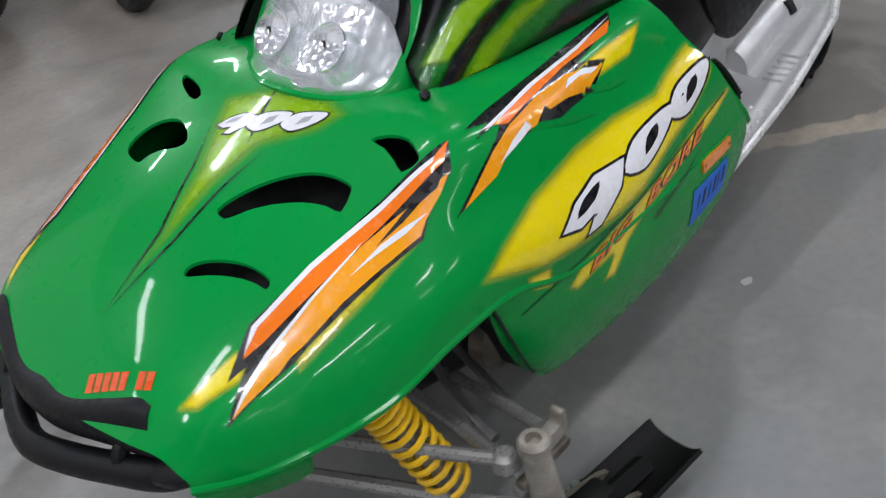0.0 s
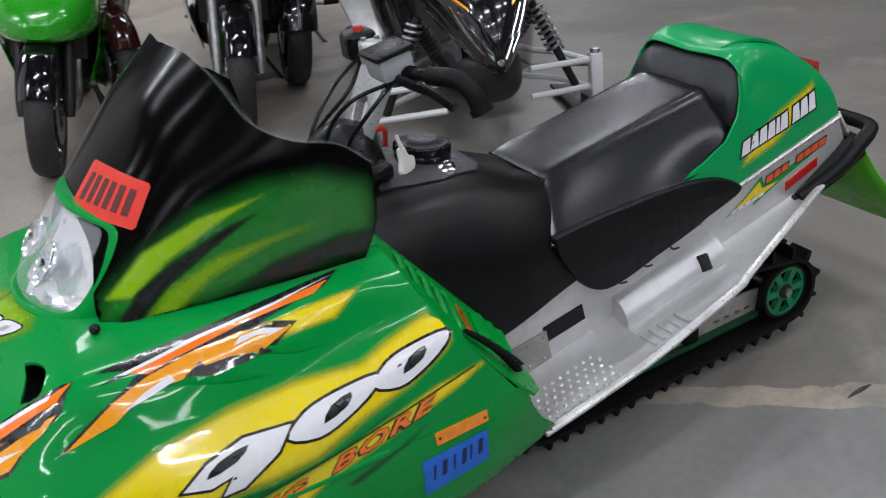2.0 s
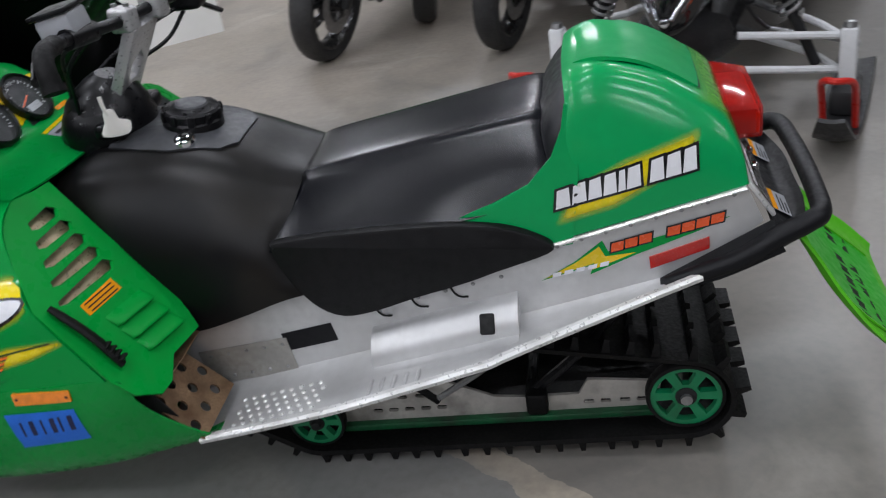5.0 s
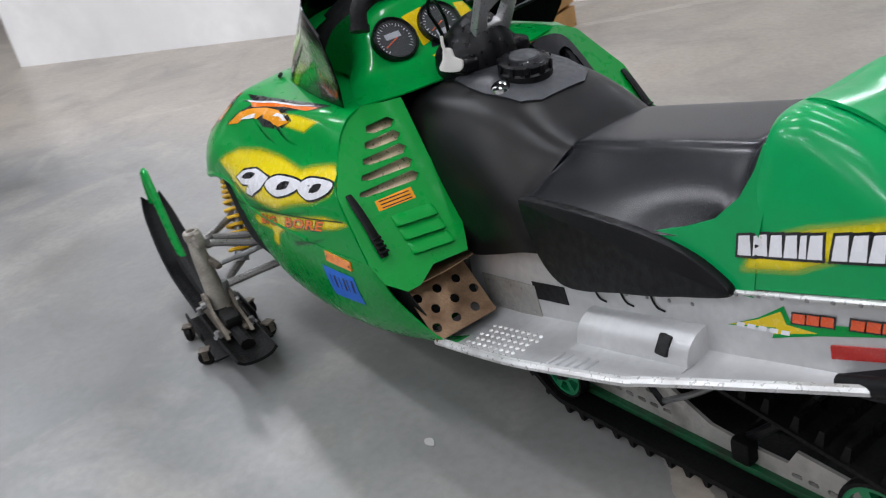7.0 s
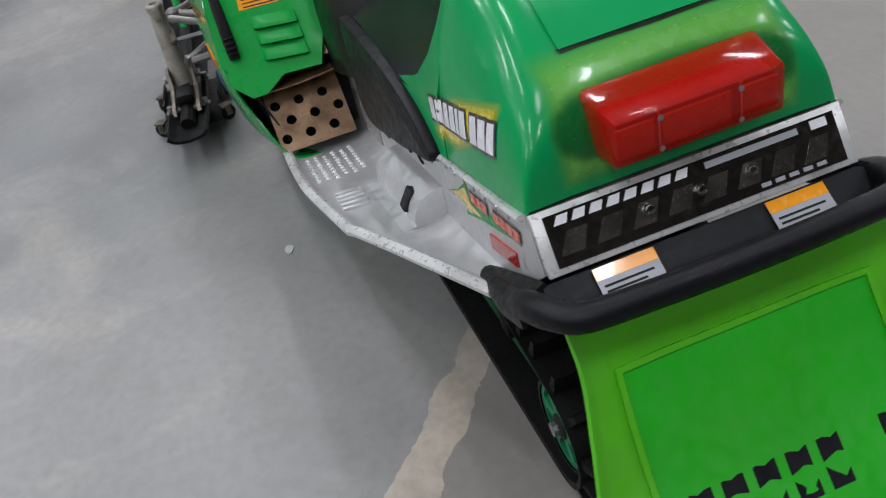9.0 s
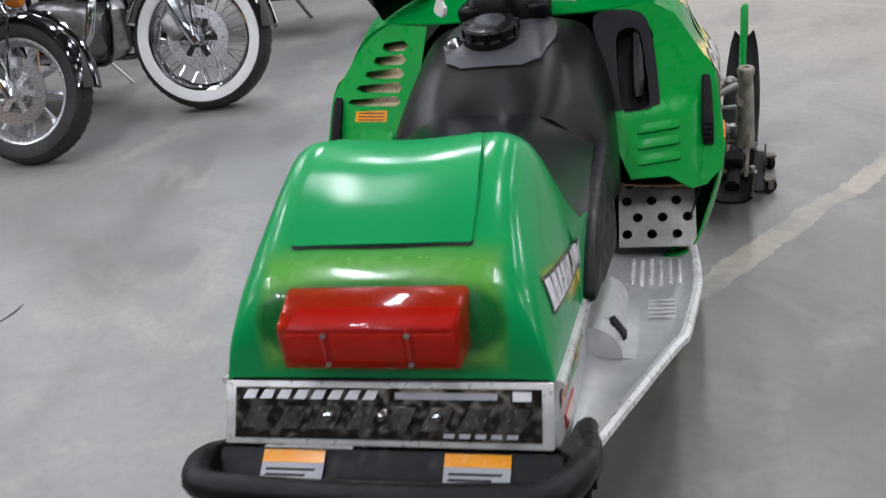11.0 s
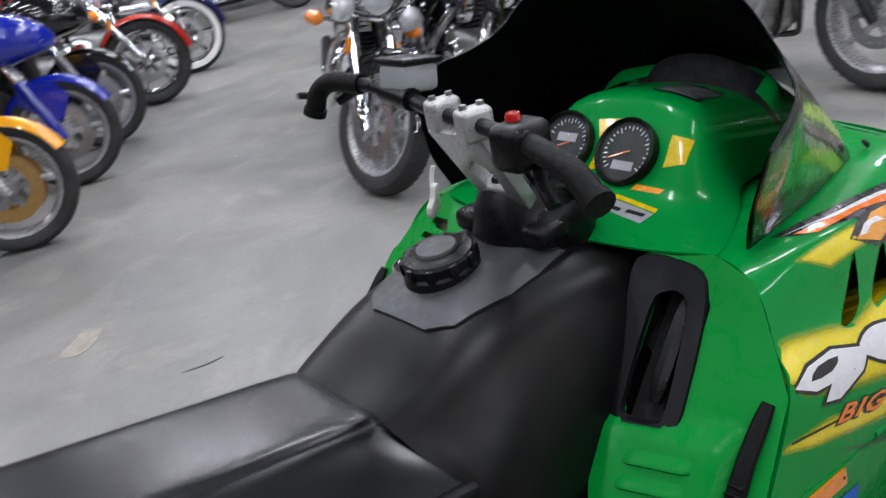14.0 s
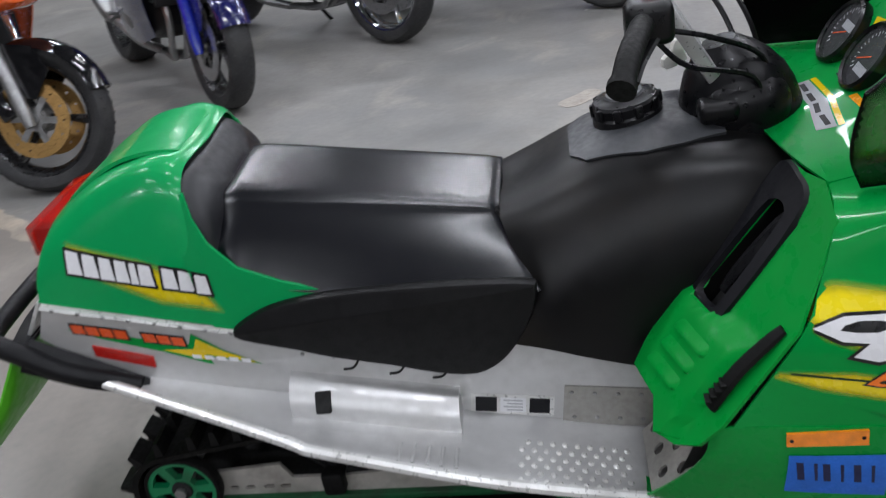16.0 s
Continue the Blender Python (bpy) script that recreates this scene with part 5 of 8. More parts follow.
tunnel = part("tunnel", own, alu, sled, "bare aluminium tunnel")
for s in (-1, 1):
    rail = part("tunnel_rail", tube([(-0.36, s * 0.209, rail_z(-0.36) - 0.004), (-0.18, s * 0.209, rail_z(-0.18) - 0.004), (0.0, s * 0.209, rail_z(0.0) - 0.004)], 0.010, 8, 4, flat=0.55), alu_white, tunnel, "pale riveted edge rail")
    for k in range(8):
        x = -0.33 + 0.044 * k
        part("rivet", lathe([(0, 0.002), (0.003, 0.0015), (0.004, 0)], 8, Matrix.Translation((x, s * 0.2195, rail_z(x) - 0.004)) @ Matrix.Rotation(radians(-90 * s), 4, "X")), steel, rail)
    # running board with a raised edge
    own = surface([[(x, 0.204, board_z(x) - 0.010 * min(1, (e - 0.204) / 0.12)), (x, 0.204 + 0.25 * (e - 0.204), board_z(x) - 0.020 * min(1, (e - 0.204) / 0.12)), (x, 0.204 + 0.65 * (e - 0.204), board_z(x) - 0.021 * min(1, (e - 0.204) / 0.12)), (x, 0.204 + 0.88 * (e - 0.204), board_z(x) - 0.017 * min(1, (e - 0.204) / 0.12)), (x, e, board_z(x))] for x, e in ((-1.15, 0.36), (-1.0, 0.392), (-0.75, 0.390), (-0.60, 0.374), (-0.475, 0.359), (-0.455, 0.355), (-0.435, 0.346), (-0.35, 0.318), (-0.25, 0.287), (-0.16, 0.259), (-0.08, 0.236))], 4, 4, False)
    board = part("running_board", flipped(thick(own, 0.004), s), alu, sled, "aluminium running board with punched grip")
    board_tree = tree_of(board)

    def board_top(x, y, s=s, tree=board_tree):
        return tree.ray_cast(Vector((x, s * y, 1)), Vector((0, 0, -1)))[0].z

    edge = [(x, s * e, board_z(x) + 0.004) for x, e in ((-1.03, 0.394), (-0.90, 0.396), (-0.75, 0.394), (-0.60, 0.379), (-0.475, 0.364), (-0.455, 0.360), (-0.435, 0.351), (-0.35, 0.323), (-0.25, 0.292), (-0.16, 0.264), (-0.08, 0.240))]
    part("board_edge", tube(edge, 0.0105, 8, 6, flat=0.9), alu_white, board, "pale rounded board edge")
    for i in range(9):
        for j in range(6):
            x = -0.985 + 0.021 * i + (0.0105 if j % 2 else 0)
            y = 0.265 + 0.0195 * j
            part("grip_dimple", lathe([(0.0, 0.0045), (0.0035, 0.004), (0.0062, 0.0)], 8, Matrix.Translation((x, s * y, board_top(x, y) - 0.0002))), alu_white, board)
    for k in range(5):
        x = -0.70 + 0.024 * k
        part("board_rib", tube([(x, s * 0.30, board_top(x, 0.30) + 0.001), (x, s * 0.35, board_top(x, 0.35) + 0.001)], 0.004, 6, 1), alu, board)
    # half-round cover along the tunnel foot
    own = bmesh.new()
    prof = [(0.204 + 0.058 * math.sin(a), 0.054 * math.cos(a) - 0.008) for a in [radians(8 * k) for k in range(0, 13)]] + [(0.292, -0.0185)]
    rings = []
    for x in (-0.705, -0.68, -0.60, -0.50, -0.42, -0.412):
        rings.append([own.verts.new((x, s * y, board_z(x) + z)) for y, z in prof])
    for x, ring in ((-0.705, rings[0]), (-0.412, rings[-1])):
        own.faces.new(ring + [own.verts.new((x, s * 0.2052, board_z(x) - 0.018))])
    for a, b in zip(rings, rings[1:]):
        for j in range(len(prof) - 1):
            own.faces.new((a[j], a[j + 1], b[j + 1], b[j]))
    cover = part("cooler_cover", thick(own, 0.003), alu, board, "half-round aluminium cover")
    own = block(-0.485, -0.457, -0.020, 0.020, -0.012, 0.006, 0.004, m=Matrix.Translation((0, s * 0.254, board_z(-0.459) + 0.017)) @ Matrix.Rotation(radians(-s * 58), 4, "X"))
    part("cover_slot", own, dark, cover, "dark slot in the cover")
    # side plate, vent label, bracket
    lx, lz, half, lean = (-0.794, 0.328, 0.074, -8) if s > 0 else (-0.840, 0.360, 0.055, -11)
    here = Matrix.Translation((lx, s * 0.2055, lz)) @ Matrix.Rotation(radians(lean), 4, "Y")
    vent = part("vent_label", block(-half, half, -0.001, 0.001, -0.021, 0.021, m=here), alu_white if s > 0 else ink, tunnel, "small label on the tunnel")
    if s > 0:
        for a, c, tint in ((-0.066, -0.030, ink), (-0.024, 0.022, white_decal), (0.028, 0.066, ink)):
            part("label_field", block(a, c, 0.0013, 0.0019, -0.016, 0.016, m=here), tint, vent)
        for k in range(4):
            part("label_bar", block(-0.018, 0.016 - 0.006 * (k % 2), 0.0020, 0.0024, 0.009 - 0.007 * k, 0.0115 - 0.007 * k, m=here), label_grey, vent)
    plate_ob = part("doubler_plate", block(-1.08, -0.882, s * 0.2065 - 0.0015, s * 0.2065 + 0.0015, board_z(-0.98) - 0.005, board_z(-0.98) + 0.078, 0.001, m=Matrix.Translation((-0.98, 0, 0.3)) @ Matrix.Rotation(radians(-8), 4, "Y") @ Matrix.Translation((0.98, 0, -0.3))), alu_worn, tunnel, "riveted doubler plate")
    for k in range(10):
        x, z = -1.06 + 0.04 * (k % 5), board_z(-0.98) + (0.010 if k < 5 else 0.064) + 0.14 * (0.04 * (k % 5) - 0.08)
        part("rivet", lathe([(0, 0.0025), (0.003, 0.002), (0.0042, 0)], 8, Matrix.Translation((x, s * 0.208, z)) @ Matrix.Rotation(radians(-90 * s), 4, "X")), steel, plate_ob)
    for k in range(5):
        x = -0.66 + 0.055 * k
        part("rivet", lathe([(0, 0.0025), (0.003, 0.002), (0.0045, 0)], 8, Matrix.Translation((x, s * 0.2052, board_z(x) + 0.085)) @ Matrix.Rotation(radians(-90 * s), 4, "X")), steel, tunnel)
    for x in (-0.69, -0.615, -0.535):
        z = board_z(x) + 0.085
        part("tunnel_hook", tube([(x - 0.008, s * 0.2062, z + 0.030), (x - 0.002, s * 0.2066, z), (x + 0.010, s * 0.2068, z - 0.016), (x + 0.028, s * 0.2066, z - 0.018)], 0.0022, 6, 4), dark, tunnel)
    # foot well: sloping perforated plate
    foot = plate([(-0.085, 0), (0.085, 0), (0.085, 0.165), (-0.085, 0.165)], 0.004, hollow=[circle(-0.055 + 0.055 * (k % 3) + (0.012 if (k // 3) % 2 else -0.012), 0.03 + 0.04 * (k // 3), 0.0115, 12) for k in range(9)] + [circle(-0.06 + 0.05 * k, 0.148, 0.009, 10) for k in range(3)])
    foot.transform(Matrix.Translation((-1.018, s * 0.318, board_z(-1.018) + 0.006)) @ Matrix(((0, -0.707, 0.707, 0), (1, 0, 0, 0), (0, 0.707, 0.707, 0), (0, 0, 0, 1))))
    part("foot_plate", foot, alu_worn if s > 0 else rusty, sled, "perforated metal foot rest")
    # the well's shade is painted: its walls are near-black
    part("foot_well", flipped(thick(surface([[(-1.13, 0.205, 0.24), (-1.13, 0.205, 0.42)], [(-1.17, 0.30, 0.23), (-1.17, 0.30, 0.44)], [(-1.15, 0.395, 0.25), (-1.15, 0.425, 0.44)], [(-1.05, 0.378, 0.275), (-1.09, 0.425, 0.42)]], 4, 3, False), 0.003), s), dark, sled, "inside of the foot well, its shade put into near-black colour")
    part("foot_shelf", thick(surface([[(-1.045, s * 0.21, 0.418), (-1.06, s * 0.32, 0.40), (-1.075, s * 0.415, 0.395)], [(-1.16, s * 0.21, 0.418), (-1.16, s * 0.32, 0.40), (-1.16, s * 0.415, 0.395)]], 2, 3, False), 0.003), rusty, sled, "brown metal edge over the foot well")

# ---- track and rear suspension ----
TURN = [(-0.105, 0.153, 0.082), (-0.885, 0.112, 0.065), (-1.16, 0.31, 0.085)]


def belt_points(grow=0.004, step=0.012):
    """Walks round the loop: rear wheel, along the ground to the front idler, up to the driver and back."""
    pts = []
    c = [Vector((x, z)) for x, z, r in TURN]
    r = [q[2] + grow for q in TURN]
    ang = []
    for i in range(3):
        j = (i + 1) % 3
        d = c[j] - c[i]
        # outer tangent on the side left of the way clockwise seen from -y
        base = math.atan2(d.y, d.x)
        off = math.acos(max(-1, min(1, (r[i] - r[j]) / d.length)))
        ang.append(base + off)
    for i in range(3):
        j = (i + 1) % 3
        a0, a1 = ang[i - 1], ang[i]
        while a1 > a0:
            a1 -= 2 * math.pi
        while a0 - a1 > 2 * math.pi:
            a1 += 2 * math.pi
        n = max(2, int((a0 - a1) * r[i] / step))
        for k in range(n):
            a = a0 + (a1 - a0) * k / n
            pts.append((c[i] + r[i] * Vector((math.cos(a), math.sin(a))), Vector((math.cos(a), math.sin(a)))))
        a = ang[i]
        u = Vector((math.cos(a), math.sin(a)))
        p, q = c[i] + r[i] * u, c[j] + r[j] * u
        n = max(2, int((q - p).length / step))
        for k in range(n):
            pts.append((p.lerp(q, k / n), u))
    return pts



loop = belt_points()
if sum(a[0].x * b[0].y - b[0].x * a[0].y for a, b in zip(loop, loop[1:])) == 0:
    loop = loop[::-1]
own = bmesh.new()
ring = []
for p, u in loop:
    q = p + 0.011 * u
    ring.append([own.verts.new((p.x, -0.188, p.y)), own.verts.new((q.x, -0.19, q.y)), own.verts.new((q.x, 0.19, q.y)), own.verts.new((p.x, 0.188, p.y))])
for a, b in zip(ring, ring[1:] + ring[:1]):
    for j in range(4):
        own.faces.new((a[j], a[(j + 1) % 4], b[(j + 1) % 4], b[j]))
track = part("track", own, rubber, sled, "black rubber track with tall lugs")
length = [0.0]
for a, b in zip(loop, loop[1:]):
    length.append(length[-1] + (b[0] - a[0]).length)
lug_mesh = None
pitch = 0.052
for k in range(int(length[-1] / pitch)):
    i = min(range(len(length)), key=lambda j: abs(length[j] - k * pitch))
    p, u = loop[i]
    if p.y > 0.34 and -1.05 < p.x < -0.2:
        continue
    if lug_mesh is None:
        own = bmesh.new()
        for y0, y1 in ((-0.185, -0.115), (-0.10, -0.045), (-0.03, 0.03), (0.045, 0.10), (0.115, 0.185)):
            b0 = block(-0.009, 0.009, y0, y1, 0.0, 0.030, 0.0)
            for v in b0.verts:
                if v.co.z > 0.01:
                    v.co.x *= 0.55
                    v.co.y = (y0 + y1) / 2 + (v.co.y - (y0 + y1) / 2) * 0.86
            merge(own, b0)
        first = part("track_lug", own, rubber, track, smooth=False)
        lug_mesh = first.data
        ob = first
    else:
        ob = new("track_lug", lug_mesh)
        ob.parent = track
    q = p + 0.010 * u
    ob.matrix_local = Matrix.Translation((q.x, 0, q.y)) @ Matrix.Rotation(math.atan2(u.x, u.y), 4, "Y")


def wheel(name, x, y, z, r, s):
    """A spoked green plastic idler wheel, its face towards s."""
    holes = []
    for k in range(6):
        a0, a1 = 2 * math.pi * k / 6 + 0.17, 2 * math.pi * (k + 1) / 6 - 0.17
        ri, ro = r * 0.36, r * 0.76
        holes.append([(ro * math.cos(a0 + (a1 - a0) * j / 5), ro * math.sin(a0 + (a1 - a0) * j / 5)) for j in range(6)] + [(ri * math.cos(a1 - 0.12), ri * math.sin(a1 - 0.12)), (ri * math.cos(a0 + 0.12), ri * math.sin(a0 + 0.12))])
    m = Matrix.Translation((x, y, z)) @ Matrix.Rotation(radians(-90 * s), 4, "X")
    own = plate(circle(0, 0, r * 0.90, 36), 0.016, hollow=holes)
    own.transform(m @ Matrix.Translation((0, 0, -0.006)))
    w = part(name, own, wheel_green, sled, "green plastic idler wheel with a rubber rim", sharp=30)
    part("tyre", lathe([(r * 0.86, -0.014), (r * 0.97, -0.014), (r, -0.008), (r, 0.008), (r * 0.97, 0.013), (r * 0.88, 0.013)], 36, m), rubber, w, "black rubber rim")
    part("hub", lathe([(0, 0.024), (0.010, 0.024), (0.012, 0.016), (r * 0.26, 0.014), (r * 0.30, 0.0)], 20, m), dark, w)
    return w


rail_metal = material("dirty_rail_alloy", (0.50, 0.48, 0.44), 0.45, metal=0.4, vary=0.15, scale=12, dirt_or_sheen=(0.10, 0.085, 0.07), dirt_amount=0.7, dirt_scale=11)
shoe_green = material("dull_green_plastic", (0.004, 0.075, 0.025), 0.5, vary=0.25, scale=12, dirt_or_sheen=(0.015, 0.015, 0.012), dirt_amount=0.7, dirt_scale=14)
for s in (-1, 1):
    wheel("idler_wheel", -0.105, s * 0.165, 0.153, 0.080, s)
    wheel("idler_wheel", -0.885, s * 0.165, 0.112, 0.063, s)
    # slide rail with lightening holes
    rail = [(-0.93, 0.16), (-0.86, 0.064), (-0.16, 0.088), (-0.15, 0.155), (-0.30, 0.165), (-0.32, 0.128), (-0.43, 0.124), (-0.50, 0.128), (-0.62, 0.182), (-0.74, 0.184), (-0.80, 0.135), (-0.87, 0.18)]
    own = plate(rail, 0.008, hollow=[[(u - 0.009, v - 0.005), (u + 0.009, v - 0.005), (u + 0.012, v), (u + 0.009, v + 0.005), (u - 0.009, v + 0.005), (u - 0.012, v)] for u, v in [(-0.76 + 0.036 * k, 0.100 + 0.0012 * k) for k in range(5)] + [(-0.70, 0.135), (-0.66, 0.137), (-0.30, 0.108), (-0.265, 0.109), (-0.225, 0.110), (-0.19, 0.111)]])
    own.transform(Matrix(((1, 0, 0, 0), (0, 0, 1, 0), (0, 1, 0, 0), (0, 0, 0, 1))))
    own.transform(Matrix.Translation((0, s * 0.125, 0)))
    slide = part("slide_rail", own, rail_metal, sled, "aluminium slide rail with round holes")
    part("slide_shoe", block(-0.86, -0.16, s * 0.125 - 0.016, s * 0.125 + 0.022, 0.054, 0.071, 0.004, m=Matrix.Translation((-0.86, 0, 0.06)) @ Matrix.Rotation(radians(-1.9), 4, "Y") @ Matrix.Translation((0.86, 0, -0.06))), shoe_green, slide, "green plastic slide shoe")
    part("rear_arm", tube([(-0.42, s * 0.12, 0.13), (-0.30, s * 0.13, 0.25), (-0.22, s * 0.14, 0.36)], 0.011, 8, 3), plastic, sled, "black rear suspension arm")
    part("torsion_spring", tube([(-0.62, s * 0.125, 0.13), (-0.52, s * 0.13, 0.20), (-0.44, s * 0.135, 0.27)], 0.007, 8, 3), steel, sled, "steel torsion spring")
    part("front_arm", tube([(-0.86, s * 0.12, 0.30), (-0.72, s * 0.12, 0.21), (-0.62, s * 0.12, 0.12)], 0.012, 8, 3), plastic, sled, "black front suspension arm")
    part("bump_block", block(-0.43, -0.385, s * 0.14 - 0.014, s * 0.14 + 0.02, 0.095, 0.15, 0.008), rubber, sled, "black rubber block on the rail")
part("rear_axle", tube([(-0.105, -0.19, 0.153), (-0.105, 0.19, 0.153)], 0.012, 10, 1), steel, sled, "steel rear axle")
part("cross_shaft", tube([(-0.42, -0.14, 0.135), (-0.42, 0.14, 0.135)], 0.012, 8, 1), plastic, sled, "black cross shaft")
part("rear_shock", tube([(-0.60, 0, 0.16), (-0.35, 0, 0.33)], 0.03, 10, 1), plastic, sled, "black rear shock absorber")

# ---- steering ----
turned = Matrix.Translation((-1.105, 0.015, 0)) @ Matrix.Rotation(radians(-13), 4, "Z") @ Matrix.Translation((1.105, -0.015, 0))
post = part("handlebar_riser", plate([(-0.050, 0.0), (0.050, 0.0), (0.060, 0.205), (-0.060, 0.205)], 0.024, Matrix.Translation((-1.215, 0.010, 0.80)) @ Matrix(((0, 0.50, 0.866, 0), (1, 0, 0, 0), (0, 0.866, -0.50, 0), (0, 0, 0, 1))), 0.004, hollow=[[(-0.02, 0.08), (0.02, 0.08), (0.028, 0.12), (0, 0.145), (-0.028, 0.12)]]), machined, sled, "machined aluminium handlebar riser")
for y in (-0.033, 0.063):
    part("bar_clamp", block(-1.130, -1.080, y - 0.019, y + 0.019, 0.962, 1.011, 0.009, seg=3, m=turned), machined, post, "aluminium bar clamp")
    for dx in (-0.014, 0.014):
        part("clamp_bolt", lathe([(0, 0.007), (0.0055, 0.007), (0.006, 0.0)], 10, turned @ Matrix.Translation((-1.105 + dx, y, 1.010))), steel, post)
bars = [(-1.096, -0.362, 0.972), (-1.104, -0.352, 1.000), (-1.116, -0.322, 1.016), (-1.132, -0.26, 1.012), (-1.138, -0.17, 1.000), (-1.120, -0.06, 0.988), (-1.100, 0.04, 0.987), (-1.076, 0.15, 0.984), (-1.056, 0.225, 0.980), (-1.034, 0.30, 0.970), (-1.020, 0.345, 0.948)]
handlebar = part("handlebar", tube(bars, 0.0115, 12, 6), plastic, sled, "black handlebar with hooked ends")
for b in (bars[:4], bars[:-4:-1] + [(-1.062, 0.205, 0.981)]):
    g = part("grip", tube(b, 0.0172, 12, 5), rubber, handlebar, "black rubber grip")
    d = (Vector(b[0]) - Vector(b[1])).normalized() * 0.012
    part("grip_end", tube([b[0], Vector(b[0]) + d], 0.0205, 14, 1), rubber, g)
tilt = Matrix.Translation((-1.157, -0.163, 1.0)) @ Matrix.Rotation(radians(-10), 4, "Y")
brake = part("brake_reservoir", block(-0.035, 0.035, -0.036, 0.036, 0.0, 0.045, 0.010, m=tilt), label_grey, handlebar, "grey brake fluid reservoir")
part("reservoir_lid", block(-0.040, 0.040, -0.041, 0.041, 0.044, 0.054, 0.004, m=tilt), plastic, brake, "black reservoir lid")
part("brake_perch", tube([(-1.142, -0.205, 1.003), (-1.132, -0.125, 0.995)], 0.019, 12, 1), plastic, handlebar)
part("brake_lever", tube([(-1.165, -0.17, 1.000), (-1.162, -0.25, 1.000), (-1.15, -0.30, 0.995), (-1.135, -0.345, 0.975)], 0.007, 8, 4, flat=1.4), plastic, handlebar, "black brake lever")
throttle = part("throttle_block", block(-1.108, -1.038, 0.145, 0.205, 0.945, 1.008, 0.014, seg=3, m=Matrix.Translation((0, 0, 0))), plastic, handlebar, "black throttle housing")
part("stop_button", lathe([(0, 0.018), (0.009, 0.018), (0.011, 0.014), (0.011, 0)], 14, Matrix.Translation((-1.075, 0.165, 1.000))), red_decal, throttle, "red stop button")
part("throttle_lever", tube([(-1.085, 0.19, 0.965), (-1.055, 0.225, 0.935), (-1.040, 0.255, 0.915)], 0.010, 8, 4, flat=0.6), plastic, throttle)
# boot, column and cables
part("steering_boot", lathe([(0.100, -0.03), (0.098, 0.02), (0.090, 0.055), (0.074, 0.085), (0.055, 0.108), (0.040, 0.122), (0.03, 0.130), (0, 0.130)], 24, Matrix.Translation((-1.232, 0, 0.752)) @ Matrix.Rotation(radians(16), 4, "Y")), plastic, sled, "black steering column boot")
column = part("column_cover", block(-1.305, -1.155, -0.098, 0.098, 0.715, 0.836, 0.055, seg=5), plastic, sled, "black plastic column cover")
for y in (-0.075, 0.075):
    part("cover_lug", block(-1.215, -1.150, y - 0.028, y + 0.028, 0.770, 0.806, 0.013, seg=3), plastic, column)
for pts in ([(-1.135, -0.14, 0.99), (-1.20, -0.13, 0.93), (-1.235, -0.085, 0.86), (-1.25, -0.07, 0.78)], [(-1.08, 0.16, 0.945), (-1.13, 0.14, 0.89), (-1.235, 0.085, 0.84), (-1.255, 0.08, 0.77)], [(-1.09, 0.15, 0.955), (-1.17, 0.11, 0.92), (-1.255, 0.05, 0.86), (-1.27, 0.045, 0.79)], [(-1.14, -0.14, 0.98), (-1.22, -0.10, 0.95), (-1.26, -0.05, 0.88), (-1.275, -0.04, 0.79)]):
    part("control_cable", tube(pts, 0.0045, 6, 6), plastic, handlebar, "black control cable")
tag = part("lanyard_tag", plate(rounded([(-0.026, 0.0), (0.020, -0.006), (0.030, 0.016), (0.012, 0.026), (0.006, 0.045), (-0.012, 0.045), (-0.016, 0.024)], 3), 0.010, Matrix.Translation((-1.145, -0.135, 0.800)) @ Matrix.Rotation(radians(35), 4, "Z") @ Matrix.Rotation(radians(80), 4, "X"), 0.002), white_plastic, sled, "white plastic lanyard clip")
part("lanyard_cord", tube([(-1.148, -0.14, 0.838), (-1.152, -0.142, 0.855), (-1.156, -0.138, 0.875)], 0.004, 6, 5), white_plastic, tag)

# instruments
for y in (-0.098, 0.040):
    m = Matrix.Translation((-1.428, y, 0.826)) @ Vector((0.80, 0.0, 0.60)).to_track_quat("Z", "Y").to_matrix().to_4x4() @ Matrix.Scale(1.10, 4)
    gauge = part("gauge", lathe([(0.050, -0.03), (0.054, 0.004), (0.054, 0.014), (0.050, 0.018), (0.0465, 0.014), (0.0465, 0.006)], 36, m), plastic, sled, "round black instrument with white scale")
    part("gauge_face", lathe([(0, 0.006), (0.047, 0.006)], 36, m), ink, gauge, "black dial face")
    own = bmesh.new()
    for k in range(25):
        a = radians(-130 + 260 * k / 24)
        lg = 0.008 if k % 3 == 0 else 0.0045
        block(-0.0007, 0.0007, 0.042 - lg, 0.042, 0.0064, 0.0067, bm=own, m=Matrix.Rotation(a, 4, "Z"))
    for v in own.verts:
        v.co = m @ v.co
    part("dial_scale", own, white_decal, gauge, smooth=False)
    part("dial_window", block(-0.02, 0.02, -0.008, 0.006, 0.0064, 0.0068, m=m @ Matrix.Translation((0, 0.012 if y < 0 else -0.02, 0))), label_grey, gauge)
    part("needle", block(-0.0011, 0.0011, -0.008, 0.032, 0.0072, 0.008, m=m @ Matrix.Rotation(radians(112), 4, "Z")), red_orange, gauge)
    part("gauge_glass", lathe([(0.0468, 0.012), (0.03, 0.014), (0, 0.0145)], 36, m), clear, gauge)

# ---- paint and decals, laid on the finished surfaces ----


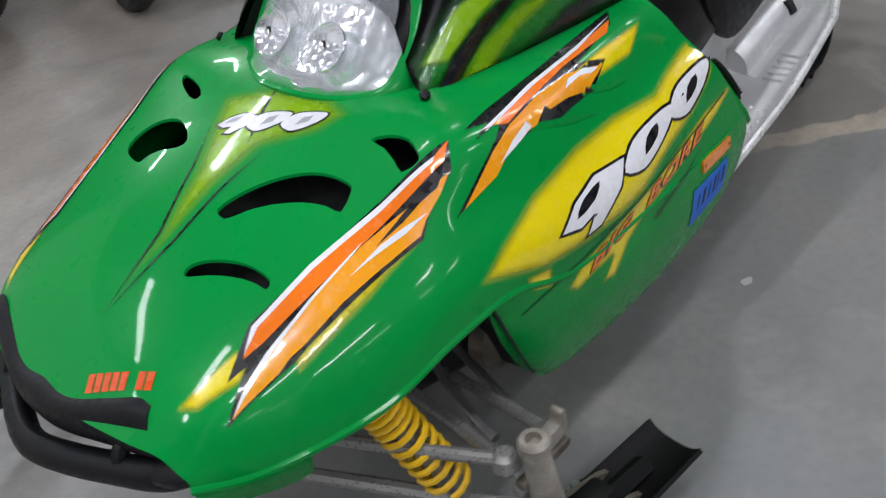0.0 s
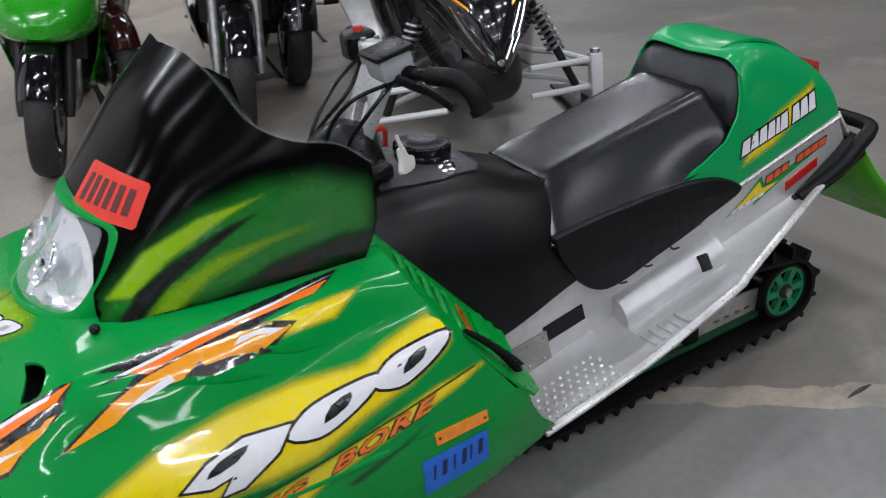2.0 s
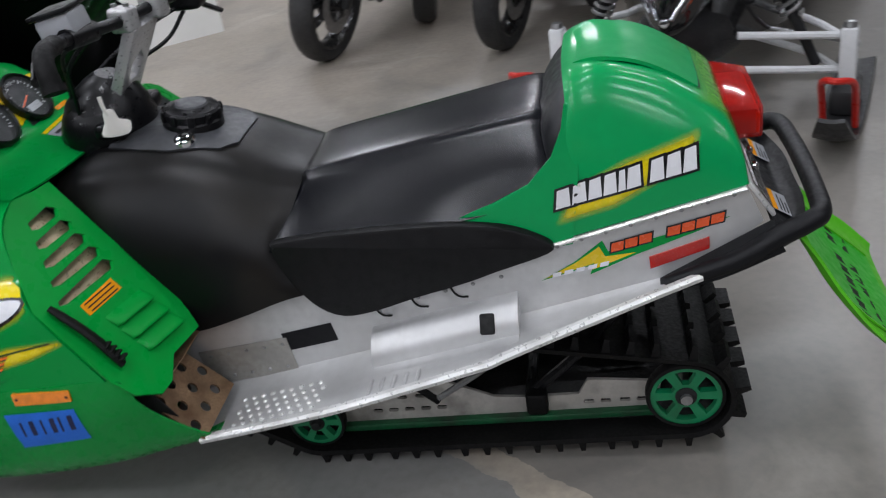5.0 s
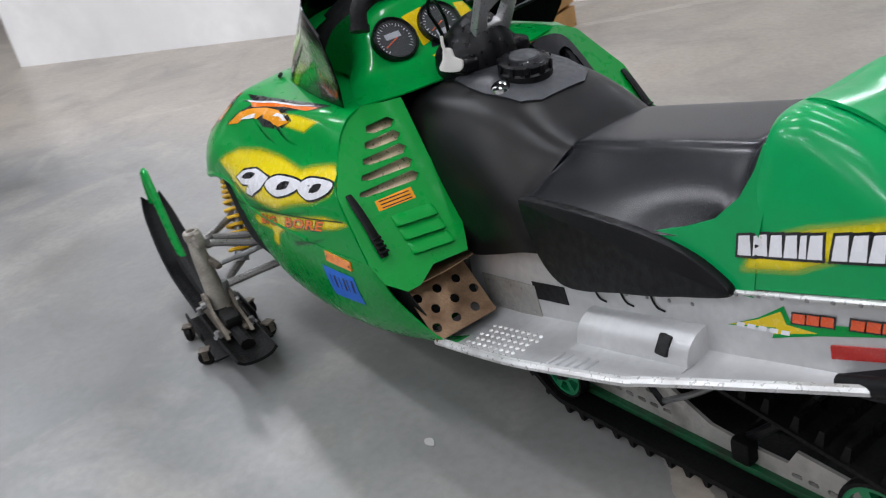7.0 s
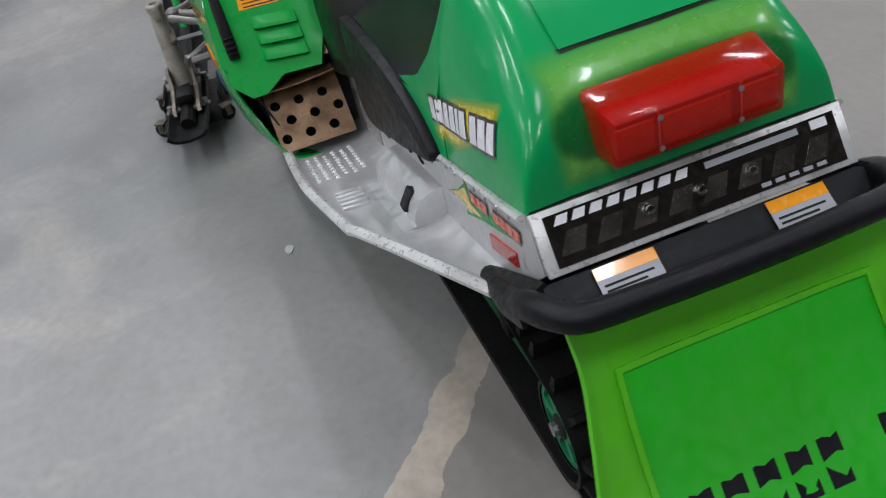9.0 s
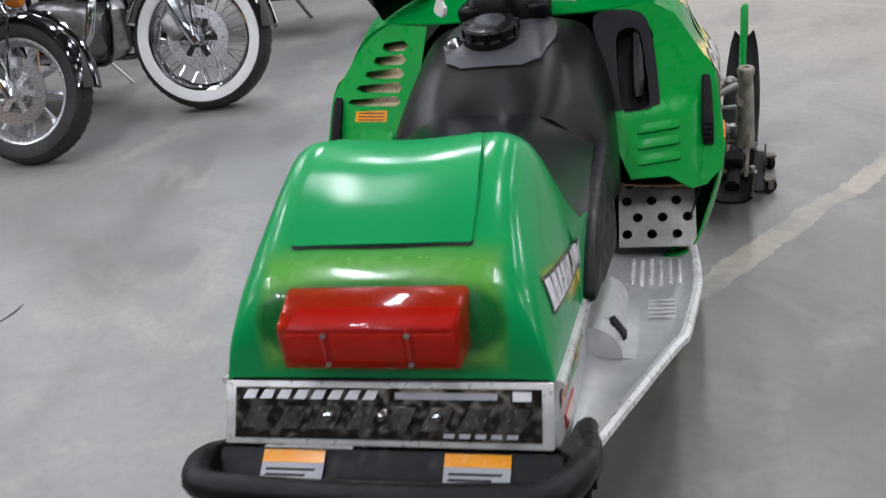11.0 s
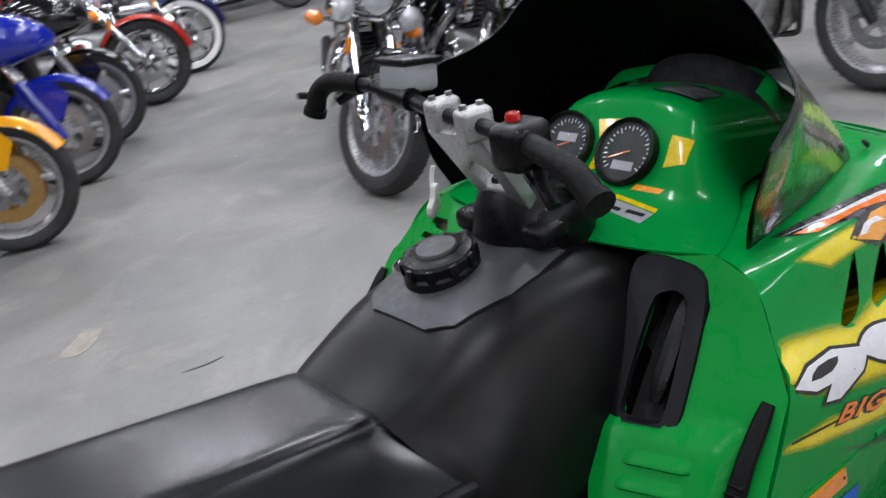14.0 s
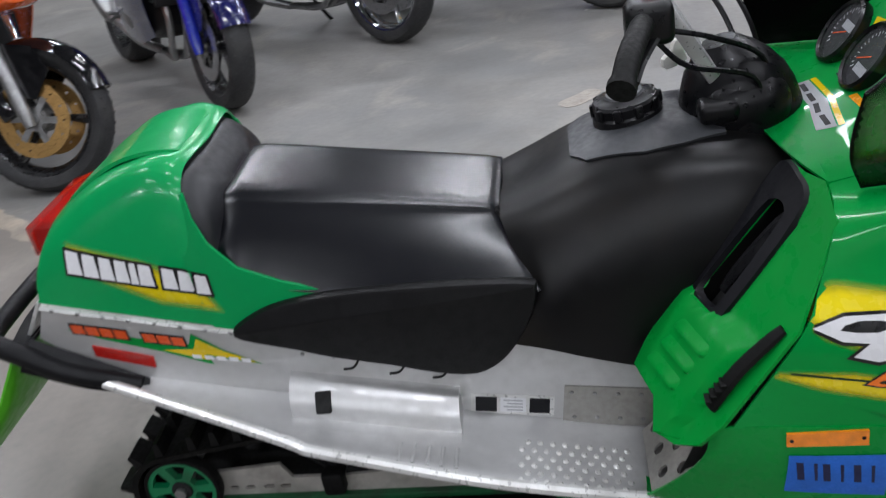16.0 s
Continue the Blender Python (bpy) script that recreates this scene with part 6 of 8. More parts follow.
def flat_mesh(outline, size=0.016):
    own = bmesh.new()
    vs = [own.verts.new((u, v, 0)) for u, v in outline]
    bmesh.ops.triangle_fill(own, use_beauty=True, use_dissolve=False, edges=[own.edges.new((vs[i], vs[(i + 1) % len(vs)])) for i in range(len(vs))])
    for _ in range(6):
        long = [e for e in own.edges if e.calc_length() > size]
        if not long:
            break
        bmesh.ops.subdivide_edges(own, edges=long, cuts=1)
        bmesh.ops.triangulate(own, faces=own.faces[:])
        bmesh.ops.beautify_fill(own, faces=own.faces[:], edges=[e for e in own.edges if len(e.link_faces) == 2])
    return own


def rays(lean, s):
    """How outlines (x, v) are laid on one side: lean is the angle by which the rays fall, s the side."""
    a = radians(lean)
    way = Vector((0, -s * math.cos(a), -math.sin(a)))
    up = Vector((0, -s * math.sin(a), math.cos(a)))
    return (lambda u, v: Vector((u, 0, 0)) + up * v - way * 1.5), way


def from_above(u, v):
    return (u, v, 1.5)


DOWN = (0, 0, -1)


def decal(name, outline, place, way, tree, ma, parent, lift=0.0012, size=0.016, label=""):
    return part(name, lay(flat_mesh(outline, size), place, way, tree, lift), ma, parent, label)


def spray(name, outline, place, way, tree, ma, parent, fade, lift=0.0008, full=1.0, label="", size=0.013):
    """Airbrushed paint that fades out over a given width."""
    own = flat_mesh(outline, size)
    value = own.verts.layers.float.new("paint")
    segs = [(Vector(outline[i]), Vector(outline[(i + 1) % len(outline)])) for i in range(len(outline))]
    for v in own.verts:
        q, best = Vector((v.co.x, v.co.y)), 9.0
        for a, b in segs:
            d = b - a
            t = max(0, min(1, (q - a).dot(d) / max(d.length_squared, 1e-9)))
            best = min(best, (q - a - t * d).length)
        k = min(1, best / fade)
        v[value] = full * k * k * (3 - 2 * k)
    return part(name, lay(own, place, way, tree, lift), ma, parent, label)


def swollen(outline, k):
    """An outline drawn in (k < 0) or out by k metres."""
    out = []
    n = len(outline)
    area = sum(outline[i][0] * outline[(i + 1) % n][1] - outline[(i + 1) % n][0] * outline[i][1] for i in range(n))
    for i in range(n):
        a, b, c = Vector(outline[i - 1]), Vector(outline[i]), Vector(outline[(i + 1) % n])
        d, e = (b - a).normalized(), (c - b).normalized()
        m = Vector((d.y + e.y, -(d.x + e.x)))
        m = m.normalized() * (1 if area > 0 else -1)
        q = b + m * k * min(2.0, 1 / max(0.5, abs(m.dot(Vector((d.y, -d.x))))))
        out.append((q.x, q.y))
    return out


hood_tree = tree_of(*[o for o in sled.children if o.name.split(".")[0] in ("hood", "belly_pan", "belly_front")])
DEC_BLACK = [(-1.838, -0.355), (-1.948, -0.335), (-2.041, -0.314), (-2.192, -0.281), (-2.228, -0.293), (-2.262, -0.304), (-2.232, -0.313), (-2.296, -0.332), (-2.184, -0.358), (-2.163, -0.360), (-2.065, -0.379), (-1.959, -0.400), (-1.936, -0.392), (-1.868, -0.383)]
DEC_WHITE = [(-2.226, -0.302), (-2.192, -0.286), (-2.087, -0.302), (-1.974, -0.333), (-1.873, -0.357), (-1.880, -0.361), (-1.980, -0.340), (-2.090, -0.310), (-2.188, -0.294)]
DEC_RED = [(-2.229, -0.304), (-2.192, -0.289), (-2.087, -0.305), (-1.974, -0.336), (-1.888, -0.358), (-1.840, -0.356), (-1.869, -0.371), (-1.927, -0.364), (-1.987, -0.354), (-2.054, -0.342), (-2.134, -0.325), (-2.199, -0.313)]
DEC_YELLOW = [(-2.286, -0.333), (-2.249, -0.326), (-2.206, -0.325), (-2.121, -0.333), (-2.029, -0.347), (-1.966, -0.363), (-1.920, -0.376), (-1.874, -0.382), (-1.902, -0.388), (-1.940, -0.391), (-1.959, -0.396), (-2.011, -0.386), (-2.095, -0.367), (-2.166, -0.356), (-2.188, -0.351), (-2.210, -0.350)]
ZR_BLACK = [(-1.385, 0.160), (-1.616, 0.142), (-1.738, 0.134), (-1.806, 0.124), (-1.764, 0.114), (-1.804, 0.102), (-1.740, 0.106), (-1.771, 0.087), (-1.898, 0.033), (-1.793, 0.050), (-1.739, 0.067), (-1.705, 0.067), (-1.713, 0.081), (-1.641, 0.057), (-1.604, 0.060), (-1.547, 0.062), (-1.490, 0.090), (-1.545, 0.110), (-1.423, 0.132)]
ZR_WHITE = [(-1.783, 0.108), (-1.648, 0.128), (-1.512, 0.136), (-1.395, 0.150), (-1.515, 0.130), (-1.650, 0.121), (-1.766, 0.105)]
ZR_RED = [(-1.770, 0.110), (-1.652, 0.122), (-1.520, 0.132), (-1.412, 0.142), (-1.446, 0.123), (-1.569, 0.119), (-1.685, 0.104), (-1.735, 0.095)]
ZR_YELLOW = [(-1.880, 0.036), (-1.792, 0.074), (-1.737, 0.092), (-1.660, 0.104), (-1.583, 0.106), (-1.503, 0.085), (-1.560, 0.066), (-1.609, 0.075), (-1.650, 0.076), (-1.656, 0.085), (-1.689, 0.069), (-1.724, 0.070), (-1.751, 0.067), (-1.804, 0.045)]
ZR_NOTCH = [(-1.545, 0.098), (-1.585, 0.098), (-1.600, 0.088), (-1.560, 0.091), (-1.535, 0.085), (-1.555, 0.082), (-1.515, 0.086)]
ZR_SHARD = [(-1.700, 0.072), (-1.735, 0.064), (-1.790, 0.055), (-1.745, 0.072), (-1.705, 0.082)]
Y_MAIN = [(-1.925, 0.250), (-1.857, 0.282), (-1.766, 0.316), (-1.640, 0.338), (-1.525, 0.341), (-1.413, 0.330), (-1.36, 0.348), (-1.28, 0.368), (-1.235, 0.365), (-1.222, 0.315), (-1.255, 0.282), (-1.336, 0.247), (-1.433, 0.222), (-1.525, 0.190), (-1.606, 0.185), (-1.704, 0.191), (-1.790, 0.200), (-1.865, 0.228)]
Y_TWO = [(-1.735, 0.135), (-1.693, 0.163), (-1.593, 0.181), (-1.452, 0.203), (-1.291, 0.240), (-1.142, 0.252), (-1.250, 0.211), (-1.391, 0.176), (-1.505, 0.150), (-1.560, 0.128), (-1.600, 0.084), (-1.640, 0.092), (-1.612, 0.126), (-1.660, 0.124), (-1.706, 0.118)]
ZERO = [(-1.0, -0.46), (-0.55, 0.54), (0.14, 0.93), (1.0, 1.0), (0.85, 0.25), (0.19, -0.60), (-0.43, -1.0)]
ZERO_EYE = [(-0.28, -0.42), (-0.05, 0.32), (0.40, 0.62), (0.26, 0.0)]
NINE = [(-1.0, -0.2), (-0.5, 0.55), (0.17, 1.0), (1.0, 0.8), (0.65, -0.15), (-0.04, -1.0), (-0.42, -1.0), (-0.18, -0.35), (-0.55, -0.5)]
NINE_EYE = [(-0.58, -0.05), (-0.30, 0.45), (0.22, 0.66), (-0.05, 0.15)]

for s in (-1, 1):
    def up(u, v, s=s):
        return (u, -s * v - (0.036 if s > 0 else 0), 1.5)

    graphic = decal("lightning_decal", DEC_BLACK, up, DOWN, hood_tree, black_decal, hood, 0.0010, label="orange and yellow lightning decal edged in black")
    for name, line, ma, lift in (("red_stripe", DEC_RED, deep_orange, 0.0016), ("white_edge", DEC_WHITE, white_decal, 0.0020), ("yellow_bolt", DEC_YELLOW, orange, 0.0018)):
        decal(name, line, up, DOWN, hood_tree, ma, graphic, lift)
    for line in ([(-2.284, -0.333), (-2.249, -0.326), (-2.205, -0.324), (-2.121, -0.331), (-2.021, -0.345), (-2.040, -0.345), (-2.119, -0.335), (-2.198, -0.330), (-2.240, -0.332)], [(-2.066, -0.357), (-2.010, -0.366), (-1.969, -0.377), (-1.933, -0.388), (-1.975, -0.382), (-2.021, -0.369)]):
        decal("white_edge", line, up, DOWN, hood_tree, white_decal, graphic, 0.0022)
    decal("black_gap", [(-1.958, -0.367), (-1.919, -0.371), (-1.878, -0.377), (-1.900, -0.382), (-1.936, -0.376), (-1.965, -0.373), (-2.015, -0.363)], up, DOWN, hood_tree, black_decal, graphic, 0.0024)
    spray("yellow_fade", [(-2.330, -0.258), (-2.225, -0.285), (-2.215, -0.312), (-2.250, -0.322), (-2.310, -0.292)], up, DOWN, hood_tree, yellow_film, hood, 0.012, 0.0006, size=0.008)
    spray("yellow_fade", [(-2.18, -0.352), (-2.06, -0.372), (-1.96, -0.392), (-1.95, -0.402), (-2.06, -0.392), (-2.20, -0.368)], up, DOWN, hood_tree, yellow_film, hood, 0.012, 0.0006, 0.8, size=0.008)
    place, way = rays(55, s)
    spray("yellow_fade", [(-1.355, 0.112), (-1.486, 0.110), (-1.575, 0.104), (-1.550, 0.070), (-1.425, 0.072)], place, way, hood_tree, yellow_film, hood, 0.010, 0.0006, size=0.007)
    graphic = decal("letter_decal", ZR_BLACK, place, way, hood_tree, black_decal, hood, 0.0010, label="orange and yellow bolt lettering edged in black")
    for name, line, ma, lift in (("red_stripe", ZR_RED, deep_orange, 0.0016), ("white_edge", ZR_WHITE, white_decal, 0.0020), ("yellow_bolt", ZR_YELLOW, orange, 0.0018), ("white_edge", ZR_NOTCH, white_decal, 0.0022), ("white_edge", ZR_SHARD, white_decal, 0.0022)):
        decal(name, line, place, way, hood_tree, ma, graphic, lift, 0.012)
    place, way = rays(30, s)
    spray("yellow_fade", Y_MAIN, place, way, hood_tree, yellow_film, hood, 0.022, 0.0006)
    spray("yellow_fade", Y_TWO, place, way, hood_tree, yellow_film, hood, 0.013, 0.0006, size=0.009)
    spray("yellow_fade", [(-1.83, 0.212), (-1.771, 0.200), (-1.765, 0.158), (-1.812, 0.178)], place, way, hood_tree, yellow_film, hood, 0.012, 0.0006, size=0.008)
    spray("dark_fade", [(-1.80, 0.196), (-1.60, 0.186), (-1.50, 0.196), (-1.40, 0.222), (-1.30, 0.252), (-1.40, 0.214), (-1.52, 0.186), (-1.62, 0.177)], place, way, hood_tree, black_film, hood, 0.006, 0.0010, 0.7, size=0.006)
    spray("dark_fade", [(-1.50, 0.132), (-1.38, 0.160), (-1.26, 0.200), (-1.36, 0.152), (-1.47, 0.120)], place, way, hood_tree, black_film, hood, 0.008, 0.0010, 0.6, size=0.006)
    # the figures 9 0 0
    slots = [(-1.650, 0.242, 0.097, 0.038), (-1.480, 0.264, 0.088, 0.031), (-1.326, 0.290, 0.079, 0.031)]
    for k in range(3):
        cx, cv, hx, hv = slots[k] if s < 0 else slots[2 - k]
        shape, eye = (NINE, NINE_EYE) if k == 0 else (ZERO, ZERO_EYE)

        def fit(line, s=s, k=k, cx=cx, cv=cv, hx=hx, hv=hv):
            if s < 0:
                return [(cx + a * hx, cv + b * hv) for a, b in line]
            if k == 0:
                return [(cx - a * hx * 1.12, cv - 0.006 + (b - 0.75 * a) * hv * 1.15) for a, b in line]
            return [(cx - a * hx, cv + (b - 1.15 * a) * hv * 1.1) for a, b in line]

        line = fit(shape)
        if k:
            line = rounded(line, 3)
        figure = decal("figure_nine" if k == 0 else "figure_zero", swollen(line, 0.004), place, way, hood_tree, black_decal, hood, 0.0016, label="black-edged white figure " + ("9" if k == 0 else "0"))
        decal("white_face", swollen(line, -0.001), place, way, hood_tree, white_decal, figure, 0.0020)
        decal("figure_eye", rounded(fit(eye), 2), place, way, hood_tree, black_decal, figure, 0.0024)
    # BIG BORE in slanting letters
    for ma, lift, grow in ((black_decal, 0.0014, 1.0), (deep_orange, 0.0019, 0.0)):
        words = (("BIG", -1.676, 0.134, -1.545, 0.156), ("BORE", -1.512, 0.162, -1.290, 0.202))
        if s > 0:
            words = (("BIG", -1.430, 0.190, -1.305, 0.221), ("BORE", -1.662, 0.138, -1.462, 0.182))
        for text, u0, v0, u1, v1 in words:
            own = lettering(text, 0.0215, 0.45, gap=1.12, bold=0.075 if grow else 0.028)
            size = max(v.co.x for v in own.verts)
            if s > 0:
                u0, v0, u1, v1 = u1, v1, u0, v0
            d = Vector((u1 - u0, v1 - v0))
            k = d.length / size
            d.normalize()
            e = Vector((-d.y, d.x)) * (1 if s < 0 else -1)
            for v in own.verts:
                q = Vector((u0, v0)) + d * v.co.x * k + e * v.co.y + (Vector((0.0006, -0.0006)) if grow else Vector((0, 0)))
                v.co = Vector((q.x, q.y, 0))
            part("big_bore_letters", lay(own, place, way, hood_tree, lift), ma, hood, "orange slanting letters" if not grow else "black letter shadow")
    place, way = rays(10, s)
    decal("hood_seam", [(-1.84, 0.361), (-1.60, 0.396), (-1.36, 0.432), (-1.16, 0.468), (-1.16, 0.4645), (-1.36, 0.4285), (-1.60, 0.3925), (-1.84, 0.3575)], place, way, hood_tree, black_film_solid, hood, 0.0012, 0.03, "dark seam along the lower hood edge")
    amber_line = [(-1.312, 0.362), (-1.202, 0.362), (-1.202, 0.340), (-1.312, 0.337)]
    marker = part("side_reflector", thick(lay(flat_mesh(amber_line, 0.03), place, way, hood_tree, 0.004), 0.004), amber, hood, "amber side reflector")
    for u in (-1.305, -1.209):
        decal("reflector_screw", circle(u, 0.350, 0.003, 8), place, way, hood_tree, ink, marker, 0.0048)
    tape = decal("masking_tape", [(-1.345, 0.316), (-1.206, 0.322), (-1.202, 0.248), (-1.342, 0.232)], place, way, hood_tree, blue_tape, hood, 0.0016, label="strip of blue masking tape with marker writing")
    for k in range(6):
        u, v = -1.325 + 0.018 * k + (0.006 if k > 1 else 0), 0.262 + 0.0022 * k
        decal("marker_bar", [(u, v), (u + 0.010, v + 0.001), (u + 0.013, v + 0.036), (u + 0.003, v + 0.035)] if k % 2 else [(u, v), (u + 0.004, v), (u + 0.007, v + 0.035), (u + 0.002, v + 0.035)], place, way, hood_tree, ink_blue, tape, 0.0020)

# lime dart and the small figures on the hood's middle
spray("lime_fade", [(-2.29, -0.045), (-2.168, -0.036), (-2.06, -0.002), (-1.985, 0.045), (-1.915, 0.085), (-1.860, -0.02), (-1.842, -0.130), (-1.865, -0.19), (-1.925, -0.165), (-1.985, -0.095), (-2.065, -0.080), (-2.160, -0.072)], from_above, DOWN, hood_tree, lime_film, hood, 0.042, 0.0006, 0.95, label="lime airbrushed dart", size=0.009)
for line in ([(-2.29, -0.046), (-2.16, -0.037), (-2.05, 0.004), (-1.97, 0.044), (-2.05, 0.000), (-2.16, -0.042)], [(-2.29, -0.047), (-2.16, -0.074), (-2.06, -0.084), (-1.98, -0.10), (-2.06, -0.088), (-2.16, -0.079)], [(-1.985, -0.062), (-1.94, -0.036), (-1.86, -0.012), (-1.94, -0.044)]):
    decal("dart_line", line, from_above, DOWN, hood_tree, black_decal, hood, 0.0012)
for k, (cx, cy) in enumerate(((-1.960, -0.006), (-1.936, -0.060), (-1.912, -0.118))):
    shape, eye = (NINE, NINE_EYE) if k == 0 else (ZERO, ZERO_EYE)

    def small(line, cx=cx, cy=cy):
        d, e = Vector((0.022, -0.034)), Vector((0.026, 0.010))
        return [tuple(Vector((cx, cy)) + d * a * 0.95 + e * (b - 0.5 * a) * 0.8) for a, b in line]

    line = small(shape) if k == 0 else rounded(small(shape), 3)
    figure = decal("figure_nine" if k == 0 else "figure_zero", swollen(line, 0.002), from_above, DOWN, hood_tree, black_decal, hood, 0.0014)
    decal("white_face", swollen(line, -0.001), from_above, DOWN, hood_tree, white_decal, figure, 0.0018)
    decal("figure_eye", small(eye), from_above, DOWN, hood_tree, label_grey, figure, 0.0021)
# maker's mark on the nose: plain orange shapes
for k in range(8):
    if k == 5:
        continue
    a = Vector((-2.355, -0.092)).lerp(Vector((-2.305, -0.205)), k / 8)
    b = Vector((-2.355, -0.092)).lerp(Vector((-2.305, -0.205)), (k + 0.8) / 8)
    off = Vector((-0.020, -0.009))
    decal("nose_mark", [tuple(a), tuple(b), tuple(b + off), tuple(a + off)], from_above, DOWN, hood_tree, red_orange, hood, 0.0014)

# airbrushed foot of the screen
for s in (-1, 1):
    place, way = rays(15, s)
    spray("screen_green", [(-1.812, 0.640), (-1.764, 0.712), (-1.685, 0.768), (-1.586, 0.818), (-1.485, 0.838), (-1.387, 0.832), (-1.30, 0.790), (-1.285, 0.744), (-1.30, 0.64), (-1.376, 0.636), (-1.524, 0.632), (-1.668, 0.626)], place, way, screen_tree, film("green_airbrush_left" if s < 0 else "green_airbrush_right", (0.004, 0.17, 0.012)), screen, 0.05, 0.0014, label="green airbrushed screen foot")
    spray("screen_lime", [(-1.758, 0.690), (-1.678, 0.756), (-1.583, 0.790), (-1.455, 0.805), (-1.542, 0.772), (-1.641, 0.728), (-1.712, 0.682)], place, way, screen_tree, lime_film, screen, 0.009, 0.0024, size=0.007)
    spray("screen_black", [(-1.755, 0.645), (-1.705, 0.694), (-1.642, 0.730), (-1.545, 0.765), (-1.470, 0.782), (-1.549, 0.742), (-1.651, 0.690), (-1.715, 0.640)], place, way, screen_tree, black_film, screen, 0.008, 0.0036, size=0.007)
    spray("screen_lime", [(-1.718, 0.640), (-1.662, 0.692), (-1.573, 0.726), (-1.442, 0.738), (-1.355, 0.732), (-1.483, 0.710), (-1.582, 0.678), (-1.650, 0.636)], place, way, screen_tree, lime_film, screen, 0.018, 0.0028, 0.75, size=0.009)
    spray("screen_black", [(-1.60, 0.645), (-1.489, 0.694), (-1.370, 0.708), (-1.30, 0.700), (-1.30, 0.645), (-1.477, 0.640)], place, way, screen_tree, black_film, screen, 0.022, 0.0042, 0.9, size=0.01)
front_way = Vector((0.62, 0.62, -0.48)).normalized()
side_axis = front_way.cross(Vector((0, 0, 1))).normalized()
rise = side_axis.cross(front_way)
card_mid = Vector((-1.672, -0.135, 0.919))


def on_card(u, v):
    """From the card's own width and height (0 to 1) to its slanting corners."""
    top, low = Vector((-0.072, 0.055)).lerp(Vector((0.086, 0.008)), u), Vector((-0.110, -0.030)).lerp(Vector((0.060, -0.068)), u)
    return tuple(low.lerp(top, v))


def on_screen(own, lift):
    return lay(own, lambda u, v: card_mid + side_axis * u + rise * v - front_way * 0.5, front_way, screen_tree, lift)


card = part("red_card", on_screen(flat_mesh([on_card(u, v) for u, v in ((0.03, 1), (0.97, 1), (1, 0.94), (1, 0.06), (0.97, 0), (0.03, 0), (0, 0.06), (0, 0.94))], 0.02), 0.003), red_card, screen, "red card with black printed marks taped to the screen")
card_ink = material("faded_card_print", (0.10, 0.010, 0.008), 0.6, vary=0.3, scale=40)
for k in range(6):
    u = 0.10 + 0.138 * k
    part("card_bar", on_screen(flat_mesh([on_card(u, 0.22), on_card(u + 0.085, 0.22), on_card(u + 0.085, 0.78), on_card(u, 0.78)], 0.02), 0.0036), card_ink, card)

# tail sides: sprayed flash, plain white letter shapes, stripes on the tunnel
side_tree = tree_of(*[o for o in tail.children if o.name.startswith("tail_side")], tail)
tunnel_tree = tree_of(tunnel)
for s in (-1, 1):
    place, way = rays(0, s)
    spray("yellow_fade", [(-0.335, 0.575), (-0.300, 0.652), (-0.199, 0.700), (-0.070, 0.742), (-0.075, 0.712), (-0.110, 0.668), (-0.220, 0.605)], place, way, side_tree, yellow_film, tail, 0.022, 0.0008, 0.9)
    at_u = 0.0
    for k, w in enumerate((1.0, 1.0, 0.92, 0.9, 0.5, 0.95, 0.42, 0.95, 1.0, 0.9)):
        if k != 6:
            a = at_u / 8.54
            u, v, w2 = (-0.327 + 0.247 * a, 0.612 + 0.057 * a, 0.0272 * w) if s < 0 else (-0.070 - 0.247 * a, 0.683 - 0.066 * a, -0.0272 * w)
            lean = 0.002 if s < 0 else -0.002
            tall, rise = 0.037 + (0.005 * a if s < 0 else 0.004 * (1 - a)), 0.24 * w2
            inset = 0.10 * w2
            q = [(u, v), (u + w2, v + rise), (u + w2 - inset + lean, v + rise + tall), (u + inset + lean, v + tall)]
            bar = decal("letter_shape", swollen(q, 0.0042), place, way, side_tree, black_decal, tail, 0.0016)
            decal("white_face", swollen(q, -0.0004), place, way, side_tree, white_decal, bar, 0.0020)
        at_u += w
    flash = decal("side_stripe", [(-0.365, 0.462), (-0.300, 0.500), (-0.250, 0.540), (-0.240, 0.517), (-0.025, 0.574), (-0.080, 0.548), (-0.190, 0.507), (-0.275, 0.470), (-0.268, 0.490)], place, way, tunnel_tree, green, tunnel, 0.0010, label="green, yellow and red side stripe")
    decal("yellow_bolt", [(-0.358, 0.466), (-0.300, 0.497), (-0.256, 0.528), (-0.246, 0.507), (-0.190, 0.512), (-0.270, 0.480), (-0.266, 0.494)], place, way, tunnel_tree, yellow, flash, 0.0014)
    for k in range(8):
        if k == 3:
            continue
        u, v = -0.235 + 0.025 * k, 0.511 + 0.0064 * k
        q = [(u, v + 0.004), (u + 0.022, v + 0.009), (u + 0.024, v + 0.027), (u + 0.002, v + 0.022)]
        decal("stripe_edge", swollen(q, 0.003), place, way, tunnel_tree, black_decal, flash, 0.0015)
        decal("stripe_bar", q, place, way, tunnel_tree, red_orange, flash, 0.0019)
    for k in range(5):
        u, v = -0.345 + 0.022 * k, 0.468 + 0.0042 * k
        decal("stripe_bar", [(u, v), (u + 0.016, v + 0.003), (u + 0.018, v + 0.012), (u + 0.002, v + 0.009)], place, way, tunnel_tree, white_decal, flash, 0.0018)
    part("rear_reflector", thick(lay(flat_mesh([(-0.168, 0.500), (-0.062, 0.535), (-0.062, 0.512), (-0.166, 0.476)], 0.04), place, way, tunnel_tree, 0.003), 0.003), red_decal, tunnel, "red side reflector")
# sprayed ring round the tail light
def behind(u, v):
    return (0.6, u, v)


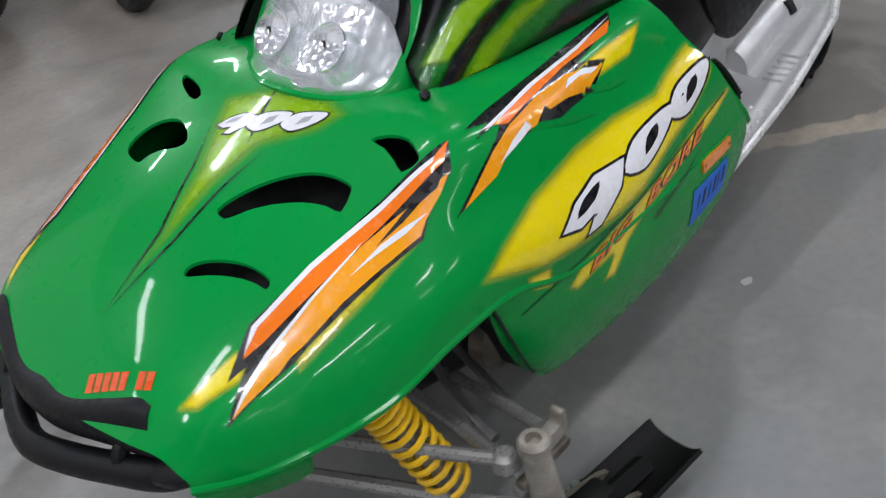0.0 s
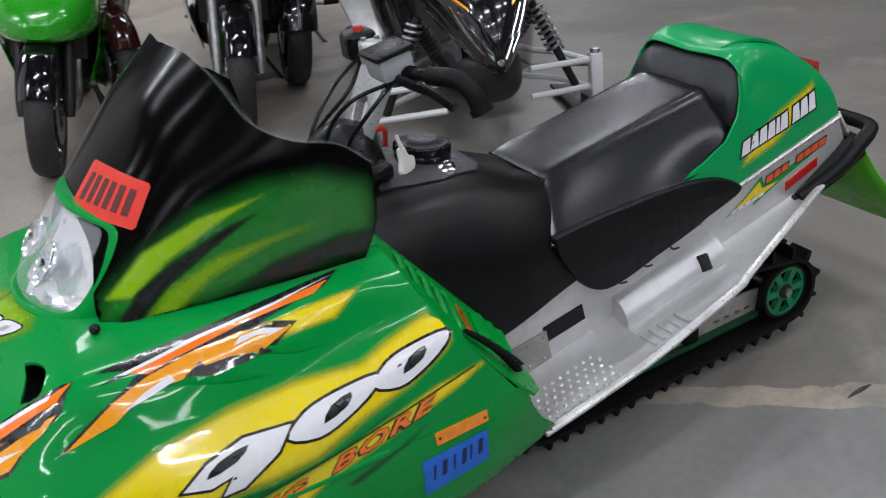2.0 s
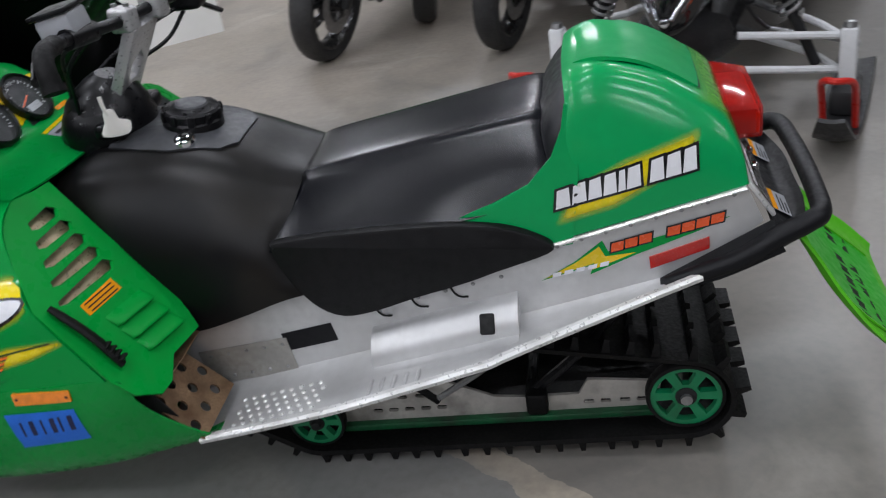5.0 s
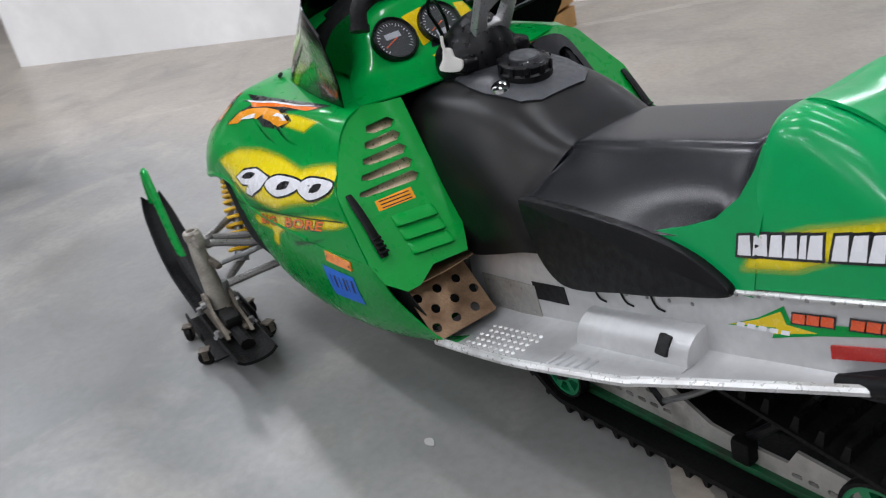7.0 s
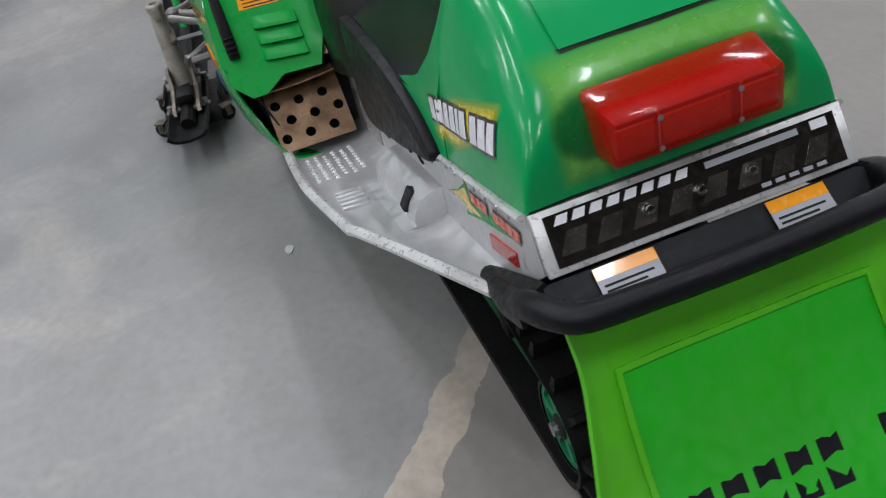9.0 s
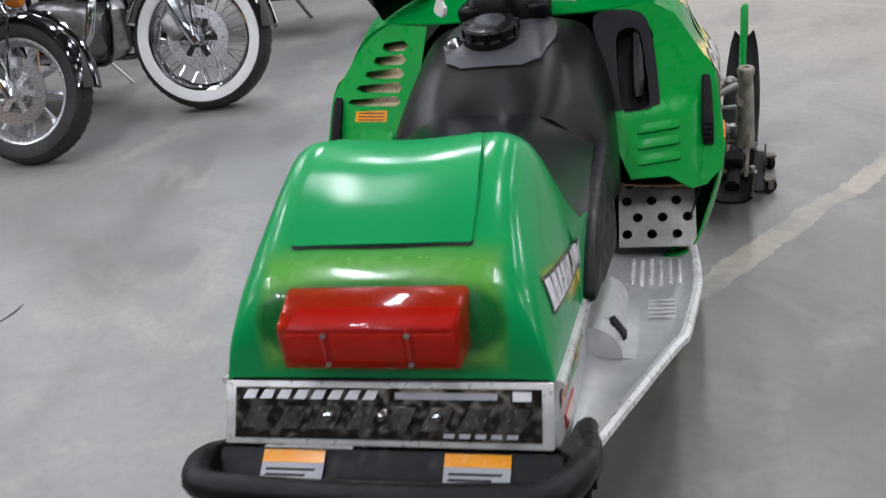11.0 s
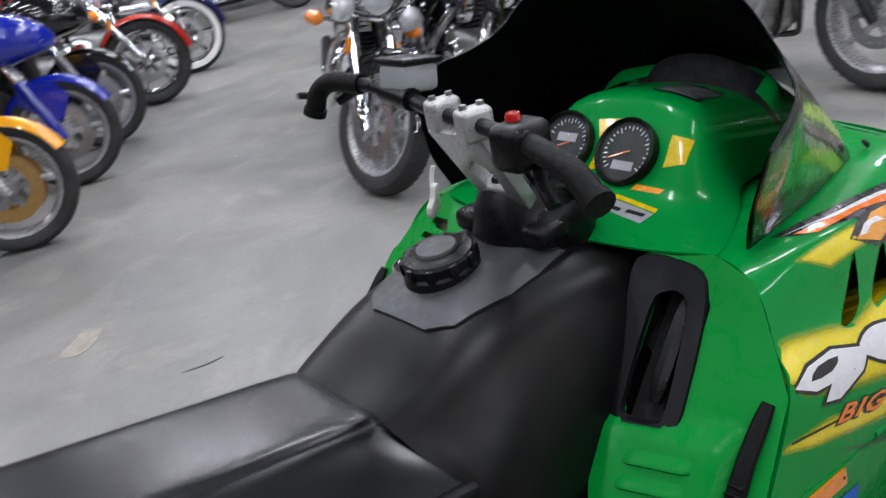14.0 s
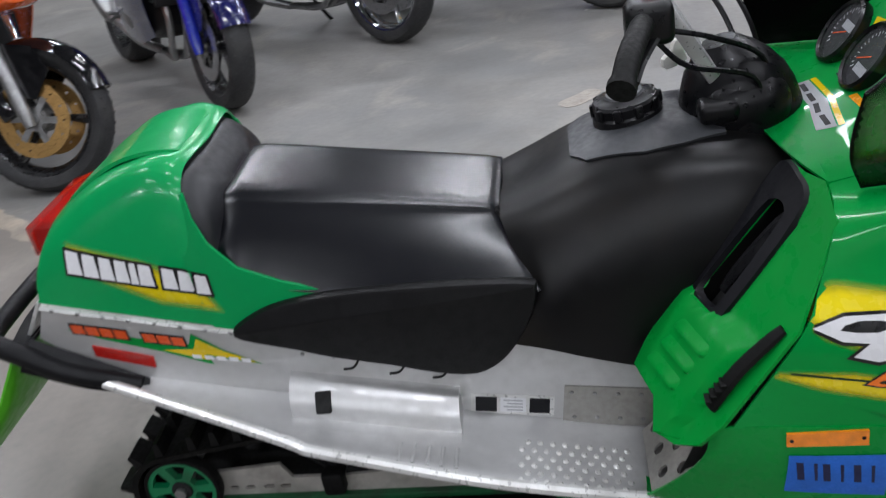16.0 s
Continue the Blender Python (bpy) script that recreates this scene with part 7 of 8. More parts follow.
own = [(-0.160, 0.650), (-0.158, 0.750), (-0.130, 0.786), (0.130, 0.786), (0.158, 0.750), (0.160, 0.650), (0.13, 0.641), (-0.13, 0.641)]
pale_film = film("pale_green_airbrush", (0.16, 0.50, 0.07))
spray("lime_fade", rounded(own, 3), behind, (-1, 0, 0), tail_tree, pale_film, tail, 0.026, 0.0008, 0.7, size=0.009)
own = [(-0.130, 0.668), (-0.130, 0.748), (0.130, 0.748), (0.130, 0.668)]
spray("green_fade", rounded(own, 4), behind, (-1, 0, 0), tail_tree, deep_green_film, tail, 0.016, 0.0012, 0.8, size=0.009)

# small labels: left hood panel and dash
panel_tree = tree_of(*[o for o in sled.children if o.name.startswith("side_panel")])
left = Vector((-1, 0, 0))
own = flat_mesh([(-0.300, 0.578), (-0.385, 0.572), (-0.388, 0.552), (-0.302, 0.556)], 0.02)
lab = part("warning_label", lay(own, lambda u, v: (-0.6, u, v), left, panel_tree, 0.001), orange, [o for o in sled.children if o.name.startswith("side_panel")][0], "orange warning label")
for k in range(3):
    v = 0.556 + 0.0065 * k
    own = flat_mesh([(-0.308, v + 0.002), (-0.378, v - 0.001), (-0.378, v + 0.001), (-0.308, v + 0.004)], 0.03)
    part("label_bar", lay(own, lambda u, v: (-0.6, u, v), left, panel_tree, 0.0016), ink, lab)
pod_tree = tree_of(pod)
dash_way = Vector((-0.75, 0, -0.66)).normalized()
dash_up = Vector((-0.66, 0, 0.75)).normalized()
dash_mid = Vector((-1.42, 0, 0.82))


def dash(u, v):
    return dash_mid + Vector((0, 1, 0)) * u + dash_up * v - dash_way * 0.4


for name, line, ma, lift, lab in (
    ("dash_flash", [(-0.045, 0.062), (0.020, 0.070), (0.030, 0.02), (0.005, -0.02), (-0.035, -0.030), (-0.028, 0.02)], yellow, 0.001, "yellow dash decal"),
    ("dash_flash", [(0.112, 0.052), (0.150, 0.050), (0.152, 0.008), (0.114, -0.004)], yellow, 0.001, ""),
    ("dash_sticker", [(-0.018, -0.045), (0.012, -0.045), (-0.003, -0.018)], ink, 0.0014, "black triangular sticker"),
    ("dash_mark", [(0.075, -0.052), (0.130, -0.050), (0.135, -0.040), (0.080, -0.040)], orange, 0.001, "small orange dash mark"),
    ("dash_stripe", [(-0.04, -0.070), (0.06, -0.066), (0.150, -0.078), (0.150, -0.086), (0.06, -0.074), (-0.04, -0.078)], yellow, 0.0012, "yellow dash stripe"),
    ("dash_label", [(-0.04, -0.080), (0.06, -0.076), (0.150, -0.088), (0.145, -0.112), (0.06, -0.100), (-0.04, -0.104)], label_grey, 0.001, "grey instruction label"),
):
    decal(name, line, dash, dash_way, pod_tree, ma, pod, lift, 0.012, lab)
for k in range(4):
    u = -0.03 + 0.045 * k
    decal("label_bar", [(u, -0.088 - 0.003 * (k > 2)), (u + 0.034, -0.088 - 0.004 * (k > 1)), (u + 0.034, -0.095 - 0.004 * (k > 1)), (u, -0.095 - 0.003 * (k > 2))], dash, dash_way, pod_tree, ink, pod, 0.0014, 0.012)
decal("vent_label", [(-1.526, 0.020), (-1.526, 0.112), (-1.612, 0.104), (-1.612, 0.030)], from_above, DOWN, pod_tree, ink, pod, 0.0010, 0.02, "black dash label with fine print lines")
for k in range(7):
    v = 0.06 + 0.012 * k
    decal("label_bar", [(-1.535 - 0.010 * k, 0.025), (-1.535 - 0.010 * k, 0.105), (-1.539 - 0.010 * k, 0.105), (-1.539 - 0.010 * k, 0.025)], from_above, DOWN, pod_tree, label_grey, pod, 0.0014, 0.02)

# ---- parked motorcycles ----
bike_black = material("gloss_black_paint", (0.005, 0.005, 0.006), 0.12, coat=0.8, vary=0.1)
bike_maroon = material("dark_maroon_paint", (0.03, 0.006, 0.006), 0.14, coat=0.8, vary=0.1)
bike_yellow = material("yellow_bike_paint", (0.80, 0.36, 0.004), 0.2, coat=0.7, vary=0.06)
bike_blue = material("blue_bike_paint", (0.006, 0.018, 0.33), 0.18, coat=0.8, vary=0.08)
bike_navy = material("dark_blue_bike_paint", (0.006, 0.008, 0.07), 0.18, coat=0.8, vary=0.08)
bike_red = material("red_bike_paint", (0.40, 0.02, 0.01), 0.2, coat=0.7, vary=0.08)
bike_orange = material("orange_bike_paint", (0.70, 0.10, 0.01), 0.2, coat=0.7, vary=0.08)
bike_green = material("bright_green_bike_paint", (0.02, 0.33, 0.012), 0.2, coat=0.7, vary=0.06)
gold = material("gold_brake_disc", (0.55, 0.33, 0.12), 0.35, metal=0.85, vary=0.12, scale=30)
disc_steel = material("brake_disc_steel", (0.45, 0.45, 0.46), 0.3, metal=0.95, vary=0.12, scale=30)
engine_black = material("engine_black", (0.015, 0.015, 0.016), 0.45, metal=0.3, vary=0.25, scale=20, bump=0.2)
engine_grey = material("engine_alloy", (0.32, 0.32, 0.32), 0.4, metal=0.8, vary=0.2, scale=24, bump=0.2, dirt_or_sheen=(0.08, 0.07, 0.06), dirt_amount=0.5, dirt_scale=18)
rim_black = material("black_wheel_paint", (0.012, 0.012, 0.013), 0.3, coat=0.4, vary=0.15)
rim_silver = material("silver_wheel_paint", (0.50, 0.50, 0.51), 0.3, metal=0.6, vary=0.1, scale=14)
white_wall = material("white_tyre_band", (0.74, 0.74, 0.72), 0.55, vary=0.06, scale=10)
seat_vinyl = material("bike_seat_vinyl", (0.01, 0.01, 0.011), 0.45, vary=0.2, bump=0.15, bump_scale=300)
lamp_lens = material("lamp_lens", (0.85, 0.87, 0.9), 0.08, metal=0.55, coat=1.0, vary=0.12, scale=40, bump=0.2, bump_scale=60)
tail_red = material("bike_tail_lens", (0.4, 0.01, 0.006), 0.15, coat=0.8)


def loft(sections, seg=18, power=2.4, bm=None):
    """A closed body through upright sections (x, height of the middle, half width, half height)."""
    own = bmesh.new()
    rings = []
    for x, z, a, b in [tuple(s) for s in spline(sections, 3)]:
        ring = []
        for k in range(seg):
            w = 2 * math.pi * k / seg
            c, s = math.cos(w), math.sin(w)
            ring.append(own.verts.new((x, max(a, 0.002) * math.copysign(abs(c) ** (2 / power), c), z + max(b, 0.002) * math.copysign(abs(s) ** (2 / power), s))))
        rings.append(ring)
    for a, b in zip(rings, rings[1:]):
        for k in range(seg):
            own.faces.new((a[k], a[(k + 1) % seg], b[(k + 1) % seg], b[k]))
    own.faces.new(rings[0])
    own.faces.new(rings[-1])
    return merge(bm, own)


def fender_arc(x, z, r, w, a0, a1, d=0.004, drop=0.35, n=14):
    """A mudguard bent round a wheel, from angle a0 to a1 (0 is ahead, 90 on top)."""
    own = bmesh.new()
    rings = []
    for i in range(n + 1):
        a = radians(a0 + (a1 - a0) * i / n)
        ring = []
        for u in (-1, -0.92, -0.7, -0.35, 0, 0.35, 0.7, 0.92, 1):
            q = r - drop * w * max(0, abs(u) - 0.25) ** 2.2
            ring.append(own.verts.new((x + q * math.cos(a), u * w / 2, z + q * math.sin(a))))
        rings.append(ring)
    for a, b in zip(rings, rings[1:]):
        for k in range(8):
            own.faces.new((a[k], a[k + 1], b[k + 1], b[k]))
    return thick(own, d)


def repeat_piece(name, me, mats, parent):
    for m in mats:
        ob = new(name, me)
        ob.parent = parent
        ob.matrix_basis = m


def piece(bm, material, sharp=35):
    bmesh.ops.recalc_face_normals(bm, faces=bm.faces)
    me = bpy.data.meshes.new("piece")
    for f in bm.faces:
        f.smooth = True
    for e in bm.edges:
        if len(e.link_faces) == 2 and e.calc_face_angle(0) > radians(sharp):
            e.smooth = False
    bm.to_mesh(me)
    bm.free()
    me.materials.append(material)
    return me


def bike_wheel(bike, name, x, R, w, style, rim_mat, section=0.085, disc=None, sides=(), band=False, spokes=7, disc_r=0.145, hub_mat=None):
    """hub > tyre, rim, spokes, brake disc"""
    m = Matrix.Translation((x, 0, R)) @ Matrix.Rotation(radians(90), 4, "X")
    h, q = section, R - section
    wheel = part(name, lathe([(0, -0.075), (0.022, -0.075), (0.026, -0.055), (0.05, -0.05), (0.055, -0.03), (0.042, -0.02), (0.042, 0.02), (0.055, 0.03), (0.05, 0.05), (0.026, 0.055), (0.022, 0.075), (0, 0.075)], 20, m), hub_mat or rim_mat, bike)
    half = [(q, 0.36), (q + 0.12 * h, 0.42), (q + 0.45 * h, 0.49), (q + 0.68 * h, 0.485), (R - 0.20 * h, 0.41), (R - 0.07 * h, 0.27), (R, 0.10)]
    loop = [(r, -u * w) for r, u in half] + [(r, u * w) for r, u in half[::-1]]
    tyre = part("tyre", lathe(loop + loop[:1], 48, m), tyre_rubber, wheel, "black rubber tyre")
    own = bmesh.new()
    for k in range(44):
        for s in (-1, 1):
            block(R - 0.024, R - 0.006, -0.006, 0.006, -0.14 * w, 0.14 * w, 0, own, m @ Matrix.Rotation(2 * math.pi * (k + 0.25 * s) / 44, 4, "Z") @ Matrix.Translation((0, 0, s * 0.2 * w)) @ Matrix.Rotation(s * 0.5, 4, "X"))
    part("tread", own, tyre_rubber, tyre, smooth=False)
    if band:
        for s in (-1, 1):
            part("white_band", lathe([(q + 0.06 * h, s * 0.40 * w), (q + 0.10 * h, s * (0.42 * w + 0.003)), (q + 0.45 * h, s * (0.49 * w + 0.003)), (q + 0.60 * h, s * (0.487 * w + 0.003)), (q + 0.62 * h, s * 0.47 * w)], 48, m), white_wall, tyre, "white sidewall band")
    prof = [(q + 0.006, 0.40), (q + 0.004, 0.42), (q - 0.006, 0.40), (q - 0.012, 0.34), (q - 0.018, 0.22), (q - 0.026, 0.12)]
    loop = [(r, -u * w) for r, u in prof] + [(r, u * w) for r, u in prof[::-1]]
    part("rim", lathe(loop + [(q, 0.3 * w), (q, -0.3 * w), loop[0]], 48, m), rim_mat, wheel, "")
    if style == "wire":
        own = bmesh.new()
        for k in range(40):
            a = 2 * math.pi * k / 40
            s = 1 if k % 2 else -1
            b = a + (0.55 if k % 4 < 2 else -0.55)
            tube([m @ Vector((0.05 * math.cos(b), 0.05 * math.sin(b), s * 0.04)), m @ Vector(((q - 0.022) * math.cos(a), (q - 0.022) * math.sin(a), s * 0.008))], 0.0026, 5, 1, bm=own)
        part("wire_spokes", own, chrome, wheel, "crossed chrome wire spokes")
    else:
        if style == "twin":
            own = bmesh.new()
            for s in (-1, 1):
                tube([(0.035, s * 0.012, 0), (0.6 * q, s * 0.022, 0), (q - 0.015, s * 0.036, 0)], [0.012, 0.009, 0.011], 8, 3, bm=own, flat=1.3)
        else:
            own = tube([(0.03, 0, 0), (0.45 * q, 0.006, 0), (q - 0.012, 0.0, 0)], [0.022, 0.014, 0.021], 8, 4, flat=0.9)
        me = piece(own, rim_mat)
        repeat_piece("spoke", me, [m @ Matrix.Rotation(2 * math.pi * k / spokes, 4, "Z") for k in range(spokes)], wheel)
    for s in sides:
        holes = [circle(0, 0, disc_r * 0.62, 24)] + [circle(disc_r * 0.83 * math.cos(2 * math.pi * k / 14), disc_r * 0.83 * math.sin(2 * math.pi * k / 14), 0.006, 6) for k in range(14)]
        dm = m @ Matrix.Translation((0, 0, -s * 0.062))
        d = part("brake_disc", plate(circle(0, 0, disc_r, 40), 0.005, dm, hollow=holes), disc or disc_steel, wheel, "drilled brake disc")
        arms = []
        for k in range(12):
            q0, q1 = (disc_r * 0.66, 0.14) if k % 2 == 0 else (0.045, 0.26)
            a = 2 * math.pi * k / 12
            arms += [(q0 * math.cos(a - q1), q0 * math.sin(a - q1)), (q0 * math.cos(a + q1), q0 * math.sin(a + q1))]
        part("disc_carrier", plate(arms, 0.007, dm @ Matrix.Translation((0, 0, -0.001))), hub_mat or rim_mat, wheel)
    return wheel


def fork_legs(bike, R, top, gap, lower, upper, r=0.026, caliper=None, reflector=True):
    top = Vector(top)
    for s in (-1, 1):
        a, b = Vector((-0.005, s * gap, R)), Vector((top.x, s * gap, top.z))
        mid = a.lerp(b, 0.52)
        leg = part("fork_leg", tube([a + (a - b).normalized() * 0.03, a.lerp(b, 0.06), a.lerp(b, 0.3), mid], [r * 0.75, r * 1.05, r, r * 1.05], 12, 3), lower, bike)
        part("fork_tube", tube([mid, a.lerp(b, 0.8), b], r * 0.8, 12, 2), upper, leg)
        if reflector:
            part("reflector", block(-0.012, 0.012, -0.004, 0.004, -0.035, 0.035, 0.002, m=Matrix.Translation(a.lerp(b, 0.45) + Vector((0, s * (r + 0.003), 0)))), amber, leg, "amber fork reflector")
        if caliper:
            part("brake_caliper", block(-0.035, 0.035, -0.022, 0.022, -0.055, 0.055, 0.012, m=Matrix.Translation((-0.115, s * (gap - 0.028), R + 0.045)) @ Matrix.Rotation(radians(-35), 4, "Y")), caliper, leg, "brake caliper")
    part("fork_clamp", block(top.x - 0.04, top.x + 0.04, -gap - 0.03, gap + 0.03, top.z - 0.03, top.z + 0.005, 0.012), upper, bike, "fork clamp")
    k = (top - Vector((0, 0, R))) * 0.72
    part("lower_fork_clamp", block(k.x - 0.035, k.x + 0.035, -gap - 0.03, gap + 0.03, k.z + R - 0.02, k.z + R + 0.02, 0.012), upper, bike)


def round_lamp(bike, x, y, z, r, shell, name="headlamp"):
    m = Matrix.Translation((x, y, z)) @ Matrix.Rotation(radians(90), 4, "Y")
    lamp = part(name, lathe([(0, -1.25 * r), (0.4 * r, -1.2 * r), (0.8 * r, -0.75 * r), (1.02 * r, -0.1 * r), (1.08 * r, 0.02), (1.0 * r, 0.03), (0.96 * r, 0.02)], 28, m), shell, bike, "")
    part("lens", lathe([(0.97 * r, 0.022), (0.7 * r, 0.035), (0.35 * r, 0.043), (0, 0.045)], 28, m), lamp_lens, lamp, "clear headlamp lens")
    return lamp


def signal(bike, x, y, z):
    stalk = part("turn_signal", tube([(x - 0.02, y * 0.55, z), (x - 0.01, y * 0.8, z), (x - 0.01, y, z)], 0.010, 8, 2), chrome, bike)
    part("signal_lens", lathe([(0, 0.05), (0.022, 0.042), (0.032, 0.02), (0.034, 0.0), (0.03, -0.03), (0.012, -0.045), (0, -0.045)], 16, Matrix.Translation((x, y, z)) @ Matrix.Rotation(radians(90), 4, "Y")), amber, stalk, "amber turn signal lens")


def rear_mirror(bike, a, b, shell):
    arm = part("mirror", tube([a, (Vector(a) + Vector(b)) / 2 + Vector((0, 0, 0.02)), b], 0.006, 8, 3), shell, bike)
    part("mirror_head", loft([(-0.02, 0, 0.05, 0.03), (0.0, 0, 0.062, 0.04), (0.02, 0, 0.03, 0.02)], 14), shell, arm).location = b


def cylinder(bike, base, tilt, length, r, fins, body, cap):
    m = Matrix.Translation(base) @ Matrix.Rotation(tilt, 4, "Y")
    prof = [(0, 0)]
    for k in range(fins):
        z = length * k / fins
        prof += [(r * 0.78, z + 0.001), (r * 0.78, z + length / fins * 0.45), (r, z + length / fins * 0.5), (r, z + length / fins * 0.95)]
    c = part("cylinder", lathe(prof + [(0, length)], 20, m), body, bike, "finned engine cylinder")
    part("rocker_cover", block(-0.075, 0.075, -0.06, 0.06, length, length + 0.07, 0.025, m=m, seg=3), cap, c, "polished rocker cover")


def grips_and_bar(bike, pts, bar):
    h = part("handlebar", tube(pts, 0.0125, 10, 5), bar, bike)
    for a, b in ((pts[0], pts[1]), (pts[-1], pts[-2])):
        part("grip", tube([a, Vector(a).lerp(Vector(b), 0.85)], 0.018, 10, 1), rubber, h, "black rubber grip")
        k = Vector(a).lerp(Vector(b), 1.0)
        part("lever", tube([k + Vector((0.02, 0, 0)), Vector(a) + Vector((0.065, 0, -0.01))], 0.006, 6, 1), chrome, h)


def standing(x, y, hx, hy, lean=7.0):
    return Matrix.Translation((x, y, 0)) @ Matrix.Rotation(math.atan2(hy, hx), 4, "Z") @ Matrix.Rotation(radians(-lean), 4, "X")


FRONT = ("front_wheel", "fork_leg", "front_fender", "headlamp", "spot_lamp", "lamp_bar", "turn_signal", "mirror", "fork_cover", "fork_clamp", "lower_fork_clamp", "lamp_nacelle", "handlebar", "windscreen")


def steer(bike, top, R, degrees, names=FRONT):
    """Turns the front end to the side, as on a parked bike."""
    top = Vector(top)
    m = Matrix.Translation(top) @ Matrix.Rotation(radians(degrees), 4, Vector((top.x * 0.8, 0, top.z - R))) @ Matrix.Translation(-top)
    for ob in bike.children:
        if ob.name.split(".")[0] in names:
            ob.matrix_basis = m @ ob.matrix_basis


def cruiser(x, y, hx, hy, coat, label, R=0.315, w=0.13, style="cast", rim=chrome, band=False, spokes=7, spots=True, fork=chrome, metal=chrome, screen=False, lean=7.0, disc_sides=(-1,), bags=False, turn=0):
    bike = thing("motorcycle", label, "motorcycle", standing(x, y, hx, hy, lean), group="parked motorcycles")
    bike_wheel(bike, "front_wheel", 0, R, w, style, rim, 0.088, disc_steel, disc_sides, band, spokes)
    bike_wheel(bike, "rear_wheel", -1.66, 0.32, 0.16, style, rim, 0.095, disc_steel, (-1,), band, spokes)
    fork_legs(bike, R, (-0.40, 0, 0.98), 0.105, fork, fork, 0.028, engine_grey)
    fender = part("front_fender", fender_arc(0, R, R + 0.032, w + 0.06, 8, 168), coat, bike, "glossy curved front fender")
    for s in (-1, 1):
        part("fender_strut", tube([(0, s * 0.095, R), (-0.02, s * 0.098, R + 0.18), (-0.03, s * 0.085, R + 0.31)], 0.007, 6, 3), metal, fender)
    part("fender_trim", tube([(R + 0.036 if a == 8 else (R + 0.037) * math.cos(radians(a)), 0, R + (R + 0.037) * math.sin(radians(a))) for a in (10, 30, 50, 70, 90)], 0.006, 6, 3), metal, fender, "chrome fender trim")
    part("fender_tip", fender_arc(0, R, R + 0.037, w + 0.064, 148, 170, 0.005, n=5), metal, fender, "chrome fender tip")
    round_lamp(bike, -0.24, 0, 0.84, 0.088, metal)
    if spots:
        for s in (-1, 1):
            round_lamp(bike, -0.22, s * 0.185, 0.76, 0.055, metal, "spot_lamp")
        part("lamp_bar", tube([(-0.27, -0.20, 0.73), (-0.27, 0, 0.725), (-0.27, 0.20, 0.73)], 0.011, 8, 3), metal, bike, "chrome lamp bar")
    for s in (-1, 1):
        signal(bike, -0.27, s * 0.27, 0.70)
        rear_mirror(bike, (-0.46, s * 0.30, 1.04), (-0.42, s * 0.40, 1.19), metal)
        peg = part("footpeg", tube([(-0.72, s * 0.16, 0.30), (-0.70, s * 0.26, 0.30), (-0.70, s * 0.37, 0.31)], 0.014, 8, 2), metal, bike, "chrome footpeg")
        part("peg_rubber", tube([(-0.70, s * 0.27, 0.302), (-0.70, s * 0.36, 0.31)], 0.019, 8, 1), rubber, peg)
        part("fork_cover", tube([(-0.265, s * 0.105, 0.74), (-0.38, s * 0.105, 0.95)], 0.036, 14, 1), metal, bike, "chrome fork cover")
    part("lamp_nacelle", loft([(-0.42, 0.90, 0.07, 0.08), (-0.34, 0.86, 0.105, 0.11), (-0.27, 0.84, 0.10, 0.10)], 18), metal, bike, "chrome lamp nacelle")
    grips_and_bar(bike, [(-0.72, -0.44, 1.03), (-0.62, -0.40, 1.06), (-0.50, -0.22, 1.06), (-0.43, -0.08, 1.0), (-0.43, 0.08, 1.0), (-0.50, 0.22, 1.06), (-0.62, 0.40, 1.06), (-0.72, 0.44, 1.03)], metal)
    if screen:
        part("windscreen", thick(surface([[(-0.36, 0, 0.95), (-0.38, 0.12, 0.95), (-0.42, 0.22, 0.96)], [(-0.42, 0, 1.15), (-0.44, 0.14, 1.15), (-0.49, 0.26, 1.13)], [(-0.52, 0, 1.36), (-0.53, 0.12, 1.34), (-0.57, 0.20, 1.27)]], 4, 4), 0.004), clear, bike, "clear windscreen")
    part("tank", loft([(-0.42, 0.90, 0.04, 0.04), (-0.48, 0.90, 0.115, 0.10), (-0.64, 0.885, 0.155, 0.125), (-0.82, 0.85, 0.135, 0.11), (-0.98, 0.80, 0.075, 0.065), (-1.03, 0.785, 0.04, 0.03)], 22), coat, bike, "glossy teardrop tank")
    part("tank_cap", lathe([(0.04, 0), (0.04, 0.015), (0.03, 0.022), (0, 0.022)], 18, Matrix.Translation((-0.62, 0, 1.005))), metal, bike)
    part("seat", loft([(-0.96, 0.76, 0.09, 0.04), (-1.08, 0.725, 0.15, 0.055), (-1.25, 0.715, 0.17, 0.06), (-1.36, 0.76, 0.12, 0.07), (-1.50, 0.80, 0.11, 0.05), (-1.70, 0.80, 0.08, 0.035)], 18), seat_vinyl, bike, "black padded saddle")
    part("rear_fender", fender_arc(-1.66, 0.32, 0.395, 0.21, 12, 165), coat, bike)
    part("tail_lamp", loft([(-2.0, 0.58, 0.045, 0.035), (-2.04, 0.57, 0.05, 0.04), (-2.07, 0.56, 0.03, 0.025)], 14), tail_red, bike)
    part("crankcase", loft([(-0.52, 0.36, 0.10, 0.10), (-0.60, 0.36, 0.15, 0.145), (-0.80, 0.36, 0.16, 0.155), (-0.98, 0.37, 0.15, 0.14), (-1.08, 0.37, 0.09, 0.10)], 16, 3.5), engine_grey, bike, "engine crankcase")
    for s in (-1, 1):
        part("engine_cover", lathe([(0, 0.05), (0.07, 0.048), (0.10, 0.03), (0.115, 0.0)], 26, Matrix.Translation((-0.84 if s < 0 else -0.76, s * 0.15, 0.36)) @ Matrix.Rotation(radians(-90 * s), 4, "X")), metal, bike, "chrome engine cover")
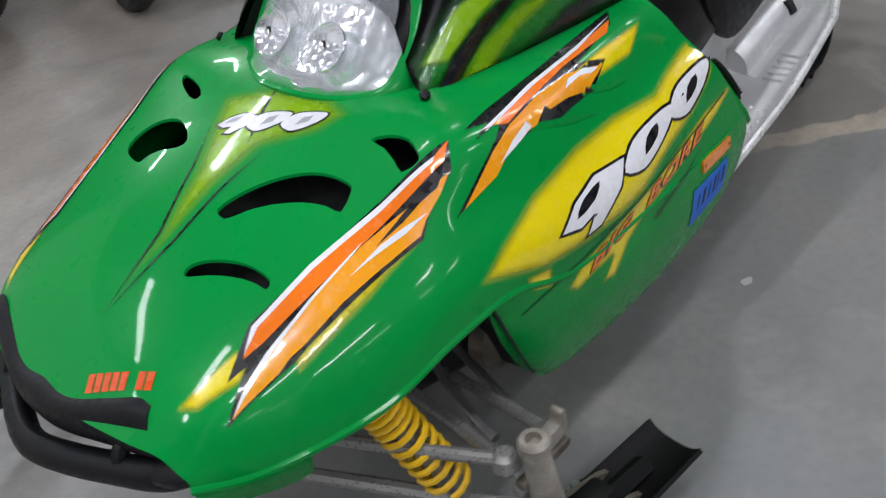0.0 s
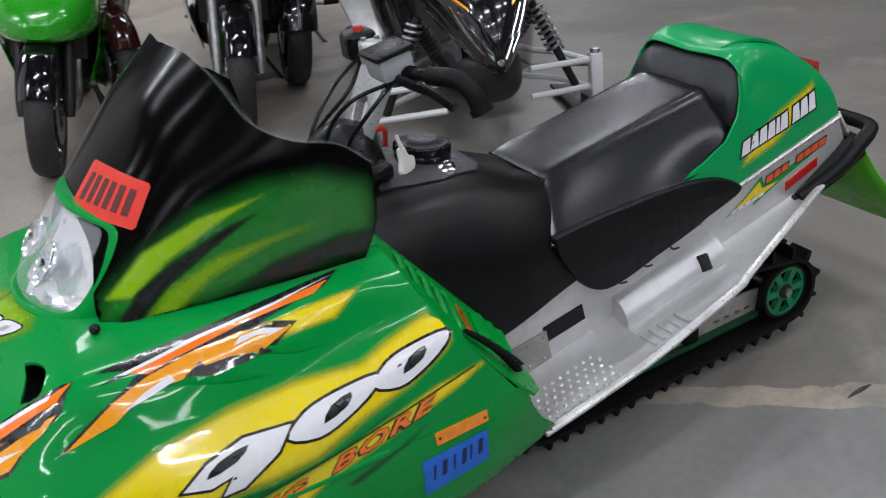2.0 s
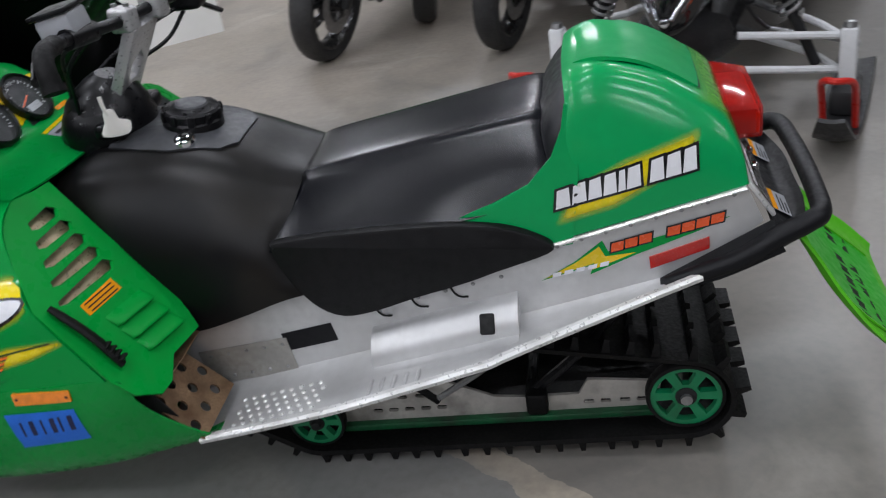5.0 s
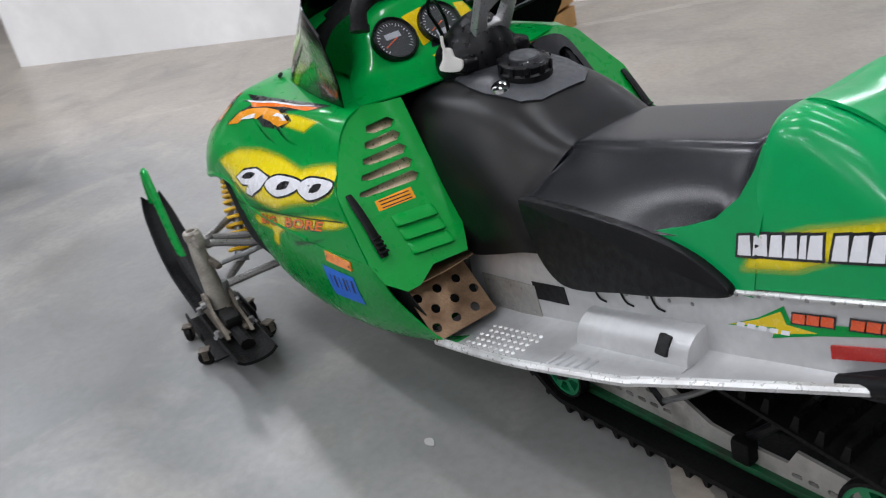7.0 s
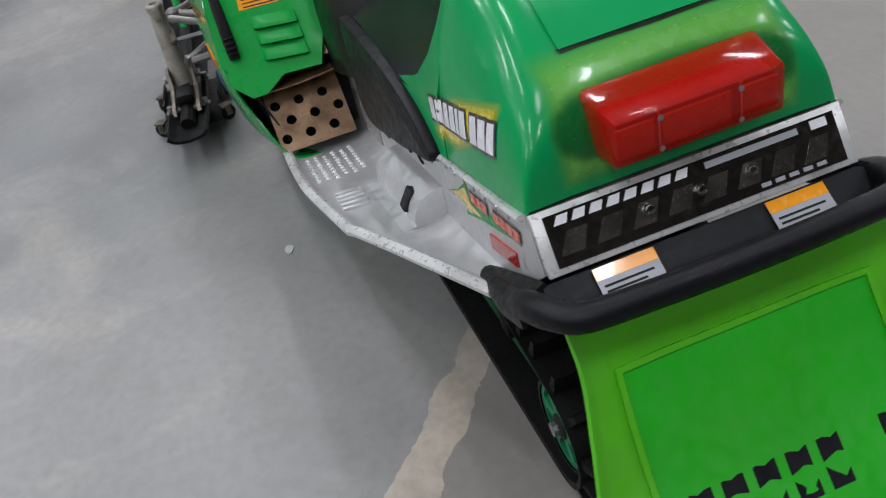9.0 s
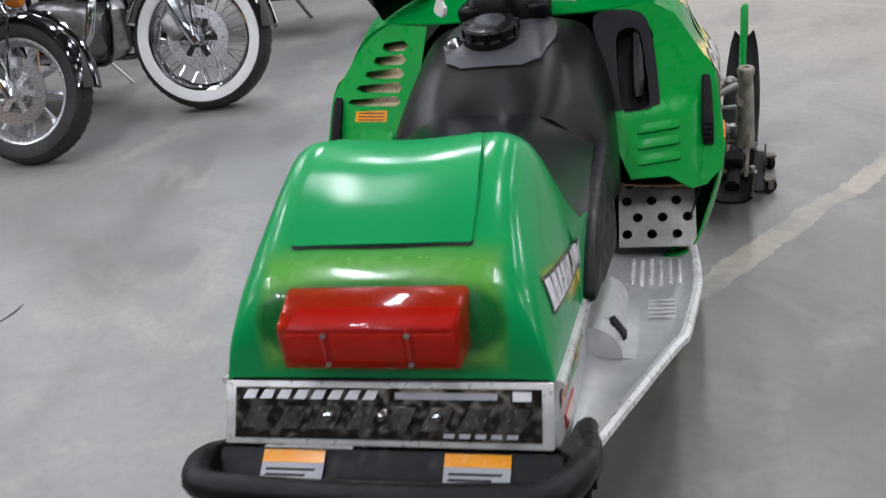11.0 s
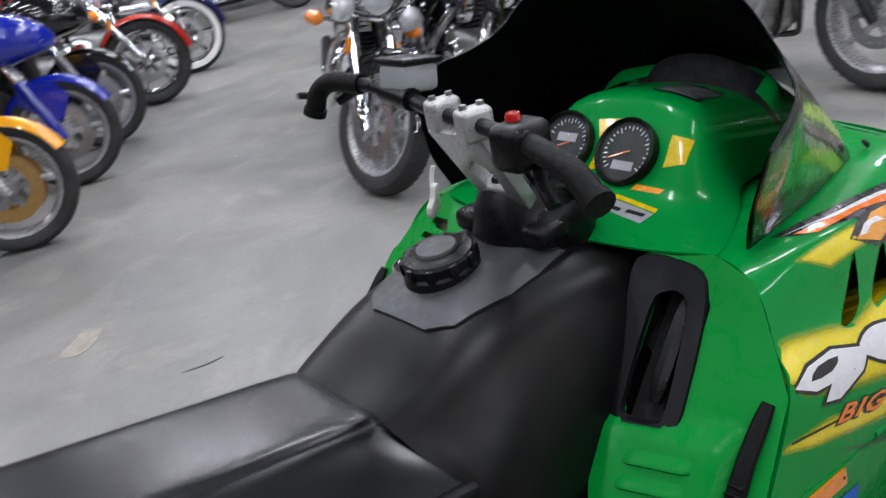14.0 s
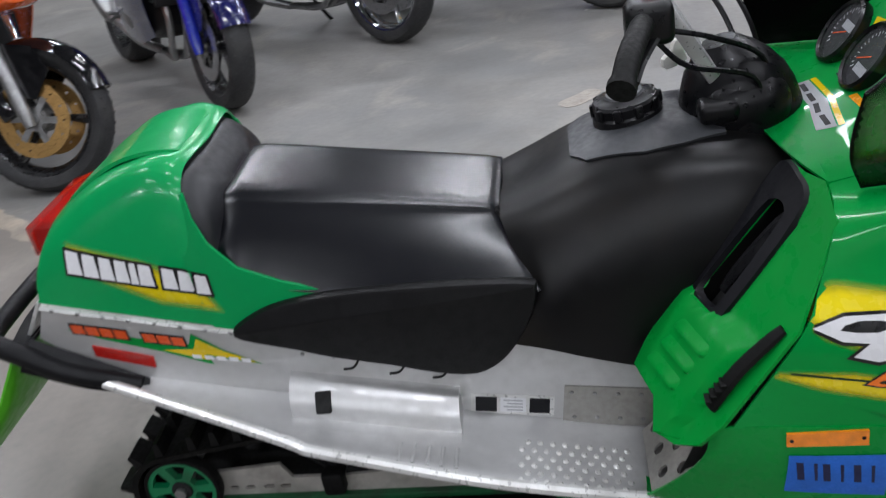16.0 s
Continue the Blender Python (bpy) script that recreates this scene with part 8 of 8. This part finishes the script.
    cylinder(bike, (-0.68, 0, 0.46), radians(24), 0.20, 0.085, 8, engine_black, metal)
    cylinder(bike, (-0.90, 0, 0.46), radians(-24), 0.20, 0.085, 8, engine_black, metal)
    part("air_cleaner", lathe([(0, 0.05), (0.06, 0.05), (0.085, 0.035), (0.09, 0.0)], 26, Matrix.Translation((-0.79, -0.10, 0.64)) @ Matrix.Rotation(radians(90), 4, "X")), metal, bike, "round chrome air cleaner")
    for pts in ([(-0.57, -0.07, 0.60), (-0.50, -0.15, 0.50), (-0.55, -0.19, 0.32), (-0.80, -0.20, 0.25), (-1.2, -0.21, 0.25)], [(-0.99, -0.09, 0.60), (-1.02, -0.17, 0.48), (-1.10, -0.20, 0.36), (-1.2, -0.205, 0.335)]):
        pipe = part("exhaust_pipe", tube(pts, 0.023, 12, 5), metal, bike, "chrome exhaust pipe")
        z = pts[-1][2]
        part("muffler", tube([(-1.18, -0.21, z), (-1.26, -0.21, z), (-1.9, -0.22, z + 0.02), (-1.98, -0.22, z + 0.02)], [0.025, 0.042, 0.044, 0.034], 14, 3), metal, pipe, "chrome muffler")
    own = tube([(-0.45, 0, 0.92), (-0.50, 0.04, 0.70), (-0.50, 0.08, 0.30), (-0.60, 0.10, 0.21), (-1.15, 0.11, 0.24), (-1.3, 0.12, 0.5), (-1.1, 0.06, 0.70), (-0.5, 0.02, 0.84)], 0.017, 8, 4)
    tube([(-0.45, 0, 0.92), (-0.50, -0.04, 0.70), (-0.50, -0.08, 0.30), (-0.60, -0.10, 0.21), (-1.15, -0.11, 0.24), (-1.3, -0.12, 0.5), (-1.1, -0.06, 0.70), (-0.5, -0.02, 0.84)], 0.017, 8, 4, bm=own)
    part("frame", own, bike_black, bike, "black tubular frame")
    for s in (-1, 1):
        part("swing_arm", tube([(-1.10, s * 0.10, 0.36), (-1.40, s * 0.125, 0.34), (-1.68, s * 0.125, 0.32)], 0.02, 8, 2), bike_black, bike)
        part("shock", tube([(-1.36, s * 0.14, 0.66), (-1.60, s * 0.145, 0.36)], 0.028, 10, 1), metal, bike, "chrome rear shock")
        if bags:
            part("saddlebag", block(-1.95, -1.42, s * 0.26 - 0.09, s * 0.26 + 0.09, 0.38, 0.68, 0.05, seg=3), coat, bike, "hard saddlebag")
    steer(bike, (-0.40, 0, 0.98), R, turn)
    part("side_stand", tube([(-0.85, 0.14, 0.22), (-0.80, 0.27, 0.05), (-0.80, 0.29, 0.035)], 0.012, 8, 2), metal, bike)
    return bike


def sport_bike(x, y, hx, hy, coat, label, disc=disc_steel, rim=rim_black, fork=engine_grey, belly=True, accent=None, R=0.30, spokes=3, style="cast", lean=7.0, fairing=True, disc_r=0.155, turn=0, fender_coat=None, drop=0.0):
    bike = thing("motorcycle", label, "motorcycle", standing(x, y, hx, hy, lean), group="parked motorcycles")
    bike_wheel(bike, "front_wheel", 0, R, 0.12, style, rim, 0.072, disc, (-1, 1), False, spokes, disc_r, hub_mat=engine_grey if disc is gold else None)
    bike_wheel(bike, "rear_wheel", -1.42, 0.31, 0.18, style, rim, 0.082, disc, (-1,), False, spokes, 0.11)
    fork_legs(bike, R, (-0.27, 0, 0.90), 0.10, fork, chrome if fork is not engine_black else engine_black, 0.027, bike_black, False)
    fender = part("front_fender", fender_arc(0, R, R + 0.022, 0.15, 25, 150, 0.004, 0.5), fender_coat or coat, bike, "painted front fender")
    for s in (-1, 1):
        part("fender_stay", plate([(-0.05, 0.0), (0.05, -0.02), (0.11, 0.10), (0.04, 0.19), (-0.14, 0.20), (-0.16, 0.10)], 0.004, Matrix.Translation((-0.02, s * 0.078, R + 0.10)) @ Matrix.Rotation(radians(90), 4, "X")), fender_coat or coat, fender)
    part("tank", loft([(-0.36, 0.84, 0.05, 0.05), (-0.44, 0.86, 0.13, 0.10), (-0.58, 0.87, 0.165, 0.12), (-0.74, 0.83, 0.125, 0.10), (-0.86, 0.78, 0.08, 0.05)], 20), coat, bike, "painted fuel tank")
    part("seat", loft([(-0.84, 0.77, 0.09, 0.03), (-0.98, 0.765, 0.13, 0.04), (-1.12, 0.80, 0.11, 0.045), (-1.32, 0.84, 0.09, 0.03)], 16), seat_vinyl, bike, "black seat")
    part("tail", loft([(-1.0, 0.70, 0.12, 0.05), (-1.25, 0.76, 0.11, 0.06), (-1.50, 0.83, 0.085, 0.045), (-1.66, 0.87, 0.04, 0.02)], 18), coat, bike, "painted tail section")
    part("tail_lamp", loft([(-1.62, 0.855, 0.05, 0.02), (-1.67, 0.86, 0.035, 0.016)], 12), tail_red, bike)
    if fairing:
        nose = part("fairing", loft([(0.10, 0.80 - drop, 0.05, 0.03), (0.04, 0.82 - drop, 0.14, 0.08), (-0.08, 0.84 - drop, 0.20, 0.125), (-0.24, 0.84 - drop, 0.235, 0.15), (-0.34, 0.83 - drop, 0.22, 0.13)], 24, 2.8), coat, bike, "painted nose fairing")
        for s in (-1, 1):
            part("headlamp", loft([(-0.03, 0, 0.055, 0.035), (0.03, 0, 0.05, 0.03), (0.055, 0, 0.02, 0.012)], 14), lamp_lens, nose, "clear headlamp").location = (0.01, s * 0.085, 0.80 - drop)
            rear_mirror(bike, (-0.12, s * 0.20, 0.93 - drop), (-0.14, s * 0.36, 1.06 - drop), bike_black)
        part("screen", thick(surface([[(x, y, z - drop) for x, y, z in row] for row in ([(0.0, 0, 0.90), (-0.06, 0.10, 0.905), (-0.16, 0.17, 0.92)], [(-0.12, 0, 1.0), (-0.16, 0.11, 0.99), (-0.24, 0.165, 0.97)], [(-0.27, 0, 1.10), (-0.29, 0.09, 1.08), (-0.33, 0.14, 1.03)])], 4, 4), 0.003), smoke, nose, "smoked screen")
    else:
        round_lamp(bike, -0.10, 0, 0.82, 0.085, chrome)
        for s in (-1, 1):
            signal(bike, -0.16, s * 0.22, 0.78)
            rear_mirror(bike, (-0.30, s * 0.26, 0.98), (-0.28, s * 0.36, 1.12), bike_black)
    for s in (-1, 1):
        if belly:
            rows = [[(-0.16, s * 0.20, 0.84), (-0.26, s * 0.235, 0.72), (-0.36, s * 0.22, 0.52), (-0.44, s * 0.16, 0.30)], [(-0.30, s * 0.235, 0.86), (-0.42, s * 0.255, 0.72), (-0.56, s * 0.245, 0.50), (-0.66, s * 0.17, 0.24)], [(-0.42, s * 0.22, 0.86), (-0.58, s * 0.245, 0.74), (-0.80, s * 0.235, 0.48), (-0.92, s * 0.16, 0.24)]]
            side = part("side_fairing", thick(surface(rows, 5, 5, False), 0.005), coat, bike, "painted side fairing")
            if accent:
                part("side_panel", thick(surface([[(q[0], q[1] + s * 0.006, q[2]) for q in r[1:3]] for r in rows[:2]], 4, 4, False), 0.003), accent, side, "contrasting fairing panel")
        part("frame_beam", tube([(-0.28, s * 0.06, 0.86), (-0.45, s * 0.15, 0.72), (-0.75, s * 0.15, 0.56), (-0.88, s * 0.11, 0.42)], [0.03, 0.034, 0.034, 0.03], 8, 3), engine_grey if not belly else engine_black, bike, "alloy frame beam")
        part("swing_arm", tube([(-0.88, s * 0.10, 0.40), (-1.15, s * 0.13, 0.35), (-1.44, s * 0.13, 0.31)], 0.026, 8, 2, flat=1.3), engine_grey, bike)
        part("footpeg", tube([(-0.92, s * 0.14, 0.36), (-0.92, s * 0.25, 0.37)], 0.011, 8, 1), engine_grey, bike)
    part("engine", loft([(-0.38, 0.45, 0.12, 0.10), (-0.46, 0.45, 0.17, 0.16), (-0.64, 0.42, 0.19, 0.17), (-0.84, 0.38, 0.16, 0.13), (-0.92, 0.38, 0.10, 0.08)], 18, 3.2), engine_black, bike, "black engine block")
    own = bmesh.new()
    for k in range(7):
        block(-0.56, -0.36, -0.16, 0.16, 0.47 + 0.022 * k, 0.478 + 0.022 * k, 0.002, own)
    part("cooling_fins", own, engine_grey, bike)
    for s in (-1, 1):
        part("engine_cover", lathe([(0, 0.045), (0.06, 0.043), (0.085, 0.025), (0.095, 0.0)], 22, Matrix.Translation((-0.70, s * 0.175, 0.40)) @ Matrix.Rotation(radians(-90 * s), 4, "X")), engine_grey, bike, "round alloy engine cover")
    for k in range(4):
        yy = -0.12 + 0.08 * k
        part("header_pipe", tube([(-0.36, yy, 0.50), (-0.30, yy, 0.40), (-0.36, yy * 0.9, 0.24), (-0.50, yy * 0.5, 0.17), (-0.80, -0.03, 0.16)], 0.017, 10, 4), gold if disc is gold else steel, bike, "exhaust header pipe")
    pipe = part("exhaust_pipe", tube([(-0.78, -0.03, 0.16), (-0.95, -0.10, 0.20), (-1.08, -0.18, 0.32)], 0.024, 10, 3), steel, bike)
    part("muffler", tube([(-1.05, -0.185, 0.31), (-1.12, -0.19, 0.36), (-1.48, -0.20, 0.55), (-1.53, -0.20, 0.575)], [0.028, 0.052, 0.052, 0.04], 14, 3), steel if disc is not gold else engine_black, pipe, "muffler")
    part("radiator", block(-0.34, -0.30, -0.17, 0.17, 0.46, 0.70, 0.01, m=Matrix.Translation((0, 0, 0))), engine_black, bike, "black radiator")
    grips_and_bar(bike, [(-0.44, -0.34, 0.92), (-0.38, -0.27, 0.945), (-0.29, -0.11, 0.95), (-0.29, 0.11, 0.95), (-0.38, 0.27, 0.945), (-0.44, 0.34, 0.92)], engine_black)
    steer(bike, (-0.27, 0, 0.90), R, turn, FRONT[:3] + ("fork_clamp", "lower_fork_clamp", "handlebar") + (() if fairing else ("headlamp", "turn_signal", "mirror")))
    part("side_stand", tube([(-0.82, 0.12, 0.22), (-0.78, 0.24, 0.05), (-0.78, 0.26, 0.032)], 0.011, 8, 2), engine_black, bike)
    return bike


cruiser(-2.45, -2.33, 0.56, 0.83, bike_black, "black cruiser motorcycle with chrome forks and cast wheels", R=0.305, w=0.112, spokes=9, rim=rim_silver, turn=36)
cruiser(-3.05, -1.75, 0.30, 0.95, bike_black, "black cruiser motorcycle with whitewall tyres and wire wheels", R=0.325, style="wire", band=True, spots=False, turn=25)
cruiser(-4.36, -1.03, 0.1, 1, bike_black, "black touring motorcycle with silver five-spoke wheels", R=0.335, w=0.15, rim=rim_silver, spokes=5, fork=engine_black, metal=engine_grey, spots=False, screen=True, bags=True)
sport_bike(-1.21, -3.44, -0.9, 0.4, bike_yellow, "yellow sport motorcycle with gold brake discs", disc=gold, rim=rim_silver, belly=False, spokes=3, fork=rim_silver)
sport_bike(-1.75, -4.25, -0.9, 0.4, bike_blue, "blue sport motorcycle with silver wheels", rim=rim_silver, fork=bike_blue)
sport_bike(-2.20, -4.95, -0.9, 0.4, bike_black, "black sport motorcycle with silver wheels", rim=rim_silver)
cruiser(-2.90, -5.75, -0.9, 0.4, bike_red, "dark red cruiser motorcycle with chrome wheels", spots=False)
cruiser(-3.60, -6.55, -0.9, 0.4, bike_navy, "dark blue cruiser motorcycle with chrome wheels", spots=False, band=True)
sport_bike(-0.05, -3.35, -0.8, 0.6, bike_maroon, "dark street motorcycle with chrome cast wheels", rim=chrome, belly=False, fairing=False, spokes=5, R=0.31)
sport_bike(0.66, -2.62, -0.6, 0.75, bike_navy, "dark blue sport motorcycle with blue forks", fork=bike_blue, accent=bike_blue)
sport_bike(1.20, -1.86, -0.82, 0.57, bike_orange, "orange sport motorcycle with gold brake discs", disc=gold, rim=rim_black, turn=35, fender_coat=bike_black)
sport_bike(-1.585, 2.80, -0.25, -0.97, bike_green, "bright green sport motorcycle with black wheels", belly=True, accent=bike_black, lean=11, drop=0.13, fender_coat=bike_black, fork=engine_black)
sport_bike(-0.68, 2.70, -0.27, -0.96, bike_black, "black sport motorcycle with black wheels", belly=True)
cruiser(-0.20, 3.22, -0.25, -0.97, bike_black, "black cruiser motorcycle parked behind a black snowmobile", spots=False, metal=engine_grey, fork=engine_black, rim=rim_black)
sport_bike(-1.15, 3.30, 0.1, -1, bike_maroon, "dark motorcycle parked behind others", belly=True)
cruiser(-9.2, -0.20, 1.0, 0.12, bike_black, "black cruiser motorcycle parked near a pillar", rim=rim_black, metal=engine_grey, fork=engine_black, spots=False, spokes=10)
cruiser(-5.9, -8.6, -0.9, 0.4, bike_navy, "dark blue cruiser motorcycle with chrome wheels", spots=False)
cruiser(-6.6, -9.6, -0.9, 0.4, bike_black, "black cruiser motorcycle with chrome wheels", spots=False)

# ---- a second snowmobile, nose towards the first ----
hood_black = material("gloss_black_hood", (0.008, 0.008, 0.009), 0.15, coat=0.7, vary=0.12)
ski_black = material("black_ski_plastic", (0.012, 0.012, 0.013), 0.45, vary=0.2, bump=0.15)
arm_white = material("white_arm_paint", (0.72, 0.73, 0.74), 0.3, coat=0.3, vary=0.06, dirt_or_sheen=(0.3, 0.3, 0.29), dirt_amount=0.3)
loop_red = material("red_ski_loop", (0.55, 0.02, 0.012), 0.35, vary=0.08)


def other_sled(x, y, hx, hy):
    ob = thing("snowmobile", "black snowmobile with white suspension arms and red ski loops", "snowmobile", Matrix.Translation((x, y, 0)) @ Matrix.Rotation(math.atan2(hy, hx), 4, "Z"))
    for s in (-1, 1):
        yy = s * 0.52
        ski = part("ski", thick(surface([[(-0.48, yy - 0.07, 0.03), (-0.48, yy, 0.018), (-0.48, yy + 0.07, 0.03)], [(0.0, yy - 0.075, 0.025), (0.0, yy, 0.012), (0.0, yy + 0.075, 0.025)], [(0.28, yy - 0.07, 0.04), (0.28, yy, 0.028), (0.28, yy + 0.07, 0.04)], [(0.45, yy - 0.06, 0.11), (0.45, yy, 0.10), (0.45, yy + 0.06, 0.11)], [(0.53, yy - 0.04, 0.19), (0.53, yy, 0.185), (0.53, yy + 0.04, 0.19)]], 5, 4, False), 0.014), ski_black, ob, "black plastic ski")
        part("ski_keel", block(-0.45, 0.2, yy - 0.012, yy + 0.012, 0.0, 0.02, 0.005), steel, ski)
        part("ski_loop", tube([(0.22, yy - 0.05, 0.05), (0.30, yy - 0.05, 0.17), (0.38, yy - 0.045, 0.26), (0.44, yy, 0.285), (0.38, yy + 0.045, 0.26), (0.30, yy + 0.05, 0.17), (0.22, yy + 0.05, 0.05)], 0.011, 8, 5), loop_red, ski, "red ski loop handle")
        part("ski_saddle", block(-0.10, 0.10, yy - 0.045, yy + 0.045, 0.03, 0.12, 0.015), ski_black, ski)
        spindle = part("spindle", block(-0.030, 0.030, yy - 0.028, yy + 0.028, 0.10, 0.315, 0.010), arm_white, ob, "white ski spindle")
        part("spindle_cap", lathe([(0, 0.02), (0.02, 0.018), (0.024, 0)], 12, Matrix.Translation((0, yy, 0.315))), steel, spindle)
        for z, zi in ((0.165, 0.215), (0.285, 0.335)):
            for x0 in (-0.20, 0.16):
                part("suspension_arm", tube([(0.0, s * 0.49, z), (x0 * 0.5, s * 0.38, (z + zi) / 2), (x0, s * 0.18, zi)], 0.014, 8, 3), arm_white, ob, "white suspension arm")
        part("tie_rod", tube([(-0.05, s * 0.55, 0.24), (-0.10, s * 0.18, 0.29)], 0.009, 8, 1), steel, ob)
        shock = part("shock", tube([(0.02, s * 0.42, 0.19), (0.02, s * 0.24, 0.58)], 0.018, 10, 1), engine_black, ob, "dark suspension shock")
        a, b = Vector((0.02, s * 0.34, 0.36)), Vector((0.02, s * 0.25, 0.56))
        d = (b - a).normalized()
        u, v = d.orthogonal().normalized(), d.cross(d.orthogonal().normalized())
        part("shock_spring", tube([a.lerp(b, k / 48) + 0.034 * (math.cos(k * 1.05) * u + math.sin(k * 1.05) * v) for k in range(49)], 0.007, 6, 2), steel, shock, "silver shock spring")
        part("hood_accent", thick(surface([[(0.34, s * 0.06, 0.62), (0.31, s * 0.10, 0.66)], [(0.16, s * 0.20, 0.73), (0.12, s * 0.25, 0.79)], [(-0.12, s * 0.335, 0.80), (-0.16, s * 0.345, 0.88)]], 4, 3, False), 0.008), orange, ob, "orange hood accent")
        part("headlamp", loft([(0.10, 0.84, 0.05, 0.03), (0.16, 0.83, 0.05, 0.028), (0.18, 0.82, 0.02, 0.012)], 14), lamp_lens, ob).location = (0, s * 0.11, 0)
        part("side_panel", thick(surface([[(0.25, s * 0.12, 0.58), (0.20, s * 0.10, 0.34)], [(-0.1, s * 0.33, 0.74), (-0.1, s * 0.26, 0.28)], [(-0.5, s * 0.40, 0.76), (-0.5, s * 0.32, 0.28)], [(-0.85, s * 0.38, 0.70), (-0.85, s * 0.30, 0.34)]], 4, 4, False), 0.006), hood_black, ob, "black side panel")
        part("running_board", block(-1.9, -0.75, s * 0.31 - 0.11, s * 0.31 + 0.11, 0.30, 0.325, 0.006), alu, ob, "bare aluminium running board")
    part("hood", loft([(0.41, 0.47, 0.02, 0.06), (0.36, 0.52, 0.075, 0.12), (0.28, 0.58, 0.13, 0.145), (0.10, 0.68, 0.22, 0.17), (-0.20, 0.76, 0.34, 0.19), (-0.55, 0.80, 0.38, 0.20), (-0.80, 0.78, 0.32, 0.16)], 24, 2.5), hood_black, ob, "glossy black hood")
    part("nose_keel", loft([(0.38, 0.41, 0.03, 0.05), (0.26, 0.36, 0.12, 0.11), (0.0, 0.34, 0.18, 0.14), (-0.30, 0.36, 0.22, 0.16)], 18, 2.6), engine_black, ob, "black belly pan")
    for s in (-1, 1):
        for k in (0, 1):
            part("nose_rib", tube([(0.418 - 0.02 * k, s * (0.02 + 0.03 * k), 0.47 + 0.02 * k), (0.372 - 0.02 * k, s * (0.07 + 0.035 * k), 0.55 + 0.02 * k), (0.30 - 0.02 * k, s * (0.125 + 0.03 * k), 0.645 + 0.02 * k)], 0.008, 8, 4, flat=0.6), chrome, ob, "polished nose trim strip")
    part("nose_bolt", lathe([(0, 0.006), (0.011, 0.005), (0.015, 0)], 14, Matrix.Translation((0.426, 0, 0.462)) @ Matrix.Rotation(radians(80), 4, "Y")), chrome, ob)
    part("windscreen", thick(surface([[(-0.22, 0, 0.93), (-0.25, 0.14, 0.92), (-0.35, 0.27, 0.90)], [(-0.34, 0, 1.05), (-0.37, 0.14, 1.03), (-0.46, 0.26, 0.99)], [(-0.48, 0, 1.15), (-0.50, 0.12, 1.12), (-0.56, 0.21, 1.05)]], 4, 4), 0.004), smoke, ob, "smoked windscreen")
    grips_and_bar(ob, [(-0.98, -0.38, 1.04), (-0.90, -0.32, 1.07), (-0.82, -0.10, 1.06), (-0.82, 0.10, 1.06), (-0.90, 0.32, 1.07), (-0.98, 0.38, 1.04)], engine_black)
    part("steering_post", tube([(-0.82, 0, 1.06), (-0.72, 0, 0.85)], 0.03, 10, 1), engine_black, ob)
    part("tank_cover", loft([(-0.72, 0.80, 0.20, 0.12), (-0.95, 0.80, 0.20, 0.10), (-1.2, 0.74, 0.16, 0.10)], 18), hood_black, ob)
    part("seat", loft([(-1.1, 0.70, 0.15, 0.10), (-1.3, 0.68, 0.18, 0.09), (-1.7, 0.72, 0.17, 0.09), (-1.95, 0.76, 0.12, 0.06)], 18, 3), seat_vinyl, ob, "black seat")
    part("tunnel", block(-2.05, -0.75, -0.205, 0.205, 0.36, 0.62, 0.03), alu, ob, "aluminium tunnel")
    own = tube([(-0.85, 0, 0.30), (-1.0, 0, 0.06), (-1.5, 0, 0.045), (-1.95, 0, 0.06), (-2.12, 0, 0.17), (-2.0, 0, 0.29), (-1.5, 0, 0.34), (-1.0, 0, 0.38)], 0.02, 8, 5, True)
    for v in own.verts:
        v.co.y *= 9.0
    track = part("track", own, rubber, ob, "black rubber drive track")
    return ob


other_sled(0.105, 1.71, -0.31, -0.95)

# ---- a wooden crate behind the front ski ----
wood = material("orange_plywood", (0.46, 0.24, 0.07), 0.55, vary=0.2, scale=8, bump=0.2, bump_scale=90)
crate = thing("wooden_crate", "small orange plywood crate standing on the floor", "crate", Matrix.Translation((-3.42, 1.98, 0)) @ Matrix.Rotation(radians(20), 4, "Z"))
for z in (0.02, 0.15, 0.28):
    for k in range(4):
        m = Matrix.Rotation(radians(90 * k), 4, "Z")
        part("board", block(0.135, 0.15, -0.15 if k % 2 else -0.134, 0.15 if k % 2 else 0.134, z, z + 0.11, 0.002, m=m), wood, crate)
part("crate_lid", block(-0.155, 0.155, -0.155, 0.155, 0.391, 0.405, 0.003), wood, crate, "plywood crate lid")
for sx in (-1, 1):
    for sy in (-1, 1):
        part("corner_post", block(sx * 0.12 - 0.013, sx * 0.12 + 0.013, sy * 0.12 - 0.013, sy * 0.12 + 0.013, 0, 0.39, 0.002), wood, crate)
